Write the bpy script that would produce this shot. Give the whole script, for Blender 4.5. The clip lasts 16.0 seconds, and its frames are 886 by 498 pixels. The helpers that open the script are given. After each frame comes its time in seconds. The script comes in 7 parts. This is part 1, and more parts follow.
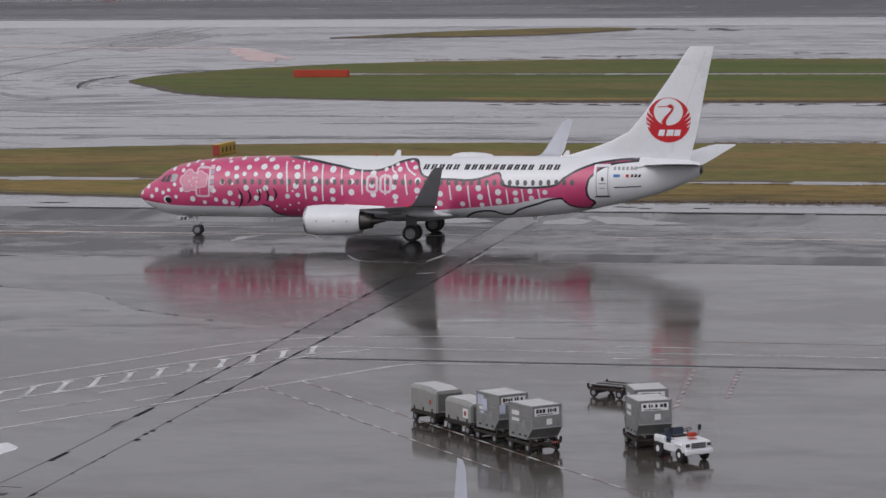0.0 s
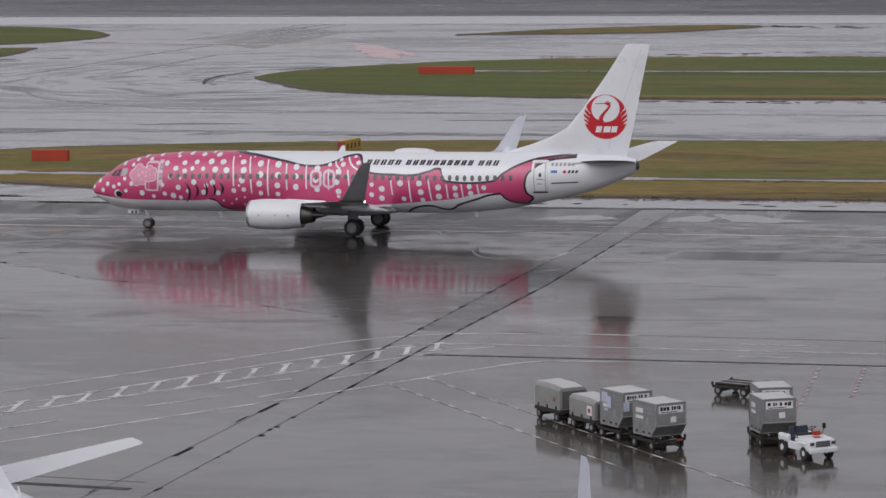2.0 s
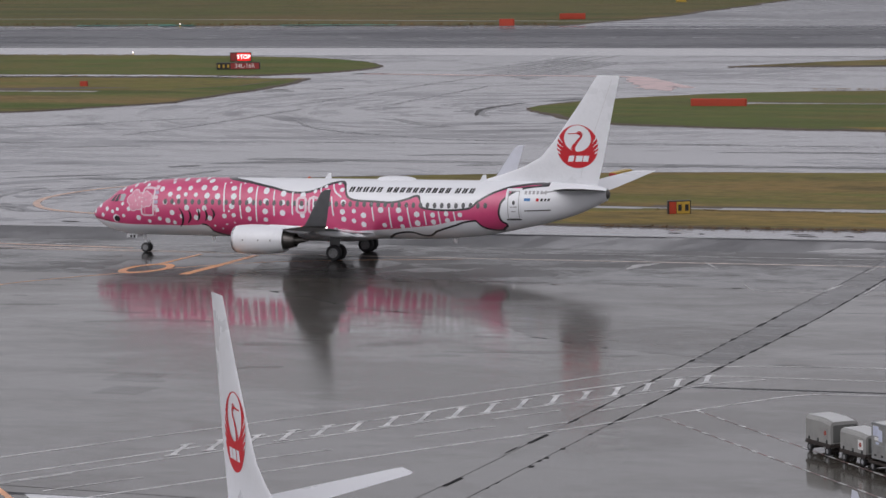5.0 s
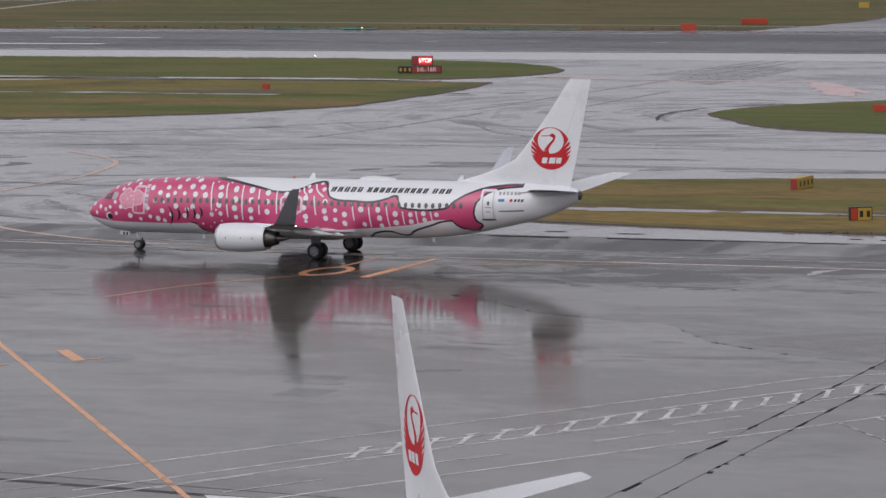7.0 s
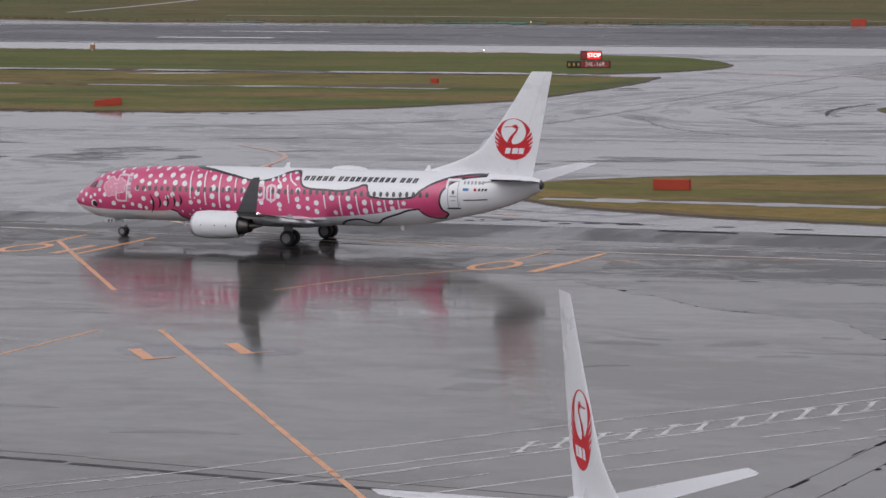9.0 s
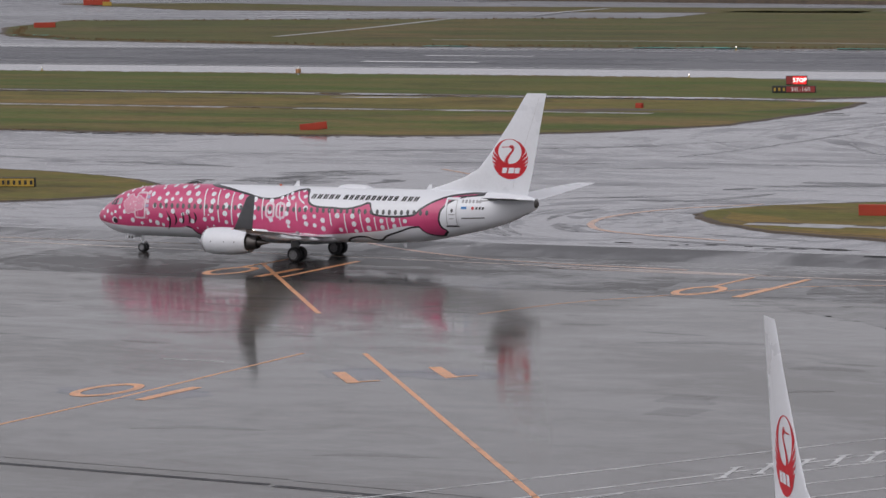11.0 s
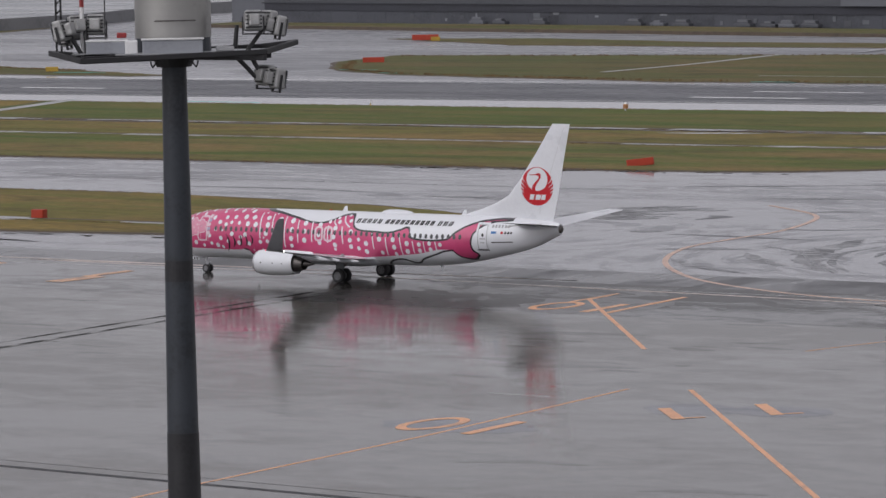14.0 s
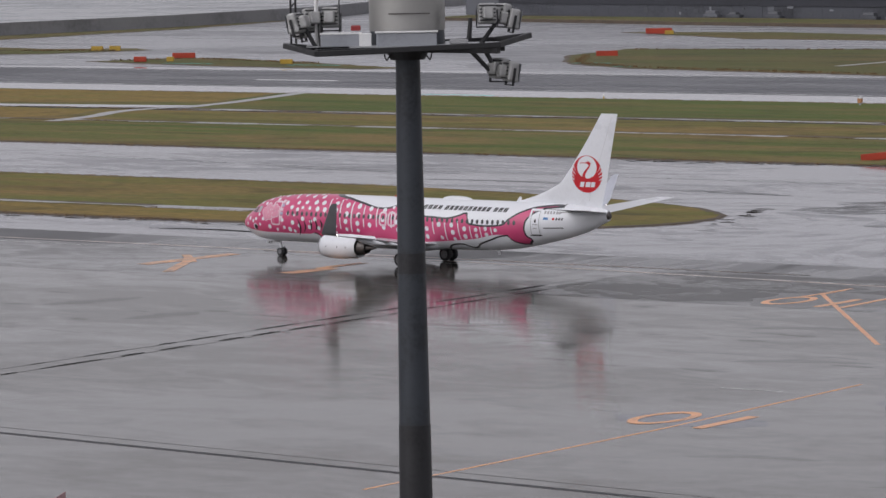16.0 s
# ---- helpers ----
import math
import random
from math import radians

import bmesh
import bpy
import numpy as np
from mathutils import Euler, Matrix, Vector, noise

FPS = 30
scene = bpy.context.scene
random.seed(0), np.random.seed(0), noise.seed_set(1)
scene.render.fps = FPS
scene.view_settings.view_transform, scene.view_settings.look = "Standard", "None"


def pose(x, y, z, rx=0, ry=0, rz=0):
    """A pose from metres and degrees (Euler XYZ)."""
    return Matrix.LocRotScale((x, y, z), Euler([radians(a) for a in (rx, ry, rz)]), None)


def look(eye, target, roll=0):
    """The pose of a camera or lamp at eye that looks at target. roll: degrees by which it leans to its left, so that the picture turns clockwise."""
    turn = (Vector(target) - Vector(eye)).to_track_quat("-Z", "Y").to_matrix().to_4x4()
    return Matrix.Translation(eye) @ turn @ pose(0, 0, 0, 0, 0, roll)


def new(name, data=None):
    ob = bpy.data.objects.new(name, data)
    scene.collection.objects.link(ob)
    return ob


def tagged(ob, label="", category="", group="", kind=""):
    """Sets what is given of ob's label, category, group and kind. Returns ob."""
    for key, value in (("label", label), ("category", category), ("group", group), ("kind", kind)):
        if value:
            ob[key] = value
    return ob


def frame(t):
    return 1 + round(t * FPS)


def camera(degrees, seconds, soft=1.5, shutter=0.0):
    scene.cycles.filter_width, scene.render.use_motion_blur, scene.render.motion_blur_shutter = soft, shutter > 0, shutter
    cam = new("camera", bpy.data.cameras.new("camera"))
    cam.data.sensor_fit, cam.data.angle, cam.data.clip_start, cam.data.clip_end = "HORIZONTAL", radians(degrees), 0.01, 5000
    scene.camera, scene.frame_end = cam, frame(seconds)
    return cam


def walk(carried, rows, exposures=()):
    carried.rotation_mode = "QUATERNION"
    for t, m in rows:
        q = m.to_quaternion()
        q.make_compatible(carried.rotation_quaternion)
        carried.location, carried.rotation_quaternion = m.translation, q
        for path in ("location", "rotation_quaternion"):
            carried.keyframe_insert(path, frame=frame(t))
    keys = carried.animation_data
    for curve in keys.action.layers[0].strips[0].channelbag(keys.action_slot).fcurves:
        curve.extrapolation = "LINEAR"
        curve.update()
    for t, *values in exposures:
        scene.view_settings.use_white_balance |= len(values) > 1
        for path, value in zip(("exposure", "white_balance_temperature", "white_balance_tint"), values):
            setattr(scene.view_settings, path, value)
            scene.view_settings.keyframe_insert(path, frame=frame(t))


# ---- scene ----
# The plan: x runs along the taxiway, y across it towards the runway, z up; the camera stands over the origin.
EYE = Vector((0.0, 0.0, 29.14))
cam = camera(12.40, 16.0, soft=1.5)


def aim(yaw, pitch, roll):
    """Camera pose from its bearing (degrees clockwise from +y), its tilt and its roll."""
    a, b = radians(yaw), radians(pitch)
    way = Vector((math.sin(a) * math.cos(b), math.cos(a) * math.cos(b), math.sin(b)))
    return look(EYE, EYE + way * 100, roll)


PAN = [(0, -15.999, -6.404, -1.170), (0.5, -16.351, -6.401, -1.140), (1, -16.688, -6.408, -1.18), (1.5, -17.211, -6.408, -1.165),
       (2, -17.759, -6.412, -1.153), (2.5, -18.329, -6.409, -1.154), (3, -18.883, -6.401, -1.183), (3.5, -19.546, -6.386, -1.24),
       (4, -20.190, -6.262, -1.22), (4.5, -20.786, -6.008, -1.19), (5, -21.576, -5.892, -1.19), (7.5, -24.725, -5.805, -1.06),
       (8, -25.375, -5.823, -1.09), (8.5, -25.968, -5.812, -1.05), (9, -26.490, -5.816, -1.04), (11.5, -30.178, -5.266, -1.05),
       (12, -30.959, -5.131, -1.0), (12.5, -31.645, -5.050, -1.06), (13, -32.305, -4.961, -1.083), (13.5, -33.079, -4.852, -1.15),
       (14, -33.953, -4.834, -1.1), (14.5, -34.733, -4.828, -1.02), (15, -35.207, -4.849, -1.04), (15.5, -36.178, -4.869, -1.07),
       (16, -37.230, -4.867, -1.057)]
walk(cam, [(t, aim(*r)) for t, *r in PAN], [(0, -0.18), (3, -0.16), (6, -0.12), (11, -0.11), (14, -0.11), (16, -0.05)])

# ---- sky: an even rain overcast ----
SUN_EL, SUN_AZ = 42.0, 196.0
world = bpy.data.worlds.new("overcast")
scene.world = world
world.use_nodes = True
wn, wl = world.node_tree.nodes, world.node_tree.links
sky = wn.new("ShaderNodeTexSky")
sky.sky_type, sky.sun_disc = "NISHITA", False
sky.sun_elevation, sky.sun_rotation = radians(SUN_EL), radians(SUN_AZ)
sky.air_density, sky.dust_density, sky.ozone_density = 1.0, 4.0, 1.0
grey = wn.new("ShaderNodeHueSaturation")
grey.inputs["Saturation"].default_value = 0.12
wl.new(sky.outputs[0], grey.inputs["Color"])
cast = wn.new("ShaderNodeMix")
cast.data_type, cast.blend_type = "RGBA", "MULTIPLY"
cast.inputs[0].default_value, cast.inputs[7].default_value = 1.0, (1.02, 1.0, 1.065, 1)
wl.new(grey.outputs[0], cast.inputs[6])
cloud = wn.new("ShaderNodeMix")  # the even cloud deck that veils the sky
cloud.data_type = "RGBA"
cloud.inputs[0].default_value, cloud.inputs[7].default_value = 0.58, (5.1, 5.0, 5.45, 1)
wl.new(cast.outputs[2], cloud.inputs[6])
wl.new(cloud.outputs[2], wn["Background"].inputs[0])
wn["Background"].inputs[1].default_value = 0.125
sun = new("sun", bpy.data.lights.new("sun", "SUN"))
sun.data.energy, sun.data.angle, sun.data.color = 0.55, radians(70), (1.0, 0.97, 0.93)
sun.matrix_world = look((0, 0, 0), (-math.sin(radians(SUN_AZ)), -math.cos(radians(SUN_AZ)), -math.tan(radians(SUN_EL))))


# ---- materials ----
def nodes_of(name):
    m = bpy.data.materials.new(name)
    m.use_nodes = True
    t = m.node_tree
    return m, t.nodes, t.links, t.nodes["Principled BSDF"]


def math_node(nt, op, a, b=None, c=None, clamp=False):
    n = nt.nodes.new("ShaderNodeMath")
    n.operation, n.use_clamp = op, clamp
    for i, v in enumerate((a, b, c)):
        if v is None:
            continue
        if isinstance(v, (int, float)):
            n.inputs[i].default_value = v
        else:
            nt.links.new(v, n.inputs[i])
    return n.outputs[0]


def noise_of(nt, scale, detail=4.0, stretch=(1, 1, 1), rough=0.55, shift=0.0, space="Object", twist=0.0, turn=0.0):
    co = nt.nodes.new("ShaderNodeTexCoord")
    mp = nt.nodes.new("ShaderNodeMapping")
    mp.inputs["Scale"].default_value = stretch
    mp.inputs["Location"].default_value = (shift, shift * 1.7, shift * 0.3)
    mp.inputs["Rotation"].default_value = (0, 0, radians(turn))
    nt.links.new(co.outputs[space], mp.inputs[0])
    n = nt.nodes.new("ShaderNodeTexNoise")
    n.inputs["Scale"].default_value, n.inputs["Detail"].default_value, n.inputs["Roughness"].default_value = scale, detail, rough
    n.inputs["Distortion"].default_value = twist
    nt.links.new(mp.outputs[0], n.inputs["Vector"])
    return n.outputs["Fac"]


def ramp_of(nt, fac, stops):
    r = nt.nodes.new("ShaderNodeValToRGB")
    e = r.color_ramp.elements
    while len(e) < len(stops):
        e.new(0.5)
    for el, (p, c) in zip(e, stops):
        el.position = p
        el.color = (*c, 1) if len(c) == 3 else c
    nt.links.new(fac, r.inputs[0])
    return r.outputs[0]


def mix_of(nt, fac, a, b, mode="MIX"):
    m = nt.nodes.new("ShaderNodeMix")
    m.data_type, m.blend_type = "RGBA", mode
    for s, v in ((m.inputs[0], fac), (m.inputs[6], a), (m.inputs[7], b)):
        if isinstance(v, (int, float)):
            s.default_value = v
        elif isinstance(v, tuple):
            s.default_value = (*v, 1)
        else:
            nt.links.new(v, s)
    return m.outputs[2]


def remap(nt, v, a, b, c, d):
    n = nt.nodes.new("ShaderNodeMapRange")
    n.inputs[1].default_value, n.inputs[2].default_value, n.inputs[3].default_value, n.inputs[4].default_value = a, b, c, d
    nt.links.new(v, n.inputs[0])
    return n.outputs[0]


def bump_to(nt, p, height, strength, dist):
    b = nt.nodes.new("ShaderNodeBump")
    b.inputs["Strength"].default_value, b.inputs["Distance"].default_value = strength, dist
    nt.links.new(height, b.inputs["Height"])
    nt.links.new(b.outputs[0], p.inputs["Normal"])
    return b


def paint(name, col, rough=0.4, metal=0.0, dirt=0.12, scale=2.0, coat=0.0, bump=0.0):
    """Coated or bare surface with stains at two scales."""
    m, n, l, p = nodes_of(name)
    nt = m.node_tree
    a, b = noise_of(nt, scale, 5), noise_of(nt, scale * 14, 3, shift=3.0)
    f = math_node(nt, "ADD", math_node(nt, "MULTIPLY", a, 0.7), math_node(nt, "MULTIPLY", b, 0.3))
    dark = tuple(c * (1 - 2.2 * dirt) for c in col)
    light = tuple(min(1.0, c * (1 + 0.7 * dirt)) for c in col)
    l.new(ramp_of(nt, f, [(0.3, dark), (0.5, col), (0.72, light)]), p.inputs["Base Color"])
    l.new(remap(nt, a, 0.3, 0.7, max(0.03, rough - 0.08), min(1, rough + 0.1)), p.inputs["Roughness"])
    p.inputs["Metallic"].default_value = metal
    p.inputs["Coat Weight"].default_value = coat
    p.inputs["Coat Roughness"].default_value = 0.12
    if bump:
        bump_to(nt, p, b, bump, 0.02)
    return m


def wet(name, dry, damp, film=(0.05, 0.26), edge=(0.455, 0.535), hold=(0.50, 1.0), scale=0.035, stretch=(0.55, 1.0, 1.0), turn=0.0, bump=0.10, grain=1.0, mixed=(0.42, 0.40, 0.18), under=0.5, swirls=()):
    """Rain-soaked pavement: a grainy base, and a film of water that stands in pools and thins out between them.
    damp: pool colour, with sky sheen painted in where it is paler than dry; film: roughness of pooled and of thin
    water; hold: how much film the thin and the pooled places carry;
    swirls: (x, y, reach, share) of the turns round which wheels have drawn the water out in arcs."""
    m, n, l, p = nodes_of(name)
    nt = m.node_tree
    big = noise_of(nt, scale, 3, stretch, 0.5, 0.0, twist=0.8, turn=turn)
    mid = noise_of(nt, scale * 6, 5, stretch, 0.6, 5.0, twist=1.0, turn=turn)
    small = noise_of(nt, scale * 45, 4, stretch, 0.6, 14.0, twist=0.6, turn=turn)
    fine = noise_of(nt, 9.0, 3, (1, 1, 1), 0.6, 9.0)
    pool = math_node(nt, "ADD", math_node(nt, "MULTIPLY", big, mixed[0]), math_node(nt, "ADD", math_node(nt, "MULTIPLY", mid, mixed[1]), math_node(nt, "MULTIPLY", small, mixed[2])))
    for k, (cx, cy, reach, share) in enumerate(swirls):
        co = n.new("ShaderNodeTexCoord")
        sp = n.new("ShaderNodeSeparateXYZ")
        l.new(co.outputs["Object"], sp.inputs[0])
        dx, dy = math_node(nt, "SUBTRACT", sp.outputs[0], cx), math_node(nt, "SUBTRACT", sp.outputs[1], cy)
        r = math_node(nt, "SQRT", math_node(nt, "ADD", math_node(nt, "MULTIPLY", dx, dx), math_node(nt, "MULTIPLY", dy, dy)))
        xyz = n.new("ShaderNodeCombineXYZ")
        l.new(math_node(nt, "MULTIPLY", r, 0.38), xyz.inputs[0])
        l.new(math_node(nt, "MULTIPLY", math_node(nt, "ARCTAN2", dy, dx), 2.4), xyz.inputs[1])
        xyz.inputs[2].default_value = 3.7 * k
        arc = n.new("ShaderNodeTexNoise")
        arc.inputs["Scale"].default_value, arc.inputs["Detail"].default_value, arc.inputs["Distortion"].default_value = 1.0, 4.0, 0.7
        l.new(xyz.outputs[0], arc.inputs["Vector"])
        near = remap(nt, r, reach * 0.35, reach, share, 0.0)
        pool = math_node(nt, "ADD", math_node(nt, "MULTIPLY", pool, math_node(nt, "SUBTRACT", 1.0, near)), math_node(nt, "MULTIPLY", arc.outputs["Fac"], near))
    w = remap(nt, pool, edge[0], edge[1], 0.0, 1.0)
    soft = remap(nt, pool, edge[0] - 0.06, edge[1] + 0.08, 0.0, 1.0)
    # a damp colour paler than dry adds sky sheen to the base
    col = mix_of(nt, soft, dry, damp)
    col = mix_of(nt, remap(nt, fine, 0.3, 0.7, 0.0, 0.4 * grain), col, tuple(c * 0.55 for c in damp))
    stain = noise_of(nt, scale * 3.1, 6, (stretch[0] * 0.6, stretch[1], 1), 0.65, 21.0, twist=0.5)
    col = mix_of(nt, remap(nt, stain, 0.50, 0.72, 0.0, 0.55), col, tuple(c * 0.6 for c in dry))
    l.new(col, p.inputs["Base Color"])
    p.inputs["Roughness"].default_value = 0.6
    p.inputs["IOR"].default_value = 1.35
    p.inputs["Specular IOR Level"].default_value = under
    l.new(remap(nt, w, 0, 1, hold[0], hold[1]), p.inputs["Coat Weight"])
    l.new(remap(nt, w, 0, 1, film[1], film[0]), p.inputs["Coat Roughness"])
    p.inputs["Coat IOR"].default_value = 1.36
    ripple = noise_of(nt, 1.3, 3, (0.6, 1.0, 1.0), 0.6, 2.0)
    b = n.new("ShaderNodeBump")
    b.inputs["Strength"].default_value, b.inputs["Distance"].default_value = bump, 0.010
    l.new(math_node(nt, "ADD", ripple, math_node(nt, "MULTIPLY", fine, 0.25)), b.inputs["Height"])
    l.new(b.outputs[0], p.inputs["Coat Normal"])
    return m


def grass_mat(name, tan=0.0, dull=0.0, green=0.0):
    m, n, l, p = nodes_of(name)
    nt = m.node_tree
    a = noise_of(nt, 0.085, 6, (0.22, 1, 1), 0.66, twist=0.6)
    g = noise_of(nt, 0.16, 5, (0.35, 1, 1), 0.6, 31.0, twist=0.8)
    b = noise_of(nt, 1.3, 5, (0.5, 1, 1), 0.65, 4.0)
    c = noise_of(nt, 9.0, 3, (1, 1, 1), 0.6, 8.0)
    col = ramp_of(nt, a, [(0.36, (0.085, 0.135, 0.034)), (0.45, (0.140, 0.168, 0.050)), (0.53, (0.205, 0.175, 0.068)), (0.62, (0.275, 0.185, 0.082))])
    col = mix_of(nt, tan, col, (0.335, 0.222, 0.074))
    col = mix_of(nt, remap(nt, g, 0.52, 0.70, 0.0, 0.75), col, (0.075, 0.062, 0.036))
    col = mix_of(nt, remap(nt, g, 0.46, 0.30, 0.0, 0.55), col, (0.125, 0.185, 0.045))
    col = mix_of(nt, remap(nt, b, 0.40, 0.72, 0.0, 0.6), col, (0.060, 0.070, 0.030))
    col = mix_of(nt, remap(nt, c, 0.45, 0.75, 0.0, 0.5), col, (0.21, 0.155, 0.06))
    # dull: share of a greyed tone that paints distance haze into the grass
    col = mix_of(nt, dull, col, (0.072, 0.072, 0.050))
    col = mix_of(nt, green, col, (0.088, 0.128, 0.036))
    l.new(col, p.inputs["Base Color"])
    p.inputs["Roughness"].default_value = 0.9
    p.inputs["Specular IOR Level"].default_value = 0.2
    bump_to(nt, p, math_node(nt, "ADD", b, c), 0.9, 0.12)
    return m


def marking(name, col, wear=0.35):
    """Road paint worn through in places, under the same film of water."""
    m, n, l, p = nodes_of(name)
    nt = m.node_tree
    a = noise_of(nt, 0.5, 6, (1, 1, 1), 0.65, space="Object")
    b = noise_of(nt, 6.0, 4, (1, 1, 1), 0.6, 6.0)
    f = math_node(nt, "ADD", math_node(nt, "MULTIPLY", a, 0.6), math_node(nt, "MULTIPLY", b, 0.4))
    l.new(mix_of(nt, remap(nt, f, 0.62 - wear * 0.35, 0.80 - wear * 0.3, 0.0, 0.85), col, (0.11, 0.11, 0.115)), p.inputs["Base Color"])
    p.inputs["Roughness"].default_value = 0.5
    p.inputs["Coat Weight"].default_value = 0.35
    p.inputs["Coat Roughness"].default_value = 0.22
    p.inputs["Coat IOR"].default_value = 1.33
    return m


APRON = wet("wet_apron_concrete", (0.078, 0.070, 0.056), (0.054, 0.047, 0.036), film=(0.065, 0.16), edge=(0.43, 0.57), hold=(0.80, 0.98), mixed=(0.46, 0.38, 0.16), under=0.3, bump=0.12)
DAMP = wet("damp_apron_hollow", (0.062, 0.055, 0.045), (0.045, 0.039, 0.031), film=(0.08, 0.18), edge=(0.43, 0.57), hold=(0.68, 0.86), mixed=(0.46, 0.38, 0.16), under=0.3)
STRIP = wet("wet_asphalt_strip", (0.048, 0.045, 0.042), (0.034, 0.032, 0.030), film=(0.08, 0.17), edge=(0.40, 0.60), hold=(0.53, 0.82), under=0.28)
# water whose base is lightened to help out the reflected sky
PUDDLE = wet("sky_paled_rain_water", (0.105, 0.098, 0.090), (0.082, 0.076, 0.069), film=(0.05, 0.12), edge=(0.40, 0.56), hold=(0.90, 1.0), under=0.2)
LANE_GREY = wet("wet_grey_asphalt", (0.064, 0.059, 0.052), (0.044, 0.040, 0.034), film=(0.065, 0.17), edge=(0.43, 0.55), hold=(0.66, 0.94), scale=0.05, mixed=(0.40, 0.42, 0.18), under=0.28)
APRON_DARK = wet("wet_dark_asphalt", (0.045, 0.042, 0.039), (0.029, 0.0275, 0.0255), film=(0.06, 0.19), edge=(0.44, 0.55), hold=(0.42, 0.82), scale=0.05, mixed=(0.40, 0.42, 0.18), under=0.22)
# STREAKED, TAXI, FAR_WET: the sky's sheen on pools is put into a paler damp colour
STREAKED = wet("sheen_streaked_wet_asphalt", (0.052, 0.052, 0.054), (0.115, 0.115, 0.121), film=(0.05, 0.20), edge=(0.45, 0.57), hold=(0.22, 0.66), scale=0.05, stretch=(1.0, 0.28, 1.0), turn=32)
TAXI = wet("sheen_painted_wet_taxiway", (0.085, 0.086, 0.094), (0.235, 0.236, 0.258), film=(0.08, 0.20), edge=(0.350, 0.505), hold=(0.32, 0.93), scale=0.036, stretch=(0.42, 1.0, 1.0), mixed=(0.38, 0.42, 0.20),
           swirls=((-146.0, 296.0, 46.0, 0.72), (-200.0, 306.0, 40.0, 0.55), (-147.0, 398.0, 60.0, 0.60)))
FAR_WET = wet("sheen_painted_far_pavement", (0.15, 0.152, 0.163), (0.28, 0.282, 0.30), film=(0.22, 0.42), edge=(0.42, 0.54), hold=(0.45, 0.85), scale=0.02, stretch=(0.3, 1.0, 1.0))
RUNWAY = wet("wet_runway_asphalt", (0.060, 0.062, 0.074), (0.044, 0.046, 0.056), film=(0.20, 0.34), hold=(0.30, 0.50), scale=0.02, stretch=(0.2, 1, 1), under=0.35)
SHOULDER = wet("wet_runway_shoulder", (0.50, 0.50, 0.52), (0.46, 0.46, 0.485), film=(0.05, 0.22), edge=(0.36, 0.44), hold=(0.8, 1.0), scale=0.02, stretch=(0.3, 1, 1))
GRASS = grass_mat("wet_autumn_grass")
GRASS_MID = grass_mat("browning_grass", 0.34)
GRASS_TAN = grass_mat("dry_tan_grass", 0.78)
GRASS_GREEN = grass_mat("wet_green_grass", green=0.38)
# far fields: haze is put into the colour as a duller mix
GRASS_FAR = grass_mat("haze_dulled_grass", 0.1, 0.38)
SOIL = paint("muddy_soil", (0.085, 0.062, 0.042), 0.7, dirt=0.3, scale=0.6, bump=0.4)
CONCRETE = paint("drain_concrete", (0.42, 0.42, 0.43), 0.55, dirt=0.25, scale=0.7)
JOINT = paint("joint_sealant", (0.018, 0.018, 0.020), 0.7, dirt=0.2)
FAINT = paint("faint_joint", (0.062, 0.061, 0.060), 0.5, dirt=0.3, scale=0.4)
SLOT = paint("drain_slot", (0.035, 0.036, 0.039), 0.4, dirt=0.3, scale=1.0)
for mt in (JOINT, FAINT, SLOT):  # tar stays dull when wet
    mt.node_tree.nodes["Principled BSDF"].inputs["Specular IOR Level"].default_value = 0.08
STEEL = paint("galvanised_steel", (0.40, 0.41, 0.42), 0.42, 0.75, dirt=0.2, scale=1.5)
RUT = paint("worn_dark_stripe", (0.14, 0.141, 0.150), 0.3, dirt=0.3, scale=0.6)
# its pools are paler too, sky sheen put into the colour
SWIRL = wet("rubber_swirl", (0.048, 0.049, 0.054), (0.15, 0.15, 0.16), film=(0.05, 0.2), edge=(0.46, 0.54), hold=(0.3, 0.8), scale=0.08, mixed=(0.2, 0.4, 0.4))
W_LINE = marking("white_marking", (0.78, 0.78, 0.78), 0.56)
RW_LINE = marking("fresh_white_marking", (0.80, 0.80, 0.80), 0.05)
R_LINE = marking("red_marking", (0.36, 0.17, 0.165), 0.75)
O_LINE = marking("orange_marking", (0.82, 0.38, 0.165), 0.32)
P_LINE = marking("faded_taxi_line", (0.66, 0.42, 0.31), 0.40)
W_OR = marking("worn_orange_marking", (0.84, 0.42, 0.19), 0.55)
P_PALE = marking("pale_worn_taxi_line", (0.66, 0.53, 0.47), 0.45)
FAINT_W = marking("scuffed_white_marking", (0.70, 0.68, 0.67), 0.80)
PAINTOUT = wet("painted_out_blue_grey", (0.056, 0.060, 0.088), (0.042, 0.045, 0.068), film=(0.08, 0.2), edge=(0.42, 0.58), hold=(0.70, 0.92), under=0.3)
WHITE = paint("white_gloss_paint", (0.785, 0.800, 0.835), 0.32, dirt=0.04, scale=0.4, coat=0.5)
BLACK = paint("black_trim", (0.016, 0.016, 0.018), 0.45, dirt=0.1)
RUBBER = paint("tyre_rubber", (0.022, 0.022, 0.024), 0.7, dirt=0.2, bump=0.2)
SIGN_RED = paint("sign_red", (0.30, 0.035, 0.035), 0.4, dirt=0.1, scale=1.0)
SIGN_YEL = paint("sign_yellow", (0.46, 0.30, 0.04), 0.4, dirt=0.1, scale=1.0)


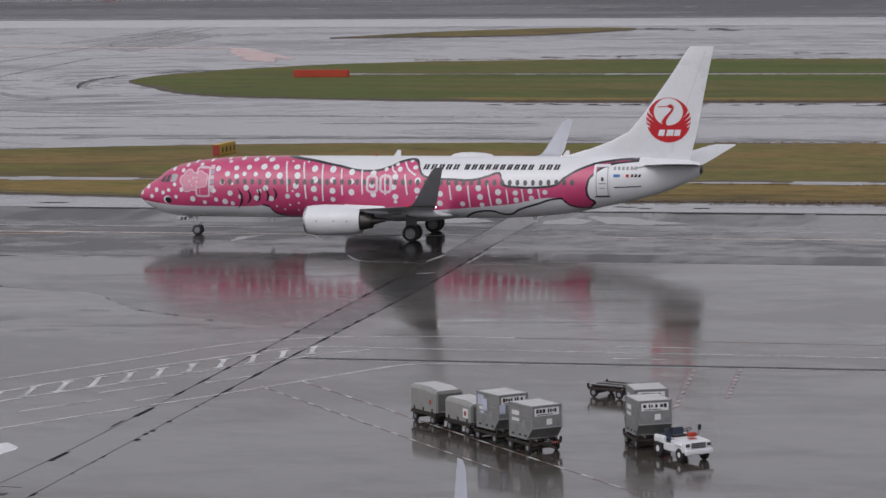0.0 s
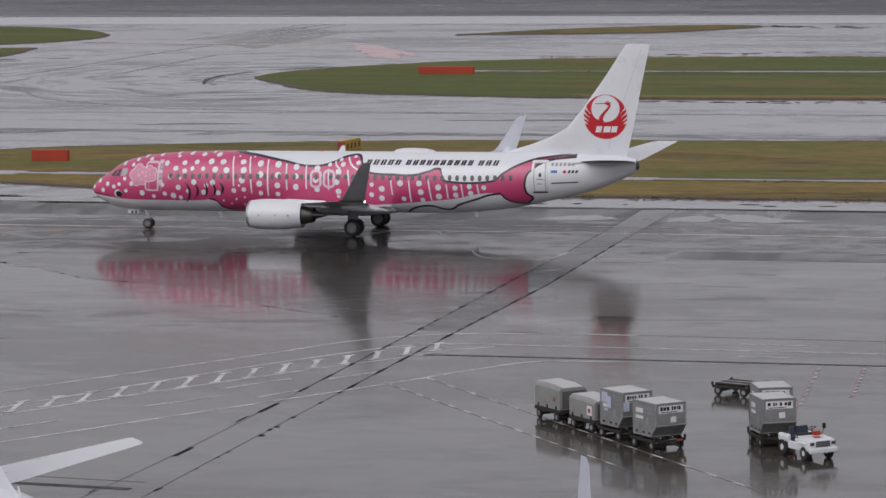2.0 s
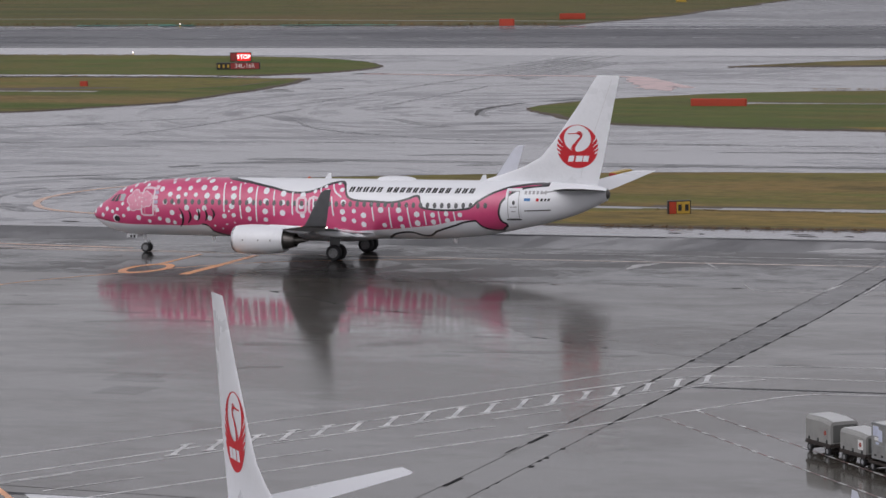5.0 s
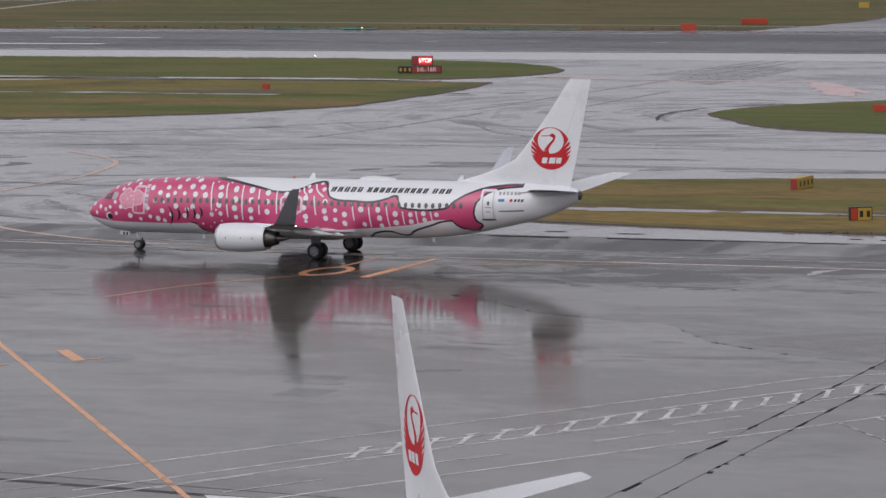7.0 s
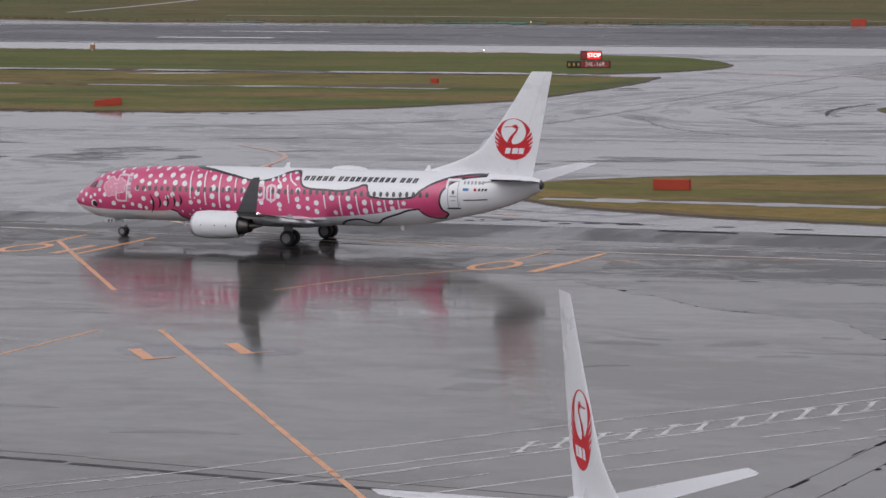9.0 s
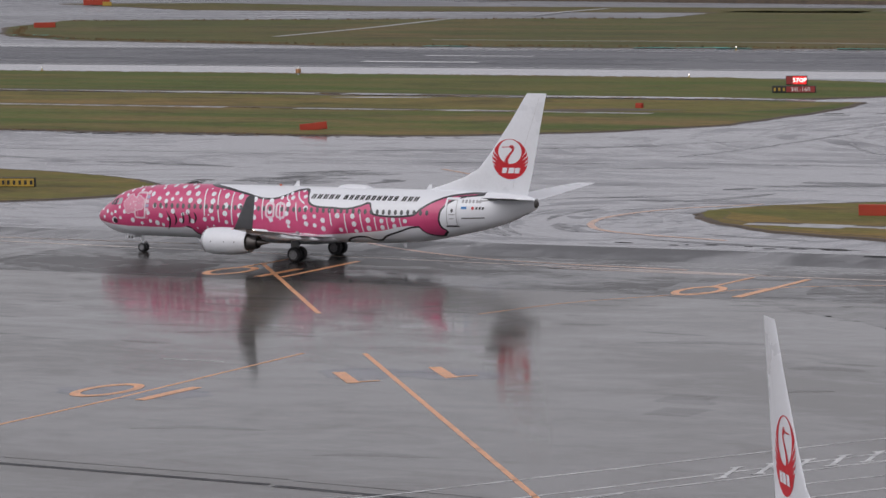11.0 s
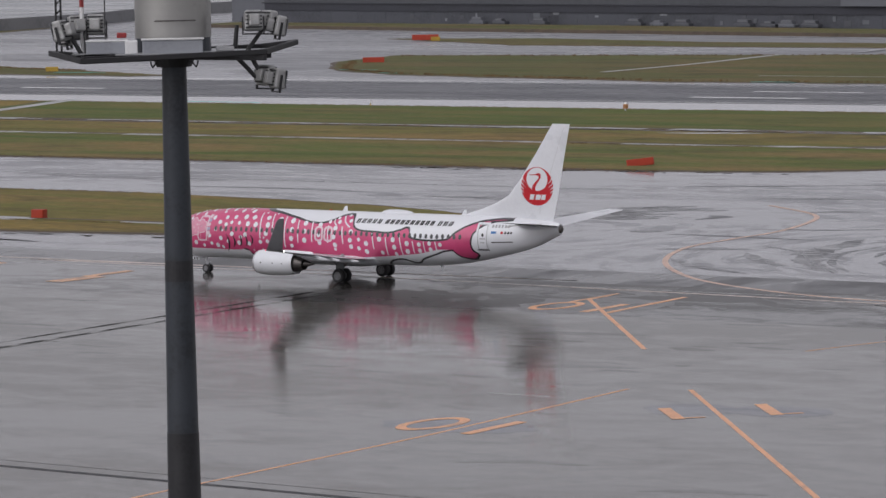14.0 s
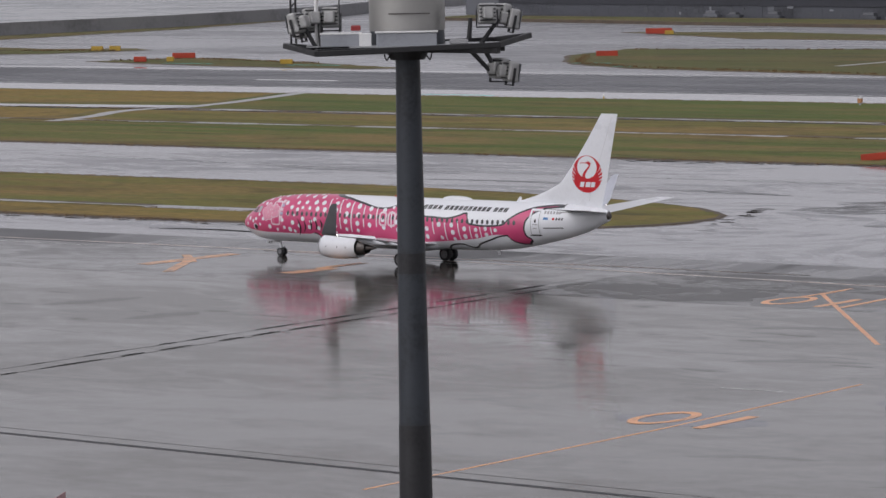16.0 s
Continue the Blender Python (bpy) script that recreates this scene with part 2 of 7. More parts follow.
# ---- mesh helpers ----
def mesh_ob(name, bm, mat, smooth=False):
    me = bpy.data.meshes.new(name)
    bm.to_mesh(me)
    bm.free()
    if mat is not None:
        me.materials.append(mat)
    if smooth:
        me.polygons.foreach_set("use_smooth", [True] * len(me.polygons))
        me.set_sharp_from_angle(angle=radians(38))
    return new(name, me)


def part(name, bm, mat, parent, label="", smooth=False):
    ob = mesh_ob(name, bm, mat, smooth)
    ob.parent = parent
    if label:
        tagged(ob, label)
    return ob


def thing(name, m, label, category, group="", kind=""):
    e = new(name)
    e.empty_display_size = 0.2
    e.matrix_basis = m
    return tagged(e, label, category, group, kind)


def add_box(bm, size, at=(0, 0, 0), rot=(0, 0, 0), bevel=0.0, taper=None):
    r = bmesh.ops.create_cube(bm, size=1.0)
    vs = r["verts"]
    for v in vs:
        v.co = Vector((v.co.x * size[0], v.co.y * size[1], v.co.z * size[2]))
        if taper and v.co.z > 0:
            v.co.x *= taper[0]
            v.co.y *= taper[1]
    if bevel:
        es = list({e for v in vs for e in v.link_edges})
        r = bmesh.ops.bevel(bm, geom=es, offset=bevel, segments=2, affect="EDGES", profile=0.5)
        vs = list({v for f in r["faces"] for v in f.verts} | {v for v in vs if v.is_valid})
    bmesh.ops.transform(bm, matrix=pose(*at, *rot), verts=vs)
    return vs


def box(size, at=(0, 0, 0), rot=(0, 0, 0), bevel=0.0, taper=None):
    bm = bmesh.new()
    add_box(bm, size, at, rot, bevel, taper)
    return bm


def add_tube(bm, a, b, r1, r2=None, seg=12):
    a, b = Vector(a), Vector(b)
    r2 = r1 if r2 is None else r2
    q = (b - a).to_track_quat("Z", "Y").to_matrix().to_4x4()
    bmesh.ops.create_cone(bm, cap_ends=True, segments=seg, radius1=r1, radius2=r2, depth=(b - a).length,
                          matrix=Matrix.Translation((a + b) / 2) @ q)


def tube(a, b, r1, r2=None, seg=12):
    bm = bmesh.new()
    add_tube(bm, a, b, r1, r2, seg)
    return bm


def add_lathe(bm, prof, m, seg=24, squash=None):
    """Revolves (distance along x, radius) round the x axis of m."""
    rings = []
    for x, r in prof:
        ring = []
        for k in range(seg):
            a = 2 * math.pi * k / seg
            y, z = r * math.cos(a), r * math.sin(a)
            if squash and z < 0:
                z *= squash
            ring.append(bm.verts.new(m @ Vector((x, y, z))))
        rings.append(ring)
    for p, q in zip(rings, rings[1:]):
        for k in range(seg):
            bm.faces.new((p[k], p[(k + 1) % seg], q[(k + 1) % seg], q[k]))
    for ring in (rings[0], rings[-1]):
        bm.faces.new(ring)
    bmesh.ops.recalc_face_normals(bm, faces=bm.faces)


def lathe(prof, m=Matrix(), seg=24, squash=None):
    bm = bmesh.new()
    add_lathe(bm, prof, m, seg, squash)
    return bm


def spline(pts, n=8):
    """Catmull-Rom through the points."""
    p = [Vector(q) for q in pts]
    p = [2 * p[0] - p[1]] + p + [2 * p[-1] - p[-2]]
    out = []
    for i in range(1, len(p) - 2):
        for k in range(n):
            t = k / n
            out.append(0.5 * (2 * p[i] + (p[i + 1] - p[i - 1]) * t + (2 * p[i - 1] - 5 * p[i] + 4 * p[i + 1] - p[i + 2]) * t * t
                              + (3 * p[i] - 3 * p[i + 1] + p[i + 2] - p[i - 1]) * t ** 3))
    return out + [p[-2]]


def hermite(x, xs, ys):
    """Smooth monotone-ish interpolation through stations."""
    xs, ys = np.asarray(xs, float), np.asarray(ys, float)
    d = np.diff(ys) / np.diff(xs)
    m = np.zeros_like(ys)
    m[1:-1] = np.where(d[1:] * d[:-1] > 0, 2 * d[1:] * d[:-1] / (d[1:] + d[:-1] + 1e-12), 0)
    m[0], m[-1] = d[0], d[-1]
    i = np.clip(np.searchsorted(xs, x) - 1, 0, len(xs) - 2)
    h = xs[i + 1] - xs[i]
    t = np.clip((x - xs[i]) / h, 0, 1)
    return float((2 * t ** 3 - 3 * t ** 2 + 1) * ys[i] + (t ** 3 - 2 * t ** 2 + t) * h * m[i] + (3 * t ** 2 - 2 * t ** 3) * ys[i + 1] + (t ** 3 - t ** 2) * h * m[i + 1])


# ---- ground ----
def sheet(name, x0, x1, y0, y1, z, mat, label, category):
    bm = bmesh.new()
    bm.faces.new([bm.verts.new((x, y, z)) for x, y in ((x0, y0), (x1, y0), (x1, y1), (x0, y1))])
    return tagged(mesh_ob(name, bm, mat), label, category, kind="structure")


sheet("ground", -4500, 4500, -4500, 4500, 0.0, TAXI, "rain-wet grey taxiway asphalt with painted sky sheen, reaching to the horizon", "ground")
sheet("apron", -1500, 1500, -60, 273.2, 0.006, APRON, "wet dark grey apron concrete with puddles and reflections", "apron")
sheet("far_pavement", -2500, 2500, 560.5, 2500, 0.004, FAR_WET, "damp grey pavement with painted sky sheen, before the far hall", "pavement")
sheet("taxilane", -179.4, 2500, 243.6, 264.2, 0.008, APRON_DARK, "dark wet asphalt lane on which the airliner rolls", "taxilane")
sheet("taxilane", -2500, -179.4, 243.6, 264.2, 0.0078, LANE_GREY, "grey wet asphalt lane past the pavement joint", "taxilane")
sheet("taxiway_edge_band", -2500, 2500, 264.2, 273.0, 0.009, STREAKED, "wet asphalt along the taxiway edge, sky sheen painted in its streaks", "taxiway edge")
sheet("runway", -2500, 2500, 505, 556, 0.012, RUNWAY, "wet dark asphalt runway beyond the grass", "runway")
sheet("runway_shoulder", -2500, 2500, 488.5, 505, 0.010, SHOULDER, "pale wet concrete shoulder along the runway", "runway shoulder")
sheet("runway_shoulder", -2500, 2500, 556, 561, 0.010, SHOULDER, "pale wet concrete shoulder along the runway", "runway shoulder")


def lawn(outline, label, h=0.10, rag=0.5, mat=None, rim=0.9):
    """A grass field: a low raised slab with a ragged rim, cut to a smooth closed outline."""
    rng = random.Random(len(outline) * 7 + int(abs(outline[0][0])))
    loop = []
    for a, b in zip(outline, outline[1:] + outline[:1]):
        a, b = Vector(a), Vector(b)
        k = max(2, min(160, int((b - a).length / 2.2)))
        loop += [a.lerp(b, i / k) for i in range(k)]
    bm = bmesh.new()
    top, low = [], []
    for i, q in enumerate(loop):
        t = (loop[(i + 1) % len(loop)] - loop[i - 1]).normalized()
        nrm = Vector((-t.y, t.x))
        j = rag * (noise.noise(Vector((q.x * 0.13, q.y * 0.13, 3.3))) + 0.45 * rng.uniform(-1, 1))
        r = q + nrm * j
        low.append(bm.verts.new((r.x, r.y, 0.0)))
        r = r + nrm * 0.25
        top.append(bm.verts.new((r.x, r.y, h)))
    inner = []
    for i, v in enumerate(top):
        t = (loop[(i + 1) % len(loop)] - loop[i - 1]).normalized()
        k = rim * max(0.08, 0.45 + 0.9 * noise.noise(Vector((v.co.x * 0.09, v.co.y * 0.09, 8.1))) + rng.uniform(-0.2, 0.2))
        inner.append(bm.verts.new((v.co.x - t.y * k, v.co.y + t.x * k, h + 0.002)))
    for i in range(len(loop)):
        k = (i + 1) % len(loop)
        for q in (bm.faces.new((low[i], low[k], top[k], top[i])), bm.faces.new((top[i], top[k], inner[k], inner[i]))):
            q.material_index = 1
    bmesh.ops.triangle_fill(bm, use_beauty=True, edges=[e for e in bm.edges if all(abs(v.co.z - h - 0.002) < 1e-6 for v in e.verts)])
    bmesh.ops.recalc_face_normals(bm, faces=bm.faces)
    ob = mesh_ob("grass_field", bm, mat or GRASS)
    ob.data.materials.append(SOIL)
    return tagged(ob, label, "grass", kind="structure")


def tip(pts, n=6):
    return [tuple(v) for v in spline([Vector((*p, 0)) for p in pts], n)]


def flat(pts):
    return [(p[0], p[1]) for p in pts]


# counter-clockwise outlines
lawn([(900, 278.8), (900, 327)] + flat(tip([(-70, 326), (-105, 324), (-128, 318), (-140, 312), (-145.5, 304), (-143, 296), (-134, 288.5), (-120, 283), (-98, 279.5)])),
     "green and brown grass median between taxiways, rounded end", mat=GRASS_MID)
lawn([(-1500, 331)] + [(-1500, 285)] + flat(tip([(-272, 286.5), (-243, 287), (-225, 289), (-211, 293), (-203.5, 301), (-203.5, 310), (-210, 317.5), (-226, 324.5), (-258, 330.5), (-314, 331)])),
     "olive grass median between taxiways, rounded end", mat=GRASS_MID)
lawn([(900, 369), (900, 427)] + flat(tip([(-100, 427), (-126, 423), (-142, 411), (-147, 398), (-141.5, 387.5), (-130, 375.5), (-101, 369.2)])),
     "green grass island with a rounded end", mat=GRASS_GREEN)
lawn(flat(tip([(-147, 466), (-138, 476), (-122, 484), (-113, 481), (-125.6, 469), (-147, 466)])) [:-1][::-1],
     "narrow grass sliver beside the runway entry")
lawn([(-1500, 441), (-1500, 375.5)] + flat(tip([(-300, 376), (-225, 377), (-203, 385.7), (-195, 394), (-190, 402)])) + flat(tip([(-190, 402), (-189, 425), (-191, 442)])) + [(-205, 442.5), (-1500, 442.5)],
     "yellowing grass strip crossed by drains, beside the taxiway")
lawn([(-1500, 489), (-1500, 447)] + [(-212, 446.5)] + flat(tip([(-203, 446.5), (-196, 451), (-191.5, 458), (-192, 466), (-198, 475), (-208, 482), (-230, 487.5)])),
     "green grass strip along the runway, rounded end", mat=GRASS_GREEN)
lawn([(-192, 623), (-192, 700), (-330, 700), (-330, 668)] + [(-449, 652), (-444, 630), (-443, 622), (-420, 590), (-398, 577), (-338, 563)] + [(-202, 561.5), (-195, 585)],
     "far grass field past the runway, pale and brown patches", rag=1.2, mat=GRASS_FAR)
lawn([(-524, 578), (-515, 596), (-505, 597), (-470, 583), (-440, 568), (-445, 564), (-480, 566)][::-1], "far rough grass patch by the runway", rag=1.0, mat=GRASS_FAR)
lawn([(-700, 590), (-590, 595), (-560, 606), (-551, 628), (-560, 634), (-580, 628), (-700, 660)], "far rough grass patch by the runway", rag=1.0, mat=GRASS_FAR)
lawn([(-507, 733), (-455, 702), (-300, 690), (-300, 712), (-420, 722), (-470, 738)], "distant grass field below the buildings", rag=1.0, mat=GRASS_FAR)


lawn([(900, 279.6), (900, 290.6), (-128, 291.0), (-138, 300.0), (-143.5, 303.0), (-141.3, 296.5), (-133.3, 289.6), (-120, 284.2), (-98, 280.5)], "tan dry grass verge beside the taxiway", 0.115, mat=GRASS_TAN, rim=0.2)
lawn([(-1500, 285.8), (-272, 287.2), (-243, 287.7), (-228, 290), (-226, 295), (-236, 297.2), (-1500, 297.2)], "tan dry grass verge beside the taxiway", 0.115, mat=GRASS_TAN, rim=0.2)
lawn([(900, 369.6), (900, 374), (-108, 374), (-104, 370)], "tan dry grass verge beside the taxiway", 0.115, mat=GRASS_TAN, rim=0.2)


lawn([(-900, 418.8), (-202, 418.8), (-193.5, 428.0), (-193.0, 440.5), (-215, 441.4), (-900, 441.6)], "browning grass band between two drains", 0.107, mat=GRASS_MID, rim=0.5)


def band(bm, pts, width, z):
    """A flat strip of that width along a polyline."""
    pts = [Vector((p[0], p[1], 0)) for p in pts]
    L, R = [], []
    for i, p in enumerate(pts):
        t = (pts[min(i + 1, len(pts) - 1)] - pts[max(i - 1, 0)]).normalized()
        nrm = Vector((-t.y, t.x, 0)) * width / 2
        L.append(bm.verts.new((p.x + nrm.x, p.y + nrm.y, z)))
        R.append(bm.verts.new((p.x - nrm.x, p.y - nrm.y, z)))
    for i in range(len(pts) - 1):
        bm.faces.new((R[i], R[i + 1], L[i + 1], L[i]))


def line(name, pts, width, mat, label, category, z=0.014, smooth=True):
    bm = bmesh.new()
    band(bm, spline([Vector((*p, 0)) for p in pts], 6) if smooth and len(pts) > 2 else pts, width, z)
    return tagged(mesh_ob(name, bm, mat), label, category, kind="structure")


def streak(pts, width, mat, label, z, name="swirl_mark", category="tyre mark"):
    """A mark that swells in its middle and thins out to both ends, with a ragged rim."""
    rng = random.Random(int(abs(pts[0][0] * 31 + pts[0][1] * 17)))
    q = spline([Vector((*p, 0)) for p in pts], 8)
    bm, prev = bmesh.new(), None
    for i, p in enumerate(q):
        t = (q[min(i + 1, len(q) - 1)] - q[max(i - 1, 0)]).normalized()
        nrm = Vector((-t.y, t.x, 0)) * width * (0.08 + math.sin(math.pi * i / (len(q) - 1)) ** 0.7)
        a, b = p + nrm * rng.uniform(0.3, 0.65), p - nrm * rng.uniform(0.3, 0.65)
        pair = (bm.verts.new((a.x, a.y, z)), bm.verts.new((b.x, b.y, z)))
        if prev:
            bm.faces.new((prev[0], prev[1], pair[1], pair[0]))
        prev = pair
    return tagged(mesh_ob(name, bm, mat), label, category, kind="structure")


# concrete drain channels in the grass, with muddy rims
for x0, x1, y in ((-137, 900, 292.6), (-1500, -232, 298.6), (-128, 900, 404.2), (-1500, -207, 417.0), (-205, -1500, 444.8)):
    rng = random.Random(int(abs(y) * 7))
    lo, hi = max(min(x0, x1), -470), min(max(x0, x1), 80)
    mud, pale = bmesh.new(), bmesh.new()
    x = lo
    while x < hi:
        k = rng.uniform(1.5, 11)
        e, dy = min(x + k, hi), rng.uniform(-0.25, 0.25)
        band(mud, [(x, y + 1.0 + dy), (e, y + 1.0 - dy)], rng.uniform(0.7, 2.2), 0.121)
        if rng.random() < 0.88:
            band(pale, [(x, y + dy * 0.6), (e, y - dy * 0.4)], rng.choice((0.5, 0.9, 1.3, 1.7, 2.6)) * rng.uniform(0.8, 1.2), 0.124)
        x = e
    tagged(mesh_ob("drain_channel", pale, CONCRETE), "pale broken concrete drain channel through the grass", "drain", kind="structure")
    tagged(mesh_ob("mud_edge", mud, SOIL), "muddy bare rim of a drain channel", "soil", kind="structure")
lawn([(-900, 450.0), (-426, 451.5), (-393, 462), (-400.5, 486.5), (-900, 487)], "dry brown grass beside the service track", 0.113, mat=GRASS_TAN, rim=0.6)
lawn([(-900, 420.0), (-392, 416.5), (-389, 427), (-395.5, 441.5), (-900, 438)], "dry brown grass beside the service track", 0.113, mat=GRASS_TAN, rim=0.6)
line("service_track", [(-399, 491), (-393.4, 474.2), (-389, 459), (-388.6, 450.5), (-389.5, 437.6), (-383.8, 424.2), (-381.3, 413.3)], 2.6, CONCRETE, "pale service track crossing the grass", "track", z=0.135)
line("service_track", [(-900, 441), (-600, 441), (-421, 445.3), (-400, 448.5), (-386, 450.5)], 6.0, SHOULDER, "pale wet service track through the grass", "track", z=0.130, smooth=False)
line("service_track", [(-360.5, 676), (-361.5, 684), (-362.6, 695.7), (-361.4, 709.3)], 2.0, CONCRETE, "pale service track crossing far grass", "track", z=0.135)
line("service_track", [(-365.2, 592), (-366, 623), (-370.6, 663)], 1.6, CONCRETE, "pale service track crossing far grass", "track", z=0.115)

line("field_drain", [(-330, 584), (-306.6, 583.3), (-275.7, 581.5), (-232.9, 576.0), (-198.5, 572.6)], 0.8, CONCRETE, "thin pale drain line through far grass", "drain", z=0.125)
# grass puddles take the pale shoulder colour in place of reflected sky
streak([(-240, 443.4), (-226, 444.8), (-212, 445.0), (-197, 443.6)], 2.6, SHOULDER, "puddle along a grass drain, painted pale like the sky in it", 0.127, "puddle", "puddle")
streak([(-262, 437.6), (-255, 438.8), (-248, 440.0)], 1.6, SHOULDER, "puddle along a grass drain, painted pale like the sky in it", 0.127, "puddle", "puddle")
streak([(-228, 415), (-219, 421), (-206, 424)], 4.0, SOIL, "bare muddy patch worn in the grass", 0.119, "mud_patch", "soil")
streak([(-246, 279.0), (-238, 280), (-231, 279)], 0.7, JOINT, "black torn turf line beside the grass", 0.021, "mud_patch", "soil")
streak([(-236.5, 417.6), (-231, 418.2), (-224, 418)], 0.9, SHOULDER, "small puddle on the grass, painted pale like the sky in it", 0.123, "puddle", "puddle")

# runway dashes
for x0, x1, y, w in ((-305.8, -286.4, 520.5, 1.9), (-305.0, -286.3, 537.8, 1.0), (-438.0, -420.5, 525.5, 1.7)):
    line("runway_dash", [(x0, y), (x1, y)], w, RW_LINE, "white painted runway dash", "runway marking", z=0.02)
rng = random.Random(5)
for i in range(34):
    x = -270 + 11 * i + rng.uniform(-3, 3)
    line("runway_tick", [(x, 530), (x + rng.uniform(1.0, 3.5), 530)], 0.45, W_LINE, "short worn white runway tick", "runway marking", z=0.02)
for y in (507.5, 553.5):
    line("runway_edge_line", [(-2500, y), (2500, y)], 0.5, W_LINE, "thin white runway edge line", "runway marking", z=0.02)

# taxiway lines
line("taxiway_line", [(900, 256.8), (-40, 257.0), (-120, 258.0), (-160, 260.5), (-220, 264.6), (-270, 265.5), (-1500, 265.5)], 0.42, P_PALE,
     "faded orange taxiway centre line", "taxiway marking")
line("taxiway_line", [(900, 261.0), (-60, 261.0), (-200, 262.0), (-260, 262.5)], 0.18, W_LINE, "thin worn white taxiway line", "taxiway marking", z=0.016)
line("taxiway_line", [(-126, 259.2), (-142, 261.4), (-154.2, 267), (-162, 273.7), (-169, 283.2), (-173.5, 294), (-174.3, 303), (-174.5, 312), (-177.4, 323.4), (-181.3, 330.3), (-190, 338)], 0.50, P_LINE, "faded orange curved lead-off line", "taxiway marking", z=0.018)
line("taxiway_seam", [(900, 329.6), (-60, 329.6), (-100, 330.8), (-150, 333)], 2.0, SWIRL, "dark worn seam beside the grass median", "pavement joint", z=0.0105, smooth=False)
line("taxiway_line", [(-133, 280.4), (-144, 284), (-149, 289), (-151, 296), (-149.5, 304), (-144, 311)], 0.60, P_LINE, "faded orange curve round the grass end", "taxiway marking")
line("apron_edge", [(-134, 273.2), (900, 273.2)], 0.7, CONCRETE, "pale concrete apron edge strip", "pavement edge", z=0.02)
rng = random.Random(41)
bm, x = bmesh.new(), -118
while x < 60:
    k = rng.uniform(1.5, 14)
    y = 272.3 + rng.uniform(-0.25, 0.25)
    band(bm, [(x, y), (x + k, y + rng.uniform(-0.2, 0.2))], rng.uniform(0.22, 0.75), 0.022)
    x += k + (rng.uniform(0.2, 4) if rng.random() < 0.6 else 0)
tagged(mesh_ob("apron_edge_joint", bm, JOINT), "black broken joint along the apron edge", "pavement joint", kind="structure")

# the two joints that cross the apron, straight out to the taxiway
for near, far in ((((-66.0, 150), (-66.3, 168), (-67.2, 186)), ((-67.2, 186), (-68.3, 206), (-69.9, 233), (-71.3, 256), (-72.6, 272))),
                  (((-63.2, 150), (-64.2, 168), (-65.1, 186)), ((-65.1, 186), (-65.8, 200), (-67.1, 229), (-68.9, 253), (-70.0, 272)))):
    line("pavement_joint", near, 0.035, FAINT, "faint sealed joint across the apron", "pavement joint")
    line("pavement_joint", far, 0.05, JOINT, "black sealed joint across the apron", "pavement joint")
rng = random.Random(9)
for k in range(14):
    y = rng.uniform(150, 186)
    f = (y - 150) / 36
    x = rng.choice((-66.0 - 1.2 * f, -63.2 - 1.9 * f))
    line("joint_patch", [(x, y), (x - 0.03, y + rng.uniform(0.2, 0.9))], rng.uniform(0.08, 0.18), JOINT, "black tar patch on an apron joint", "tar patch", z=0.0165)
for xs in (((-176.4, 176), (-176.5, 200), (-177.2, 224), (-178.6, 256)), ((-178.6, 176), (-178.8, 200), (-179.6, 226), (-180.8, 256))):
    line("pavement_joint", xs, 0.10, FAINT, "faint sealed joint across the apron", "pavement joint")
bm = bmesh.new()
bm.faces.new([bm.verts.new((x, y, 0.0095)) for x, y in ((-66.2, 209), (-67.1, 229), (-68.9, 253), (-70.0, 272), (-72.6, 272), (-71.3, 256), (-69.9, 233), (-68.5, 209))])
tagged(mesh_ob("asphalt_strip", bm, STRIP), "darker wet asphalt strip between two joints", "pavement strip", kind="structure")
for x, y, k in ((-66.2, 168.0, 2.4), (-66.9, 181.0, 2.8), (-64.3, 173.0, 0.5), (-64.5, 175.6, 0.4), (-64.7, 178.4, 0.4)):
    line("joint_patch", [(x + 0.05, y - k / 2), (x - 0.03, y + k / 2)], 0.24 if x > -100 else 0.42, JOINT, "black tar patch on an apron joint", "tar patch", z=0.017)
rng = random.Random(23)
for x0, lean, runs in ((-176.45, -0.028, ((186, 1.6), (189.6, 6.4), (197.6, 2.6), (201.6, 3.6), (207.8, 3.0), (211.4, 3.4), (215.6, 4.0), (220.6, 5.0), (227.0, 6.0), (234.5, 6.5), (243, 5.0))),
                       (-178.55, -0.026, ((181, 4.0), (191, 2.0), (196.2, 4.8), (204, 2.0), (206.8, 4.8), (214.2, 5.2), (221, 5.4), (228, 5.0), (236, 6.5), (245, 5.0)))):
    for y, n in runs:
        x = x0 + lean * (y - 186)
        streak([(x, y), (x + lean * n / 2, y + n / 2), (x + lean * n, y + n)], rng.uniform(0.30, 0.46), JOINT, "black tar left in an apron joint", 0.0165, "joint_patch", "tar patch")
for xs in (((-67.2, 186), (-68.3, 206), (-69.9, 233)), ((-65.1, 186), (-65.8, 200), (-67.1, 229), (-68.9, 253))):
    for (x0, y0), (x1, y1) in zip(xs, xs[1:]):
        y = y0
        while y < y1 - 1:
            n = rng.uniform(0.7, 3.2)
            u, v = (y - y0) / (y1 - y0), min(y + n, y1)
            w = (v - y0) / (y1 - y0)
            a, b = (x0 + (x1 - x0) * u, y), (x0 + (x1 - x0) * w, v)
            streak([a, ((a[0] + b[0]) / 2, (a[1] + b[1]) / 2), b], rng.uniform(0.10, 0.22), JOINT, "black tar left in an apron joint", 0.0165, "joint_patch", "tar patch")
            y += n + rng.uniform(0.2, 2.6)
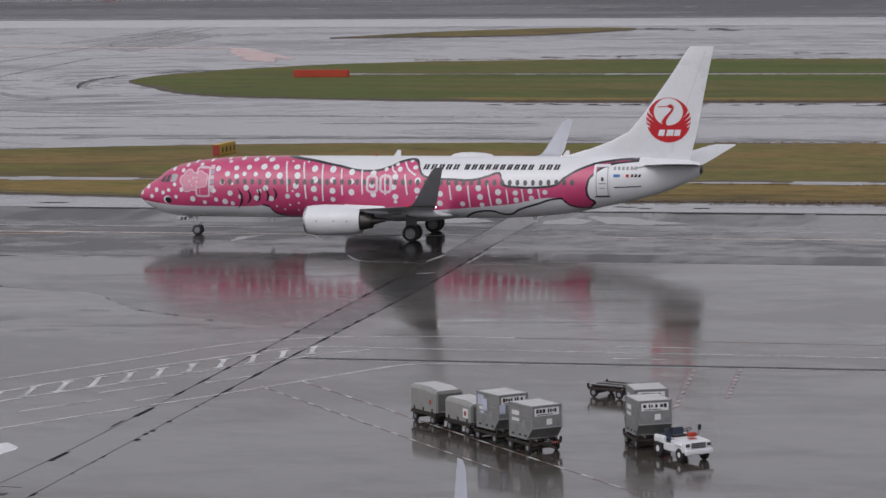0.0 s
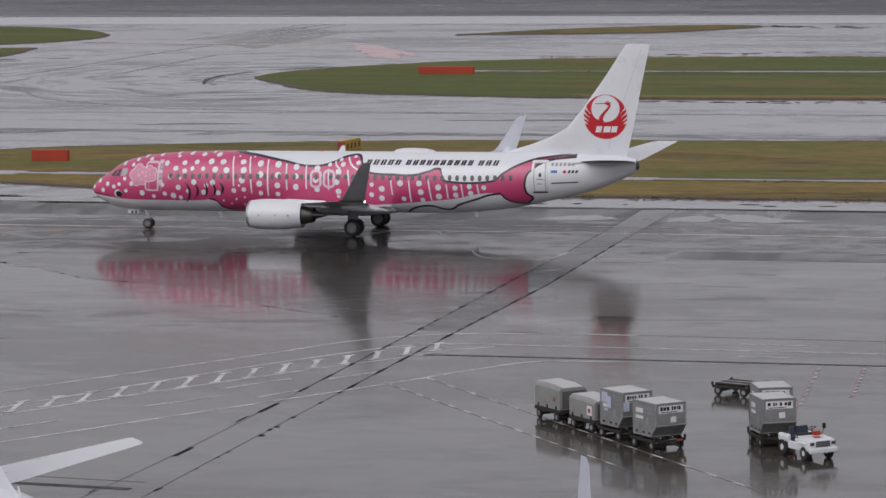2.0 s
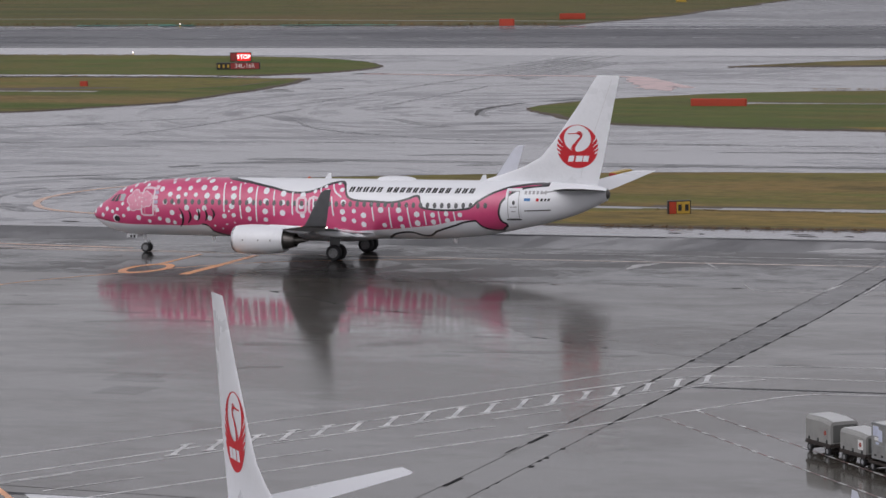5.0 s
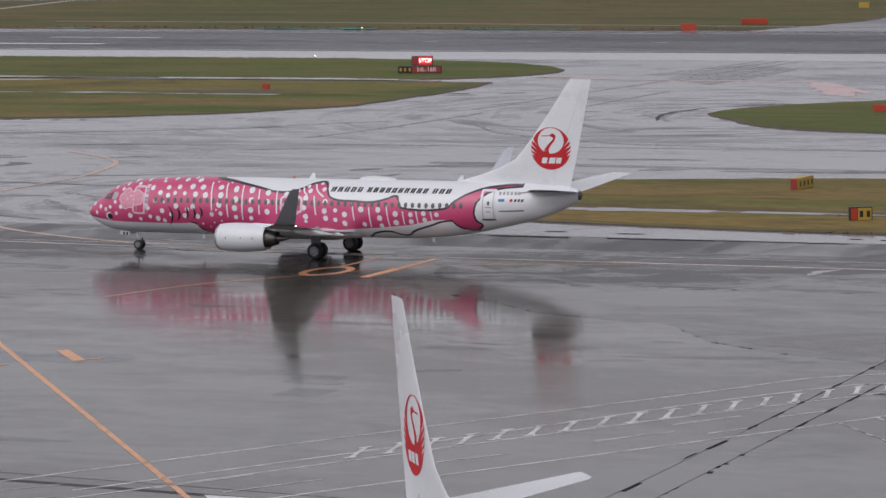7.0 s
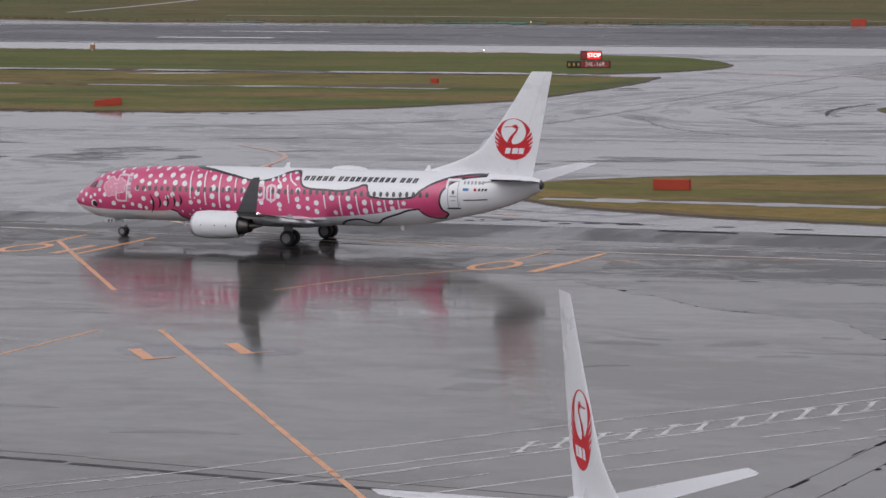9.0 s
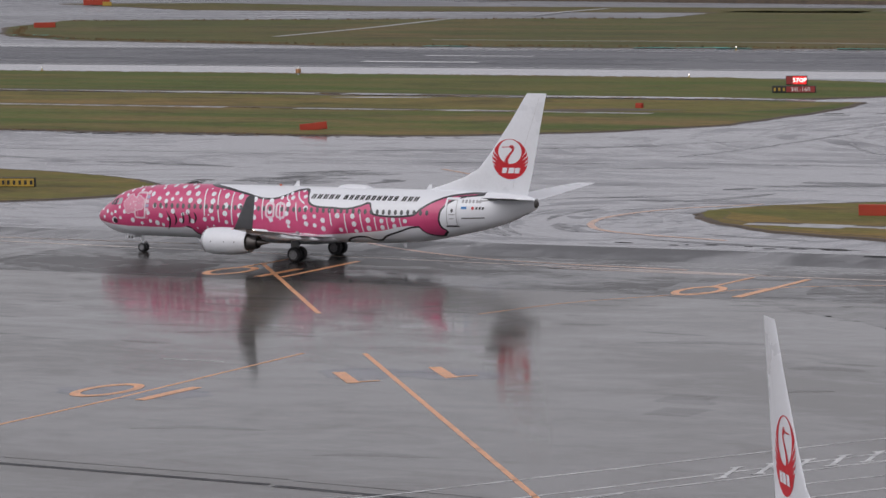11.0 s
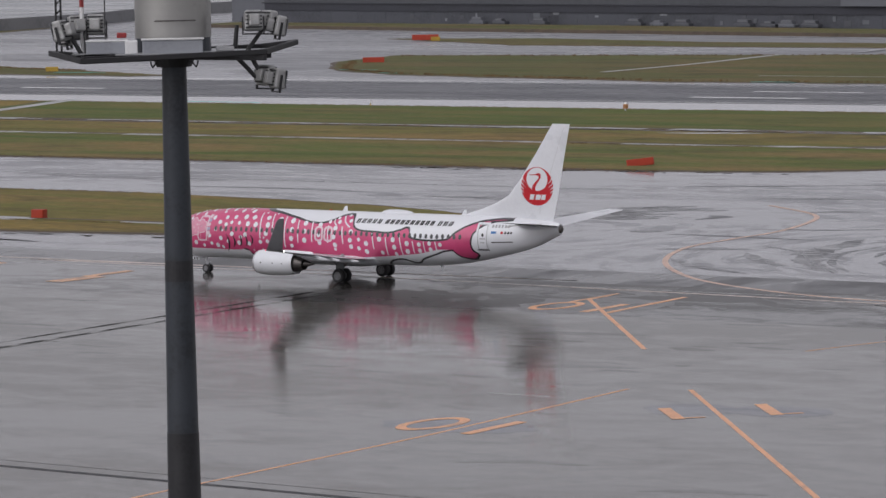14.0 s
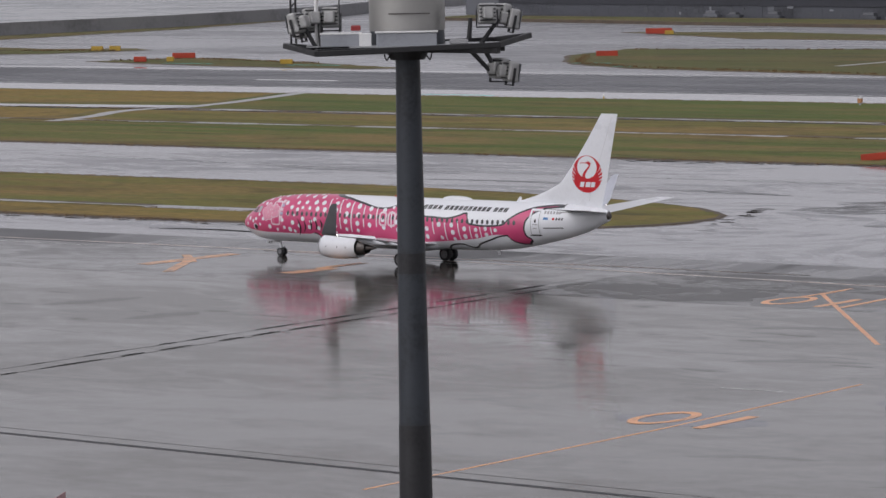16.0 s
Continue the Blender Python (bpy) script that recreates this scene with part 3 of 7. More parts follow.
# sheets of standing water and pale scuffs on the lane beside the joints
for outline, mat in ((((-64.6, 243.0), (-64.3, 245.4), (-63.6, 248.2), (-62.2, 248.5), (-60.9, 246.3), (-60.1, 245.2), (-58.0, 246.9), (-55.5, 247.4), (-49, 246.8), (-44, 244.6), (-54.5, 242.9), (-60.0, 242.2)), APRON),
                     (((-69.0, 264.6), (-69.2, 266.4), (-67.9, 268.8), (-66.0, 267.0), (-66.2, 264.9)), PUDDLE),
                     (((-66.9, 269.6), (-64.0, 269.2), (-61.8, 267.4), (-59.0, 265.6), (-62.1, 264.6), (-64.5, 265.2), (-65.6, 267.2)), PUDDLE),
                     (((-68.8, 211), (-69.9, 231), (-70.6, 243.2), (-84, 243.3), (-101, 243.0), (-110, 239.5), (-102, 234), (-96, 228.5), (-86, 225), (-81, 218), (-75, 214)), DAMP),
                     (((-78.4, 265.3), (-76.6, 267.6), (-74.6, 268.1), (-72.4, 265.8), (-74.8, 264.7)), PUDDLE)):
    bm, rim = bmesh.new(), []
    for (x0, y0), (x1, y1) in zip(outline, outline[1:] + outline[:1]):
        n = max(2, int(math.hypot(x1 - x0, y1 - y0) / 0.35))
        for i in range(n):
            f = i / n
            rim.append(bm.verts.new((x0 + (x1 - x0) * f + rng.uniform(-0.10, 0.10), y0 + (y1 - y0) * f + rng.uniform(-0.28, 0.28), 0.0102)))
    bmesh.ops.triangulate(bm, faces=[bm.faces.new(rim)])
    bmesh.ops.recalc_face_normals(bm, faces=bm.faces)
    if mat is DAMP:
        tagged(mesh_ob("damp_patch", bm, mat), "darker damp concrete beside the asphalt strip", "pavement patch", kind="structure")
    else:
        tagged(mesh_ob("puddle", bm, mat), "shallow sheet of rain water on the asphalt lane", "puddle", kind="structure")
for pts, w in ((((-83.3, 258.0), (-82.0, 255.6), (-80.8, 253.4)), 0.16), (((-77.0, 246.2), (-74.9, 242.5), (-72.1, 242.1), (-69.7, 241.1)), 0.16), (((-70.6, 242.3), (-70.55, 244.4), (-70.5, 246.6)), 0.34), (((-70.3, 246.0), (-69.3, 245.8)), 0.3),
               (((-69.5, 236.1), (-68.4, 237.1)), 0.5), (((-67.3, 245.6), (-66.8, 245.8)), 0.3), (((-67.8, 241.1), (-65.8, 241.5), (-63.8, 241.6)), 0.18), (((-86.9, 252.6), (-86.7, 254.9), (-85.9, 256.6)), 0.9),
               (((-67.8, 241.6), (-68.0, 244.6), (-68.2, 247.5)), 0.22), (((-70.9, 266.0), (-70.4, 266.0)), 0.5), (((-68.6, 250.2), (-67.2, 250.0)), 0.3), (((-70.5, 258.4), (-69.6, 258.1)), 0.4), (((-70.9, 252.9), (-71.0, 257.2)), 0.2)):
    streak(pts, w, FAINT_W, "pale scuff on the wet asphalt lane", 0.0168, "scuff_mark", "scuff")
# damp dark streaks drawn out by the wind
bm = bmesh.new()
for k in range(110):
    x, y = rng.uniform(-215, 10), rng.uniform(206, 243)
    a, b, tw = rng.uniform(0.5, 2.6), rng.uniform(0.10, 0.55), rng.uniform(-0.15, 0.15)
    ring_v = []
    for i in range(14):
        f = 2 * math.pi * i / 14
        r = rng.uniform(0.7, 1.15)
        u, v = a * r * math.cos(f), b * r * math.sin(f)
        ring_v.append(bm.verts.new((x + u, y + v + tw * u, 0.0108 + 0.00001 * k)))
    bm.faces.new(ring_v)
tagged(mesh_ob("damp_streaks", bm, DAMP), "dark damp streaks on the wet apron", "damp patch", kind="stuff")
# larger damp hollows
for k, (pts, wd) in enumerate((
        (((-96.3, 211.0), (-94, 211.6), (-91.6, 211.2)), 1.5), (((-88.9, 211.4), (-87.4, 213.2), (-85.9, 213.8)), 2.0), (((-84.6, 208.0), (-83, 208.9), (-81.5, 209.0)), 1.2), (((-81.4, 210.4), (-78, 211.6), (-74.2, 212.0)), 1.1),
        (((-97.2, 195.6), (-95.4, 196.1), (-93.5, 195.5)), 1.6), (((-92, 201.2), (-91, 202.2), (-89.6, 202.6)), 0.9), (((-205.2, 221.1), (-203.4, 225), (-202.2, 228.7)), 2.4), (((-192.8, 216), (-191.6, 219.6), (-191.2, 222.4)), 2.4),
        (((-189, 222), (-186, 222.6), (-182.8, 222.3)), 1.0), (((-140, 214), (-136, 216), (-131, 216.8)), 1.3), (((-110, 219), (-106, 220.6), (-101, 221)), 1.4), (((-150, 231), (-146, 233), (-141, 233.6)), 1.6),
        (((-58, 224), (-54, 225.2), (-49, 225.4)), 1.3), (((-62, 214), (-57, 215.4), (-50, 215.8)), 0.9), (((-118, 176), (-115, 177.6), (-111, 178)), 1.0), (((-104, 171.2), (-101, 172.6), (-97.4, 172.8)), 1.0))):
    streak(pts, wd, DAMP, "dark damp hollow in the apron concrete", 0.0100 + 0.00008 * k, "damp_hollow", "damp patch")
# repairs, and a stretch with sheen-pale streaks on the right of the joints
for x0, x1, y0, y1, mt, lb in ((-97.3, -94.6, 195.6, 198.6, DAMP, "darker square repair in the apron concrete"), (-95.4, -92.8, 190.6, 193.6, DAMP, "darker square repair in the apron concrete")):
    sheet("pavement_repair", x0, x1, y0, y1, 0.0102, mt, lb, "pavement repair")
sheet("streaked_pavement", -63.5, 80, 243.2, 247.6, 0.0104, STREAKED, "wet pavement with pale sky sheen painted in its streaks", "pavement")
# slot drains
for x0, x1, y0, y1 in ((-65.2, 200, 199.8, 197.4), (-100.5, -64.8, 161.9, 158.3), (-180, -100.9, 166.4, 162.2)):
    line("slot_drain", [(x0, y0), (x1, y1)], 0.58, SLOT, "dark slotted drain set into the apron", "drain", z=0.013)
    if y0 > 180:
        line("slot_drain_frame", [(x0, y0 - 0.42), (x1, y1 - 0.42)], 0.25, CONCRETE, "pale concrete frame of a slot drain", "drain frame", z=0.012)
    else:
        line("drain_seam", [(x0, y0 + 1.75), (x1, y1 + 1.75)], 0.09, FAINT, "thin dark seam beside a slot drain", "pavement joint", z=0.012)
bm = bmesh.new()
for i in range(220):
    add_box(bm, (0.10, 0.44, 0.012), (-64.8 + 0.48 * i, 199.8 - 2.4 * (0.48 * i) / 265.2, 0.018))
tagged(mesh_ob("drain_grate", bm, SLOT), "row of grey grate bars over a drain", "drain grate", kind="stuff")

# tyre marks and worn stripes on the far taxiway
PINKISH = marking("worn_red_white_line", (0.66, 0.46, 0.45), 0.40)
for pts, wd in ((((-166.0, 379.7), (-161.4, 371.7), (-157.5, 366.8), (-152.3, 362.9), (-146.1, 359.2), (-140.5, 356.3), (-127.0, 354.0), (-110, 353.0)), 0.4),
                (((-147.2, 385.2), (-149.6, 389.7), (-151.0, 396.9), (-150.7, 404.4)), 0.7), (((-178.3, 456.9), (-175.6, 470), (-174.0, 488)), 0.5), (((-176.3, 456.9), (-173.6, 470), (-171.0, 488)), 0.6),
                (((-171.0, 459), (-169.6, 470), (-168.5, 488)), 0.4), (((-148.5, 412.1), (-144.1, 411.4), (-140, 413.5)), 0.5), (((-187.5, 420.0), (-184.0, 420.6)), 1.6), (((-168, 298), (-162.4, 293.8), (-156.4, 285), (-151, 279)), 0.35),
                (((-153.8, 300.5), (-146.5, 301.7)), 0.3), (((-330, 358), (-280, 352.5), (-215, 351.6)), 0.3)):
    line("tyre_mark", pts, wd, RUT, "dark curved tyre mark on the taxiway", "tyre mark", z=0.012)
# arcs of rubber and drawn-out water where the taxiways turn
ARC = "dark arc drawn in the water by turning wheels"
BLOT = "dark drying blotch on the wet taxiway"
for k, (pts, wd) in enumerate((
        (((-163.5, 307), (-162.6, 301.5), (-161.0, 293.5), (-157.4, 286.3), (-151.0, 278.6)), 2.6), (((-158.6, 301), (-158.6, 294), (-155.5, 286.5), (-150.2, 279.6)), 0.7),
        (((-155.3, 303), (-155.9, 297.5), (-154.6, 292.0)), 0.8), (((-152.4, 290), (-150.4, 286.6), (-147.2, 283.4)), 1.3), (((-175.5, 292.3), (-171.5, 294), (-167.7, 295.1)), 1.5),
        (((-166.5, 292), (-162.5, 287), (-157.6, 282.4)), 1.2), (((-169.5, 285), (-164.0, 279.6), (-157, 275.6)), 0.9), (((-182.9, 306.1), (-175, 305.6), (-166.8, 304.7)), 0.8),
        (((-162.9, 311.6), (-158.6, 314), (-154.7, 315.9)), 1.0), (((-156.6, 311.3), (-152.5, 311.9), (-147, 313.4)), 1.3), (((-182.6, 331.5), (-180.2, 333.2), (-177.4, 334.6)), 1.6),
        (((-149.6, 305.9), (-151.6, 304.2), (-153.2, 301.9)), 0.5), (((-186.8, 307), (-185.6, 307.8), (-184.2, 308.2)), 2.0), (((-189.4, 325.6), (-187.2, 324.0), (-188.2, 320.4)), 1.6), (((-178, 313), (-171, 314.6), (-165, 318)), 0.7),
        (((-140, 279.5), (-131, 277.6), (-119, 276.2)), 0.9), (((-137.5, 285.0), (-132, 283.2), (-126, 281.8)), 0.5))):
    streak(pts, wd, SWIRL, ARC, 0.0115 + 0.0001 * k)
for k, (pts, wd) in enumerate((
        (((-151.5, 327.6), (-146, 330), (-140.2, 331.2)), 2.2), (((-137.1, 338.2), (-132, 339.6), (-126.4, 339.7)), 1.3), (((-128.4, 328.4), (-126, 330), (-124.2, 331.2)), 2.2),
        (((-155.8, 381.2), (-150.4, 375), (-145.5, 371.3)), 1.5), (((-182.3, 423.7), (-181, 424.8), (-179.6, 425.1)), 1.6), (((-174.3, 342.6), (-170, 345), (-165.6, 345.4)), 1.1),
        (((-153.6, 323.3), (-152.6, 324.6), (-151.4, 325.6)), 1.6), (((-151.4, 311), (-149.4, 315), (-147.4, 321)), 1.3), (((-211.5, 358.0), (-200.8, 361.6), (-182.2, 371.4)), 0.9),
        (((-121, 329), (-112, 330.4), (-98, 330.2)), 2.6), (((-92, 330.6), (-78, 330.2), (-62, 330.0)), 3.0), (((-110, 344.5), (-100, 345.4), (-90, 345.2)), 1.2), (((-196, 345), (-188, 347.6), (-177, 348.6)), 1.3),
        (((-230, 338), (-222, 337.4), (-212, 335.6)), 2.0), (((-262, 341), (-250, 342), (-238, 340.6)), 1.5), (((-290, 351), (-276, 349.4), (-262, 349.4)), 1.2))):
    streak(pts, wd, SWIRL, BLOT, 0.0135 + 0.0001 * k)
rng = random.Random(58)
for k in range(30):
    a, r = rng.uniform(0, 2 * math.pi), math.sqrt(rng.random())
    x, y = -196.5 + 6.5 * r * math.cos(a), 327 + 8.5 * r * math.sin(a)
    n = rng.uniform(1.2, 3.8)
    streak([(x - n * 0.8, y - n * 0.45), (x, y + rng.uniform(-0.4, 0.4)), (x + n * 0.8, y + n * 0.45)], rng.uniform(0.5, 1.3), SWIRL, BLOT, 0.0158 + 0.00006 * k)
# skid marks that fan out from the runway
for k in range(9):
    line("tyre_mark", [(-173.6 + 1.2 * k, 453.6 - 1.5 * k), (-173.0 + 1.2 * k, 466 - 1.3 * k), (-173.6 + 1.25 * k, 482.5 - 1.2 * k)], 0.24 + 0.14 * (k % 3), RUT, "dark skid mark leading to the runway", "tyre mark", z=0.0155)
for pts in (((-174.8, 357.5), (-172.9, 368), (-172.0, 380), (-171.3, 393.9)), ((-187.6, 368.9), (-181.5, 375.6), (-175.9, 381.0)), ((-164.1, 401.6), (-164.3, 416), (-164.2, 430.2)), ((-173.9, 403.5), (-173.0, 428), (-170.9, 453.2)),
            ((-169.8, 350.8), (-150, 351.5), (-126.9, 352.0), (-60, 352.4))):
    line("tyre_mark", pts, 0.34, RUT, "faint dark wheel track on the taxiway", "tyre mark", z=0.0145)
line("holding_line", [(-188, 451.4), (-180, 450.4), (-171, 449.3), (-160, 448.6), (-151.9, 446.6), (-146, 438), (-140, 429)], 1.5, PINKISH, "worn red and white holding line", "taxiway marking", z=0.0162)
streak([(-152.5, 446), (-148, 438.5), (-144.2, 430), (-140.5, 424)], 4.2, PINKISH, "worn pinkish painted ground by the holding line", 0.0148, "painted_patch", "taxiway marking")
for pts, wd in (((((-148.9, 407.4), (-146.6, 409.4), (-143.4, 411.4))), 1.1), ((((-148.6, 385.6), (-150.9, 392.6), (-151.4, 398.4), (-150.2, 404.6))), 1.0), ((((-189.8, 451.2), (-188, 452.2), (-185.2, 452.6))), 1.4), ((((-188.0, 422.0), (-187, 422.8), (-185.4, 422.7))), 1.6)):
    streak(pts, wd * 0.7, FAINT, "black tar and torn turf at the grass rim", 0.0170, "tar_mark", "tyre mark")

# white vehicle lanes that bend in to run along the apron
line("lane_line", [(-96, 158), (-94, 161.8), (-84, 180), (-74, 197.8), (-70.8, 204.0), (-68, 206.8), (-65.6, 208.0), (-60.7, 208.8), (-56, 208.9)], 0.21, W_LINE, "thin white lane line", "lane marking")
line("lane_line", [(-56, 208.9), (-30, 208.4), (60, 207)], 0.14, R_LINE, "faded red lane line", "lane marking")
line("lane_line", [(-90, 159.5), (-88.3, 162.6), (-80, 178.6), (-73.6, 192.2), (-69.6, 199.5), (-67, 203.2), (-64.3, 204.2), (-59.3, 204.1), (-35, 203.8), (60, 202.5)], 0.21, W_LINE, "thin white lane line", "lane marking")
line("lane_line", [(-90, 156), (-88.2, 159.1), (-81.6, 171.5), (-74.5, 184.6), (-68.8, 194.3), (-66, 198.6), (-64.5, 201.3), (-62.4, 203.4)], 0.21, W_LINE, "thin white lane line", "lane marking")
line("lane_line", [(-83, 155.5), (-81, 159.1), (-72, 175.1), (-65.1, 187.1), (-60.4, 195.9), (-59.2, 197.8), (-57.7, 198.7), (-53, 199.0)], 0.21, W_LINE, "thin white lane line", "lane marking")
for a, b in (((-104, 149.6), (-95.2, 161.1)), ((-98.5, 150.8), (-94.4, 156.7)), ((-94.4, 156.7), (-91.4, 160.9)), ((-96, 149), (-89.9, 157.8))):
    line("lane_line", [a, b], 0.19, FAINT_W, "scuffed white lane line", "lane marking", smooth=False, z=0.0135)
for a, b in (((-86.7, 161.3), (-84.2, 166.1)), ((-83.2, 161.2), (-80.5, 165.8)), ((-77.6, 172.0), (-75.3, 175.6)), ((-73.0, 180.3), (-70.4, 184.5)), ((-71.3, 186.6), (-69.1, 190.4)),
             ((-68.6, 184.3), (-67.2, 186.9)), ((-67.2, 190.7), (-65.5, 193.4)), ((-49.8, 206.3), (-45.6, 206.2)), ((-48.9, 201.9), (-46.0, 201.8)), ((-132.9, 202), (-128.6, 202)), ((-99.2, 153.9), (-94.8, 160.5))):
    line("lane_dash", [a, b], 0.18, W_LINE, "short white lane dash", "lane marking", z=0.015)
# ladder rungs between the two lines of the crossing lane
for i in range(-7, 10):
    b = Vector((-74.5 + 1.06 * i, 184.5 + 1.84 * i, 0))
    a = b + Vector((-0.92, 4.25 - 0.08 * max(0, i), 0))
    bm = bmesh.new()
    band(bm, [a.lerp(b, 0.14), a.lerp(b, 0.86)], 0.26, 0.017)
    d = Vector((0.5, 0.86, 0)) * 0.85
    band(bm, [a.lerp(b, 0.12) - d * 0.45, a.lerp(b, 0.12) + d * 0.45], 0.30, 0.0185)
    band(bm, [a.lerp(b, 0.88) - d * 0.45, a.lerp(b, 0.88) + d * 0.45], 0.30, 0.0185)
    tagged(mesh_ob("lane_rung", bm, W_LINE), "worn white ladder rung between lane lines", "lane marking", "ladder rungs of the lane", "structure")
for a, b in (((-63.9, 189.8), (-45.5, 167.2)), ((-62.5, 191.9), (-38.5, 162.8))):
    line("stand_line", [a, b], 0.08, R_LINE, "faint red stand line", "stand marking", z=0.014)
    for i in range(14):
        p, q = Vector(a).lerp(Vector(b), i / 14), Vector(a).lerp(Vector(b), (i + 0.42) / 14)
        line("stand_dash", [p, q], 0.12, W_LINE, "short white dash of a stand line", "stand marking", z=0.018)
for a, b in (((-43.9, 198.5), (-42.0, 185.5)), ((-41.6, 198.8), (-40.2, 189.0))):
    line("stand_line", [(a[0] - 0.12, a[1]), (b[0] - 0.12, b[1])], 0.16, R_LINE, "faint red stand line", "stand marking", z=0.014)
    for i in range(9):
        p, q = Vector(a).lerp(Vector(b), i / 9), Vector(a).lerp(Vector(b), (i + 0.5) / 9)
        line("stand_dash", [p, q], 0.2, FAINT_W, "short white dash of a stand line", "stand marking", z=0.018)


# orange stand numbers and lead-in lines, on darker painted-out patches


def ring(cx, cy, rx, ry, w, name="stand_ring"):
    bm = bmesh.new()
    o, i = [], []
    for k in range(40):
        a = 2 * math.pi * k / 40
        o.append(bm.verts.new((cx + rx * math.cos(a), cy + ry * math.sin(a), 0.022)))
        i.append(bm.verts.new((cx + (rx - w) * math.cos(a), cy + (ry - w * 1.5) * math.sin(a), 0.022)))
    for k in range(40):
        j = (k + 1) % 40
        bm.faces.new((o[k], o[j], i[j], i[k]))
    tagged(mesh_ob(name, bm, O_LINE), "orange painted figure nought on wet concrete", "stand number", kind="structure")


for k0, (cx, cy, a, b) in enumerate(((-126.0, 188.4, 5.0, 2.6), (-118.0, 200.3, 2.9, 2.4), (-112.9, 201.6, 3.2, 2.3), (-155.2, 249.4, 5.6, 5.6), (-117.2, 248.6, 5.6, 5.8))):
    prng = random.Random(int(abs(cx)))
    bm = bmesh.new()
    bm.faces.new([bm.verts.new((cx + a * math.cos(f) * k, cy + b * math.sin(f) * k, 0.0112 + 0.0004 * k0)) for f, k in ((2 * math.pi * i / 26, prng.uniform(0.85, 1.12)) for i in range(26))])
    tagged(mesh_ob("painted_out_patch", bm, PAINTOUT if cy < 220 else STRIP), "bluish painted-out patch under a stand number" if cy < 220 else "dark painted-out patch under a stand number", "pavement patch", kind="structure")
for cx, cy in ((-127.9, 188.6), (-157.3, 248.2), (-119.2, 247.0)):
    ring(cx, cy, 1.60, 2.95, 0.52)
    line("stand_bar", [(cx + 4.1, cy - 2.9), (cx + 4.1, cy + 2.9)], 0.72, O_LINE, "orange painted figure one on wet concrete", "stand number", z=0.022)
line("stand_bar", [(-151.3, 245.4), (-151.9, 257.3)], 0.5, O_LINE, "orange painted bar on wet concrete", "stand marking", z=0.023)
line("stand_bar", [(-115.0, 244.2), (-115.2, 256.1)], 0.5, O_LINE, "orange painted bar on wet concrete", "stand marking", z=0.023)
for cx, cy in ((-118.1, 198.3), (-114.0, 202.3)):
    line("stand_bar", [(cx - 1.6, cy + 1.9), (cx + 1.7, cy - 2.0)], 0.75, O_LINE, "orange painted figure one on wet concrete", "stand number", z=0.022)
    line("stand_bar", [(cx + 1.5, cy - 1.7), (cx + 2.6, cy - 0.6)], 0.3, O_LINE, "orange painted foot of a figure", "stand number", z=0.0235)
line("lead_in_line", [(-125.3, 158), (-125.4, 185), (-126.4, 207.3)], 0.25, O_LINE, "orange lead-in line on wet concrete", "lead-in line", smooth=False)
line("lead_in_line", [(-122.8, 208.5), (-83.85, 159.1), (-72.1, 144)], 0.32, O_LINE, "orange lead-in line on wet concrete", "lead-in line", smooth=False)
line("lead_in_line", [(-126.6, 229.5), (-124.1, 237.5), (-119.6, 244.3), (-115.3, 250), (-110, 253.6), (-100, 256.4)], 0.18, O_LINE, "thin orange lead-in curve", "lead-in line")
line("lead_in_line", [(-157.8, 256.5), (-157.6, 253.2), (-136.7, 226.3)], 0.35, O_LINE, "orange lead-in line on wet concrete", "lead-in line", smooth=False)
line("stand_bar", [(-157.9, 250.8), (-157.9, 257.8)], 0.35, O_LINE, "orange painted bar on wet concrete", "stand marking", z=0.024)
line("stand_bar", [(-119.5, 249.8), (-119.4, 256.1)], 0.35, O_LINE, "orange painted bar on wet concrete", "stand marking", z=0.024)
for k, (a, b, w) in enumerate((((-220.9, 250.0), (-220.3, 261.0), 1.5), ((-214.5, 245.8), (-220.0, 255.0), 0.9), ((-223.5, 258.5), (-218.6, 253.6), 0.8), ((-204.8, 248.8), (-204.2, 254.0), 1.7), ((-205.2, 253.6), (-204.9, 259.0), 1.0))):
    line("stand_bar", [a, b], w, W_OR, "worn orange stand figure", "stand number", z=0.022 + 0.0012 * k)


# ---- the airliner ----
ST_U = [0, 0.3, 0.67, 1.48, 2.09, 3.29, 5.28, 7.64, 10.8, 29, 33, 37.5, 38.2]
ST_T = [2.78, 3.12, 3.43, 3.93, 4.39, 4.81, 5.12, 5.27, 5.33, 5.34, 5.30, 5.10, 4.92]
SB_U = [0, 0.3, 0.82, 2.0, 3.58, 11.7, 25, 28.6, 32.9, 35.9, 38.2]
SB_T = [2.55, 2.22, 1.87, 1.42, 1.25, 1.22, 1.28, 1.50, 2.27, 3.06, 4.08]
SW_U = [0, 0.3, 0.8, 1.6, 2.8, 4.5, 6.5, 27, 31, 35, 38.2]
SW_T = [0.12, 0.48, 0.80, 1.18, 1.55, 1.80, 1.88, 1.88, 1.62, 1.00, 0.34]
GEAR_U = 19.6


def section(u):
    t, b, w = hermite(u, ST_U, ST_T), hermite(u, SB_U, SB_T), hermite(u, SW_U, SW_T)
    return (t + b) / 2, (t - b) / 2, w


def skin(u, w, side=-1, off=0.010):
    """A point of the fuselage skin at station u and height w, a little proud of it."""
    zc, hh, hw = section(u)
    k = max(-0.995, min(0.995, (w - zc) / hh))
    y = hw * math.sqrt(1 - k * k)
    nrm = Vector((0, y / hw ** 2, (w - zc) / hh ** 2)).normalized()
    return Vector((u - GEAR_U, side * (y + nrm.y * off), w + nrm.z * off))


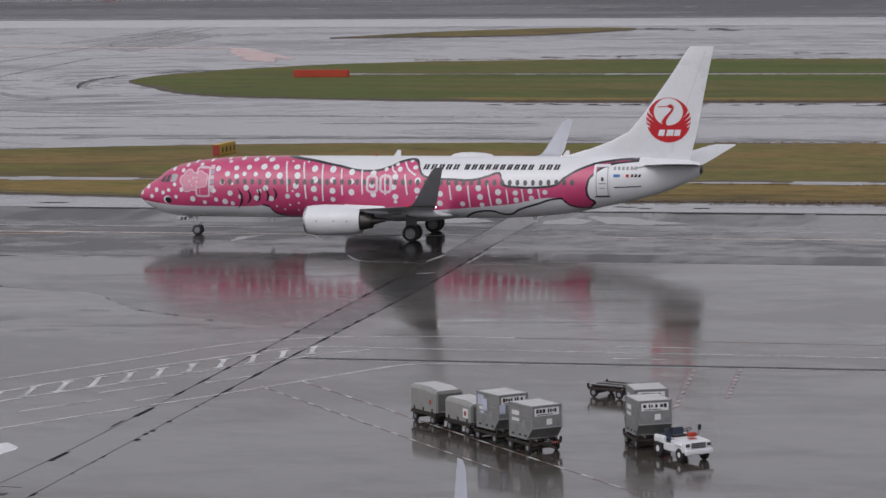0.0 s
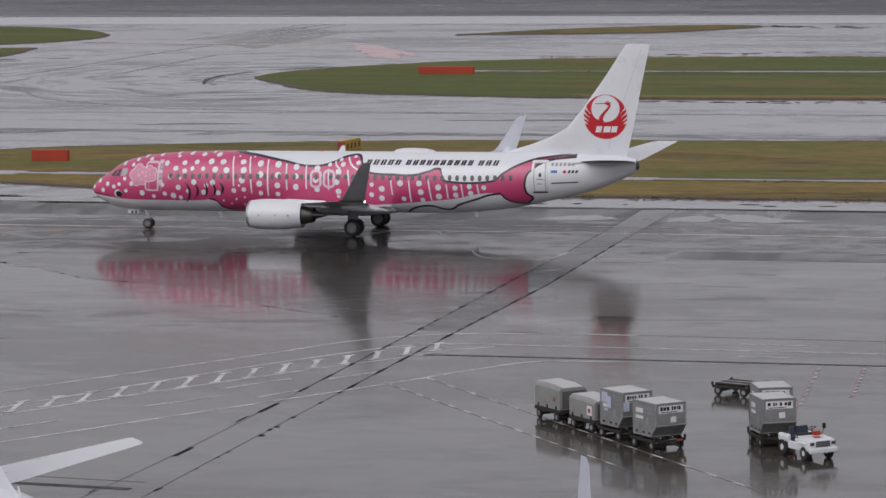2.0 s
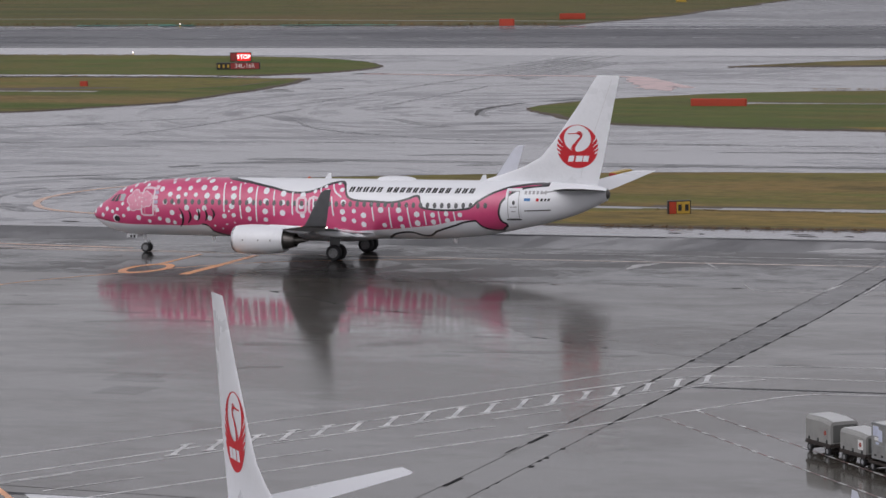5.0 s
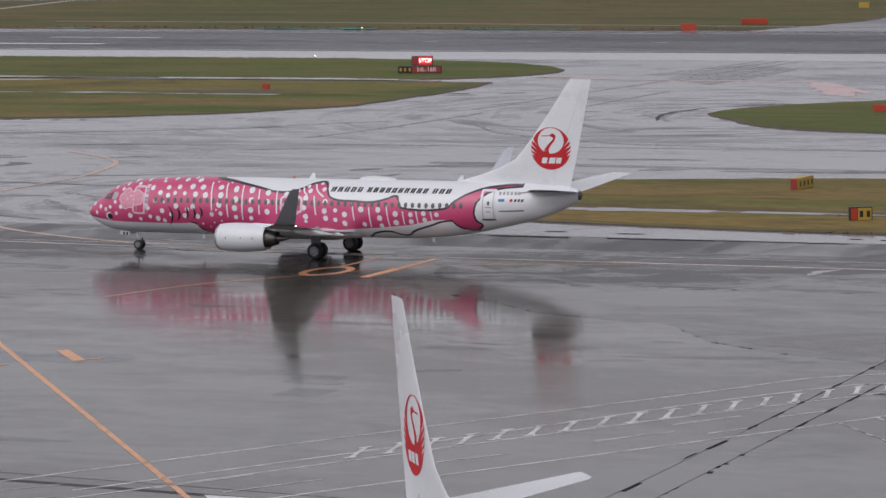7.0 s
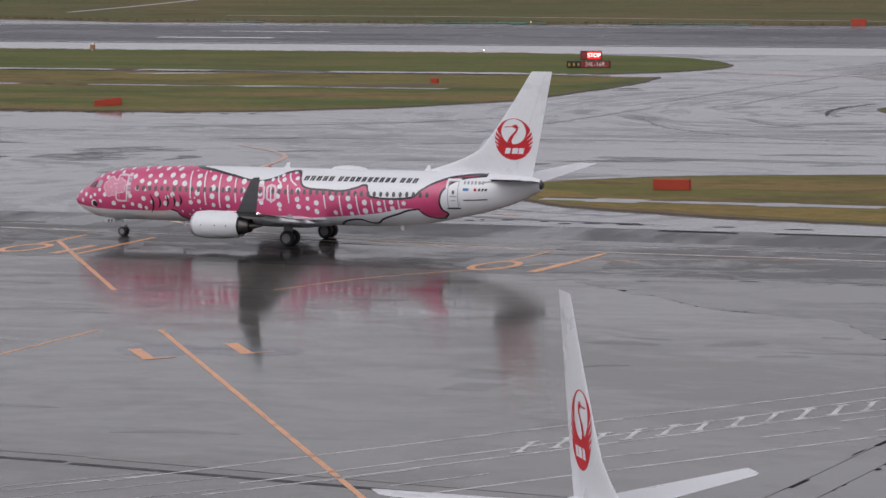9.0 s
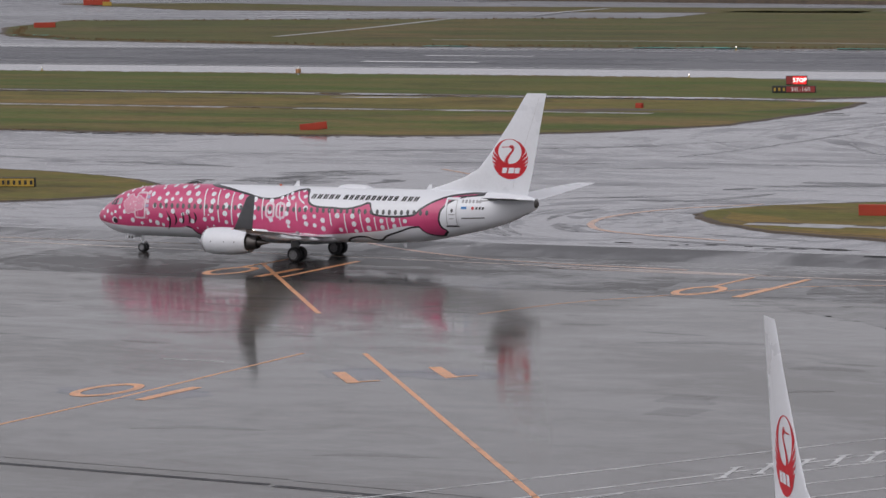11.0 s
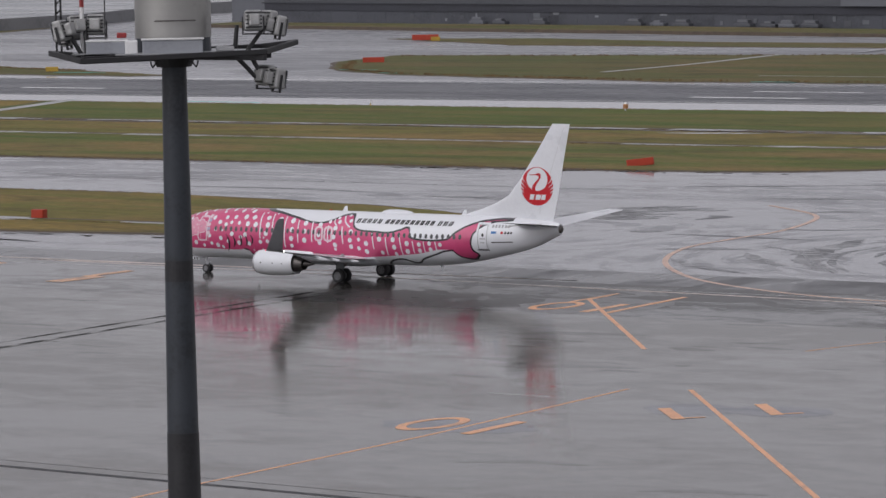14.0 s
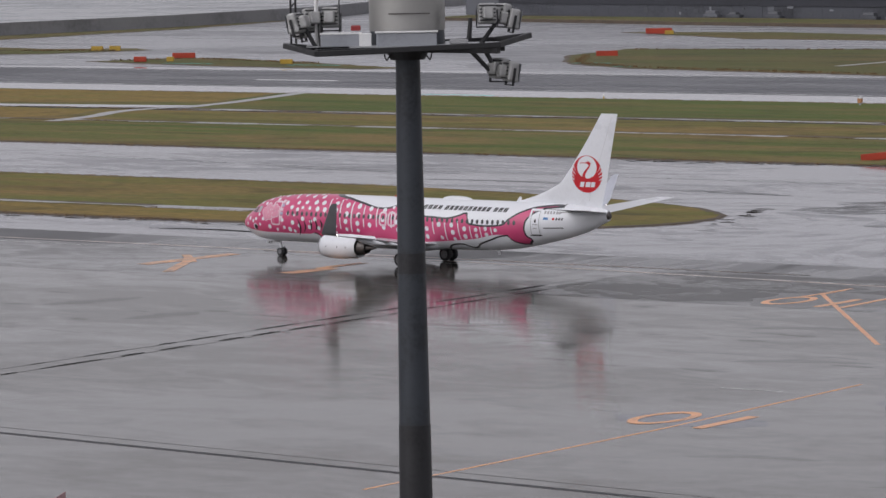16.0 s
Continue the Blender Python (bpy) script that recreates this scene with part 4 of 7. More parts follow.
def curve_node(nt, x, pts, sharp=()):
    n = nt.nodes.new("ShaderNodeFloatCurve")
    c = n.mapping.curves[0]
    n.mapping.use_clip = False
    while len(c.points) < len(pts):
        c.points.new(0.5, 0.5)
    for i, (q, p) in enumerate(zip(c.points, pts)):
        q.location = p
        q.handle_type = "VECTOR" if i in sharp else "AUTO"
    n.mapping.update()
    nt.links.new(x, n.inputs["Value"])
    return n.outputs[0]


def livery():
    """White gloss with a pink fish body bounded by a black outline, in the fuselage's own coordinates."""
    m, n, l, p = nodes_of("pink_and_white_livery")
    nt = m.node_tree
    co = n.new("ShaderNodeTexCoord")
    sp = n.new("ShaderNodeSeparateXYZ")
    l.new(co.outputs["Object"], sp.inputs[0])
    u = math_node(nt, "ADD", sp.outputs[0], GEAR_U)
    w = sp.outputs[2]
    U, W = math_node(nt, "DIVIDE", u, 40.0), math_node(nt, "DIVIDE", w, 8.0)
    up = [(0, 7), (9.6, 7), (10.6, 5.38), (12.61, 5.07), (14.1, 4.81), (16.48, 4.47), (17.74, 4.72), (18.77, 5.12), (19.3, 5.17), (19.62, 4.99), (20.04, 4.23), (20.67, 4.02),
          (22.04, 3.96), (23.22, 3.92), (24.49, 4.18), (25.15, 4.36), (25.43, 3.75), (25.77, 3.54), (28.71, 3.55), (29.52, 4.06), (30.9, 4.76), (32.1, 5.06), (34.2, 5.16), (34.6, 2.0), (40, 2.0)]
    lo = [(0, 2.30), (0.5, 2.34), (1.0, 2.30), (1.7, 2.22), (2.67, 2.13), (5.7, 2.09), (8.6, 2.12), (9.13, 2.19), (9.77, 1.65), (10.42, 1.40), (11.5, 1.1), (12.2, 1.3), (13.0, 1.5), (21.1, 1.92), (25.8, 2.33), (29.2, 2.76), (29.6, 2.42), (30.1, 2.16), (30.9, 2.05), (31.5, 2.4), (40, 2.4)]
    ct = [(0, 31.5), (2.1, 31.1), (2.44, 31.42), (2.74, 31.12), (3.1, 31.0), (3.45, 31.0), (4.28, 31.41), (4.93, 32.66), (5.16, 34.3), (8, 34.4)]

    def edge(pts, x, k, other, kk):
        f = lambda q: curve_node(nt, q, [(a / k, b / kk) for a, b in pts])
        h = 0.0045
        v = f(x)
        slope = math_node(nt, "DIVIDE", math_node(nt, "SUBTRACT", f(math_node(nt, "ADD", x, h)), f(math_node(nt, "SUBTRACT", x, h))), 2 * h)
        s = math_node(nt, "MULTIPLY", slope, kk / k)
        norm = math_node(nt, "SQRT", math_node(nt, "ADD", math_node(nt, "MULTIPLY", s, s), 1.0))
        return math_node(nt, "DIVIDE", math_node(nt, "MULTIPLY", math_node(nt, "SUBTRACT", v, other), kk), norm)

    d_up = edge(up, U, 40.0, W, 8.0)
    d_lo = math_node(nt, "MULTIPLY", edge(lo, U, 40.0, W, 8.0), -1.0)
    d_ct = edge(ct, W, 8.0, U, 40.0)
    d = math_node(nt, "MINIMUM", d_up, math_node(nt, "MINIMUM", d_lo, d_ct))
    inside = math_node(nt, "GREATER_THAN", d, 0.0)
    line_d = math_node(nt, "MINIMUM", d_up, d_ct)
    ink = math_node(nt, "LESS_THAN", math_node(nt, "ABSOLUTE", line_d), 0.072)
    near = math_node(nt, "GREATER_THAN", d, -0.08)
    tail = math_node(nt, "MULTIPLY", math_node(nt, "GREATER_THAN", u, 10.5), math_node(nt, "LESS_THAN", u, 34.5))
    ink = math_node(nt, "MULTIPLY", math_node(nt, "MULTIPLY", ink, near), tail)
    low_ink = math_node(nt, "LESS_THAN", math_node(nt, "ABSOLUTE", d_lo), 0.06)
    fin_zone = math_node(nt, "ADD", math_node(nt, "MULTIPLY", math_node(nt, "GREATER_THAN", u, 9.0), math_node(nt, "LESS_THAN", u, 12.2)), math_node(nt, "GREATER_THAN", u, 29.3))
    low_ink = math_node(nt, "MULTIPLY", math_node(nt, "MULTIPLY", low_ink, math_node(nt, "GREATER_THAN", math_node(nt, "MINIMUM", d_up, d_ct), -0.05)), fin_zone)
    ink = math_node(nt, "MAXIMUM", ink, low_ink)
    # second outline under the tail
    b2 = [(0, 1.0), (22.0, 1.0), (22.83, 1.45), (23.6, 1.78), (24.5, 1.86), (25.2, 1.66), (25.6, 1.60), (26.4, 1.95), (27.65, 2.34), (29.1, 2.72), (40, 2.75)]
    d2 = edge(b2, U, 40.0, W, 8.0)
    ink2 = math_node(nt, "MULTIPLY", math_node(nt, "LESS_THAN", math_node(nt, "ABSOLUTE", d2), 0.066), math_node(nt, "MULTIPLY", math_node(nt, "GREATER_THAN", u, 22.7), math_node(nt, "LESS_THAN", u, 29.4)))
    ink = math_node(nt, "MAXIMUM", ink, ink2)
    stain = noise_of(nt, 0.6, 5)
    white = mix_of(nt, remap(nt, stain, 0.45, 0.8, 0, 0.25), (0.795, 0.810, 0.845), (0.70, 0.71, 0.735))
    pink = mix_of(nt, remap(nt, stain, 0.35, 0.75, 0, 1), (0.63, 0.070, 0.200), (0.55, 0.054, 0.162))
    col = mix_of(nt, ink, mix_of(nt, inside, white, pink), (0.014, 0.014, 0.018))
    l.new(col, p.inputs["Base Color"])
    p.inputs["Roughness"].default_value = 0.30
    p.inputs["Coat Weight"].default_value = 0.6
    p.inputs["Coat Roughness"].default_value = 0.08
    return m


LIVERY = livery()
BARE = paint("bare_polished_metal", (0.62, 0.62, 0.64), 0.28, 0.9, dirt=0.1)
GREY_W = paint("grey_wing_paint", (0.62, 0.63, 0.66), 0.42, dirt=0.08, scale=0.8, coat=0.25)
TAIL_G = paint("shade_dark_grey_paint", (0.13, 0.133, 0.14), 0.55, dirt=0.10, scale=0.8)
# one winglet grey twice: WINGLET has the near side's shade painted in
WINGLET = paint("shaded_grey_winglet", (0.13, 0.135, 0.145), 0.35, dirt=0.08, coat=0.4)
WINGLET_L = paint("pale_grey_winglet", (0.46, 0.48, 0.55), 0.35, dirt=0.06, coat=0.4)
EXHAUST = paint("burnt_exhaust_metal", (0.13, 0.12, 0.115), 0.4, 0.8, dirt=0.2)
PANE = paint("dark_cabin_glass", (0.065, 0.062, 0.070), 0.12, dirt=0.1, coat=0.6)
# cockpit side pane: the sky's reflection is put into its pale colour
PANE_L = paint("sky_painted_side_glass", (0.42, 0.44, 0.46), 0.10, dirt=0.08, coat=0.8)
CREST_RED = paint("crest_red", (0.55, 0.006, 0.016), 0.5, dirt=0.05, coat=0.05)
MAROON = paint("dark_red_fin_paint", (0.26, 0.012, 0.03), 0.32, dirt=0.05, coat=0.4)
SEAM = paint("faint_panel_seam", (0.58, 0.58, 0.59), 0.4, dirt=0.05)
RIM = paint("dull_wheel_metal", (0.24, 0.24, 0.25), 0.45, 0.5, dirt=0.2, scale=4.0)
PALE = paint("pale_grey_line", (0.36, 0.36, 0.37), 0.4, dirt=0.05)
BLUE = paint("blue_flag_paint", (0.05, 0.20, 0.48), 0.35, dirt=0.05)
PALEST = paint("whitish_pink_paint", (0.74, 0.58, 0.64), 0.32, dirt=0.06, coat=0.4)
PETAL = paint("soft_pink_paint", (0.70, 0.27, 0.38), 0.32, dirt=0.06, coat=0.4)
LILAC = paint("pale_lilac_paint", (0.42, 0.38, 0.52), 0.32, dirt=0.06, coat=0.4)
PINKPALE = paint("pale_pink_paint", (0.70, 0.30, 0.40), 0.32, dirt=0.06, coat=0.4)


def lamp_glass(name, col, power):
    m, n, l, p = nodes_of(name)
    p.inputs["Base Color"].default_value = (*col, 1)
    p.inputs["Emission Color"].default_value = (*col, 1)
    p.inputs["Emission Strength"].default_value = power
    p.inputs["Roughness"].default_value = 0.15
    return m


BEACON = lamp_glass("beacon_orange_glass", (0.45, 0.10, 0.05), 0.1)
TIP_LIGHT = lamp_glass("lit_white_tip_glass", (1.0, 0.97, 0.92), 7.0)
BEACON_R = lamp_glass("beacon_red_glass", (1.0, 0.03, 0.02), 1.0)


def foil(bm, secs, seg=14):
    """Lofts lens-shaped sections: (leading edge, trailing edge, thickness vector)."""
    rings = []
    for le, te, th in secs:
        le, te, th = Vector(le), Vector(te), Vector(th)
        ring = []
        for k in range(2 * seg):
            a = math.pi * k / seg
            c = 0.5 - 0.5 * math.cos(a)
            yt = 2.6 * (0.2969 * math.sqrt(c) - 0.126 * c - 0.3516 * c * c + 0.2843 * c ** 3 - 0.1036 * c ** 4) if c < 1 else 0.0
            ring.append(bm.verts.new(le.lerp(te, c) + th * yt * (1 if k <= seg else -1)))
        rings.append(ring)
    n = len(rings[0])
    for p, q in zip(rings, rings[1:]):
        for k in range(n):
            bm.faces.new((p[k], p[(k + 1) % n], q[(k + 1) % n], q[k]))
    bm.faces.new(rings[0])
    bm.faces.new(rings[-1])
    bmesh.ops.recalc_face_normals(bm, faces=bm.faces)


def skin_poly(bm, pts, side=-1, off=0.010):
    """A painted patch on the skin, from an outline in (station, height)."""
    c = (sum(p[0] for p in pts) / len(pts), sum(p[1] for p in pts) / len(pts))
    rows = [[bm.verts.new(skin(c[0] + (p[0] - c[0]) * k, c[1] + (p[1] - c[1]) * k, side, off)) for p in pts] for k in (0.5, 1.0)]
    n = len(pts)
    bm.faces.new(rows[0] if side > 0 else rows[0][::-1])
    for k in range(n):
        f = (rows[0][k], rows[0][(k + 1) % n], rows[1][(k + 1) % n], rows[1][k])
        bm.faces.new(f)


def skin_band(bm, pts, width, side=-1, off=0.011, n=5):
    q = spline([Vector((*p, 0)) for p in pts], n)
    prev = None
    for i, p in enumerate(q):
        t = (q[min(i + 1, len(q) - 1)] - q[max(i - 1, 0)]).normalized()
        wd = width(i / (len(q) - 1)) if callable(width) else width
        a = bm.verts.new(skin(p.x - t.y * wd / 2, p.y + t.x * wd / 2, side, off))
        b = bm.verts.new(skin(p.x + t.y * wd / 2, p.y - t.x * wd / 2, side, off))
        if prev:
            bm.faces.new((prev[0], prev[1], b, a))
        prev = (a, b)


def disc(cx, cy, rx, ry, n=14):
    return [(cx + rx * math.cos(2 * math.pi * k / n), cy + ry * math.sin(2 * math.pi * k / n)) for k in range(n)]


def crest(parent, side, y_at, scale=1.0):
    """Red round crest on the fin: ring, open white centre, hooked neck and a pale bar."""
    cu, cw = 36.15, 7.71

    def onto(bm, pts, lift):
        bm.faces.new([bm.verts.new((u - GEAR_U, side * (y_at(u, w) + lift), w)) for u, w in pts])

    bm = bmesh.new()
    R, n = 1.46, 120
    ex, ey, rx, ry = 0.0, 0.54, 0.955, 0.885

    def inner(a):
        # distance from the centre to the open white oval, along the angle a
        c, s = math.cos(a), math.sin(a)
        A, B, C = (c / rx) ** 2 + (s / ry) ** 2, -2 * (c * ex / rx ** 2 + s * ey / ry ** 2), (ex / rx) ** 2 + (ey / ry) ** 2 - 1
        return (-B + math.sqrt(B * B - 4 * A * C)) / (2 * A)

    for k in range(n):
        a0, a1 = 2 * math.pi * k / n, 2 * math.pi * (k + 1) / n
        onto(bm, [(cu + r * math.cos(a), cw + r * math.sin(a)) for a, r in ((a0, R), (a1, R), (a1, inner(a1)), (a0, inner(a0)))], 0.012)
    # feathers: white slits that run in from the rim on both flanks
    for flank in (-1, 1):
        for deg, x, y in ((27, 0.66, 0.10), (14, 0.69, -0.06), (1, 0.76, -0.21), (-11, 0.82, -0.36)):
            pts = [(1.03 * math.cos(radians(deg + 2.0)), 1.03 * math.sin(radians(deg + 2.0))), (0.90 * math.cos(radians(deg - 6)), 0.90 * math.sin(radians(deg - 6))), (x, y),
                   (0.96 * math.cos(radians(deg - 7.5)), 0.96 * math.sin(radians(deg - 7.5))), (1.03 * math.cos(radians(deg - 2.0)), 1.03 * math.sin(radians(deg - 2.0)))]
            gap = bmesh.new()
            onto(gap, [(cu + flank * R * a, cw + R * b) for a, b in pts], 0.017)
            part("feather_gap", gap, WHITE, parent)
    q = spline([Vector((cu + R * a, cw + R * b, 0)) for a, b in ((-0.17, -0.42), (-0.22, -0.10), (-0.05, 0.18), (0.13, 0.38), (0.20, 0.54), (0.08, 0.62), (-0.10, 0.60), (-0.46, 0.585))], 6)
    for i in range(len(q) - 1):
        t = (q[i + 1] - q[i]).normalized()
        f = i / (len(q) - 1)
        wd = R * (0.10 + 0.24 * max(0.0, 1 - f / 0.4) ** 2 + (0.08 if 0.56 < f < 0.76 else 0) - (0.06 if f > 0.8 else 0))
        nrm = Vector((-t.y, t.x, 0)) * wd / 2
        onto(bm, [(v.x, v.y) for v in (q[i] + nrm, q[i] - nrm, q[i + 1] - nrm, q[i + 1] + nrm)], 0.016)
    part("crest", bm, CREST_RED, parent, "red round crest with a hooked neck")
    bm = bmesh.new()
    for i, wd in enumerate((0.38, 0.46, 0.38)):
        x0 = cu - 0.70 + 0.52 * i
        onto(bm, [(x0, cw - 1.02), (x0 + wd, cw - 1.02), (x0 + wd + 0.10, cw - 0.62), (x0 + 0.10, cw - 0.62)], 0.022)
    part("crest_bar", bm, WHITE, parent, "three white slanted blocks on the crest")


def wheel(parent, x, y, r, w):
    e = new("wheel")
    e.parent = parent
    e.matrix_basis = pose(x, y, r)
    m = pose(0, 0, 0, 0, 0, 90)
    part("tyre", lathe([(-w / 2, r * 0.62), (-w / 2, r * 0.86), (-w * 0.36, r * 0.97), (0, r), (w * 0.36, r * 0.97), (w / 2, r * 0.86), (w / 2, r * 0.62)], m, 28), RUBBER, e, smooth=True)
    part("rim", lathe([(-w * 0.53, 0.03), (-w * 0.54, r * 0.24), (-w * 0.51, r * 0.30), (-w * 0.505, r * 0.46), (-w * 0.53, r * 0.56), (-w * 0.50, r * 0.60), (w * 0.50, r * 0.60), (w * 0.53, r * 0.56), (w * 0.505, r * 0.46), (w * 0.51, r * 0.30), (w * 0.54, r * 0.24), (w * 0.53, 0.03)], m, 20), RIM, e, "grey metal wheel rim")
    bm = bmesh.new()
    for k in range(6):
        a = k * math.pi / 3
        add_tube(bm, (r * 0.40 * math.cos(a), -w * 0.52, r * 0.40 * math.sin(a)), (r * 0.40 * math.cos(a), w * 0.52, r * 0.40 * math.sin(a)), r * 0.06, seg=6)
    part("rim_hole", bm, BLACK, e)
    return e


def airliner(m, label, fish, set_wing=(0.0, 0.0), fin_mat=None):
    jet = thing("airliner", m, label, "airliner", "narrow-body airliners")
    rng = random.Random(5)
    # fuselage
    us = [38.2 * (k / 12) ** 2 * 0.05 for k in range(12)] + list(np.linspace(1.91, 7, 16)) + list(np.linspace(7.6, 27, 34)) + list(np.linspace(27.6, 38.2, 22))
    us[0] = 0.0
    bm, rings, N = bmesh.new(), [], 56
    for u in us:
        zc, hh, hw = section(u)
        rings.append([bm.verts.new((u - GEAR_U, hw * math.sin(2 * math.pi * k / N), zc + hh * math.cos(2 * math.pi * k / N))) for k in range(N)])
    for p, q in zip(rings, rings[1:]):
        for k in range(N):
            bm.faces.new((p[k], p[(k + 1) % N], q[(k + 1) % N], q[k]))
    bm.faces.new(rings[0])
    bm.faces.new(rings[-1])
    bmesh.ops.recalc_face_normals(bm, faces=bm.faces)
    body = part("fuselage", bm, LIVERY if fish else WHITE, jet, "white fuselage with a pink spotted fish painted on it" if fish else "plain white fuselage", smooth=True)
    part("tail_cone", lathe([(0, 0.36), (0.12, 0.30), (0.22, 0.20), (0.23, 0.02)], pose(38.12 - GEAR_U, 0, 4.50), 16), EXHAUST, jet, "dark exhaust of the tail unit", smooth=True)
    # belly fairing between the wings
    part("belly_fairing", lathe([(0, 0.05), (0.8, 0.5), (2.0, 0.72), (6.5, 0.75), (8.4, 0.5), (9.6, 0.05)], Matrix.Translation((13.2 - GEAR_U, 0, 1.62)) @ Matrix.Diagonal((1, 2.45, 0.8, 1)), 24), WHITE, jet, smooth=True)
    # cockpit glass
    for side in (-1, 1):
        for a, *more in (((1.70, 3.66), (2.06, 3.64), (2.26, 4.08), (2.06, 4.02)), ((2.12, 3.64), (2.48, 3.66), (2.56, 4.14), (2.32, 4.10)), ((2.54, 3.67), (2.96, 3.70), (3.08, 4.10), (2.92, 4.20), (2.62, 4.14))):
            bm = bmesh.new()
            skin_poly(bm, [a, *more], side, 0.012)
            part("cockpit_pane", bm, PANE_L if fish and a[0] > 2.5 else PANE, jet)
    # cabin windows, one mesh shared by each side
    for side in (-1, 1):
        shared = None
        for k in range(47):
            u = 6.35 + 0.5155 * k
            if 15.3 < u < 15.9 and k % 2:
                continue
            if shared is None:
                bm = bmesh.new()
                skin_poly(bm, [(12 + (x - 12), y) for x, y in disc(12, 3.76, 0.135, 0.195, 12)], side, 0.016)
                for v in bm.verts:
                    v.co.x -= 12 - GEAR_U
                ob = part("cabin_window", bm, PANE, jet)
                shared = ob.data
            else:
                ob = new("cabin_window", shared)
                ob.parent = jet
            if u > 28.2:
                bm = bmesh.new()
                skin_poly(bm, disc(u, 3.78, 0.135, 0.195, 12), side, 0.016)
                ob.data = bpy.data.meshes.new("cabin_window")
                bm.to_mesh(ob.data)
                bm.free()
                ob.data.materials.append(PANE)
            else:
                ob.location.x = u - GEAR_U
    # doors: outlines on the skin
    for side in (-1, 1):
        for u0, u1, w0, w1, lb in ((31.62, 32.36, 2.90, 4.74, "white rear door outline"), (4.75, 5.60, 2.75, 4.55, "forward door outline")):
            bm = bmesh.new()
            for pts in (((u0, w0), (u0, (w0 + w1) / 2), (u0, w1)), ((u1, w0), (u1, (w0 + w1) / 2), (u1, w1)), ((u0, w0), ((u0 + u1) / 2, w0), (u1, w0)), ((u0, w1), ((u0 + u1) / 2, w1), (u1, w1))):
                skin_band(bm, pts, 0.055, side, 0.013)
            part("door", bm, PALE if u0 > 20 else PINKPALE if fish else PALE, jet, lb)
        if fish:
            bm = bmesh.new()
            for pts in (((31.52, 2.86), (31.52, 3.8), (31.52, 4.82)), ((32.46, 2.86), (32.46, 3.8), (32.46, 4.82)), ((31.46, 4.84), (32.0, 4.84), (32.52, 4.84))):
                skin_band(bm, pts, 0.15, side, 0.0145)
            part("door_surround", bm, WHITE, jet, "white painted surround of the rear door")
            bm = bmesh.new()
            skin_band(bm, ((31.5, 2.84), (32.0, 2.83), (32.48, 2.84)), 0.09, side, 0.0155)
            part("door_sill", bm, BLACK, jet)
            for k, (a, b) in enumerate(((31.78, 32.26), (31.84, 32.16))):
                bm = bmesh.new()
                skin_band(bm, ((a, 3.70 - 0.3 * k), ((a + b) / 2, 3.70 - 0.3 * k), (b, 3.70 - 0.3 * k)), 0.07, side, 0.0155)
                part("door_mark", bm, PALE, jet)
        bm = bmesh.new()
        skin_poly(bm, disc(32.02, 3.98, 0.10, 0.15, 10), side, 0.014)
        part("door_window", bm, PANE, jet)
    # aerials and the radome on the back
    for u in (17.6, 29.0):
        bm = bmesh.new()
        foil(bm, [((u - GEAR_U, 0, 5.25), (u + 0.55 - GEAR_U, 0, 5.25), (0, 0.05, 0)), ((u + 0.32 - GEAR_U, 0, 5.72), (u + 0.55 - GEAR_U, 0, 5.72), (0, 0.025, 0))], 6)
        part("aerial", bm, WHITE, jet)
    for u, z in ((8.9, 1.30), (26.9, 1.45)):
        bm = bmesh.new()
        foil(bm, [((u - GEAR_U, 0, z), (u + 0.4 - GEAR_U, 0, z), (0, 0.04, 0)), ((u + 0.25 - GEAR_U, 0, z - 0.42), (u + 0.42 - GEAR_U, 0, z - 0.42), (0, 0.02, 0))], 6)
        part("aerial", bm, WHITE, jet)
    bm = bmesh.new()
    add_lathe(bm, [(0, 0.02), (0.25, 0.62), (0.8, 0.95), (1.5, 1.0), (2.3, 0.85), (2.8, 0.5), (3.0, 0.02)], Matrix.Translation((21.5 - GEAR_U, 0, 5.30)) @ Matrix.Diagonal((1, 0.55, 0.29, 1)), 20)
    part("radome", bm, WHITE, jet, "low white antenna fairing", smooth=True)
    part("beacon", lathe([(0, 0.10), (0.08, 0.09), (0.14, 0.04)], pose(16.5 - GEAR_U, 0, 5.33, 0, -90, 0), 12), BEACON, jet, "orange-red lit beacon")
    part("beacon", lathe([(0, 0.10), (0.08, 0.09), (0.14, 0.04)], pose(17.8 - GEAR_U, 0, 1.10, 0, 90, 0), 12), BEACON, jet, "orange-red belly beacon")
    # wings
    for side in (-1, 1):
        g = lambda u, v, z: (u - GEAR_U + set_wing[0] * min(1, v / 17), side * (v + set_wing[1] * min(1, v / 17)), z)
        bm = bmesh.new()
        foil(bm, [(g(13.6, 1.2, 1.95), g(21.7, 1.2, 1.75), (0, 0, 0.50)), (g(15.2, 3.0, 2.12), g(21.7, 3.0, 1.93), (0, 0, 0.40)), (g(17.0, 5.8, 2.40), g(21.75, 5.8, 2.22), (0, 0, 0.28)),
                  (g(20.0, 11.2, 3.05), g(23.3, 11.2, 2.97), (0, 0, 0.17)), (g(23.15, 16.9, 3.74), g(24.92, 16.9, 3.70), (0, 0, 0.09))], 16)
        wing = part("wing", bm, GREY_W, jet, "grey swept wing", smooth=True)
        bm = bmesh.new()
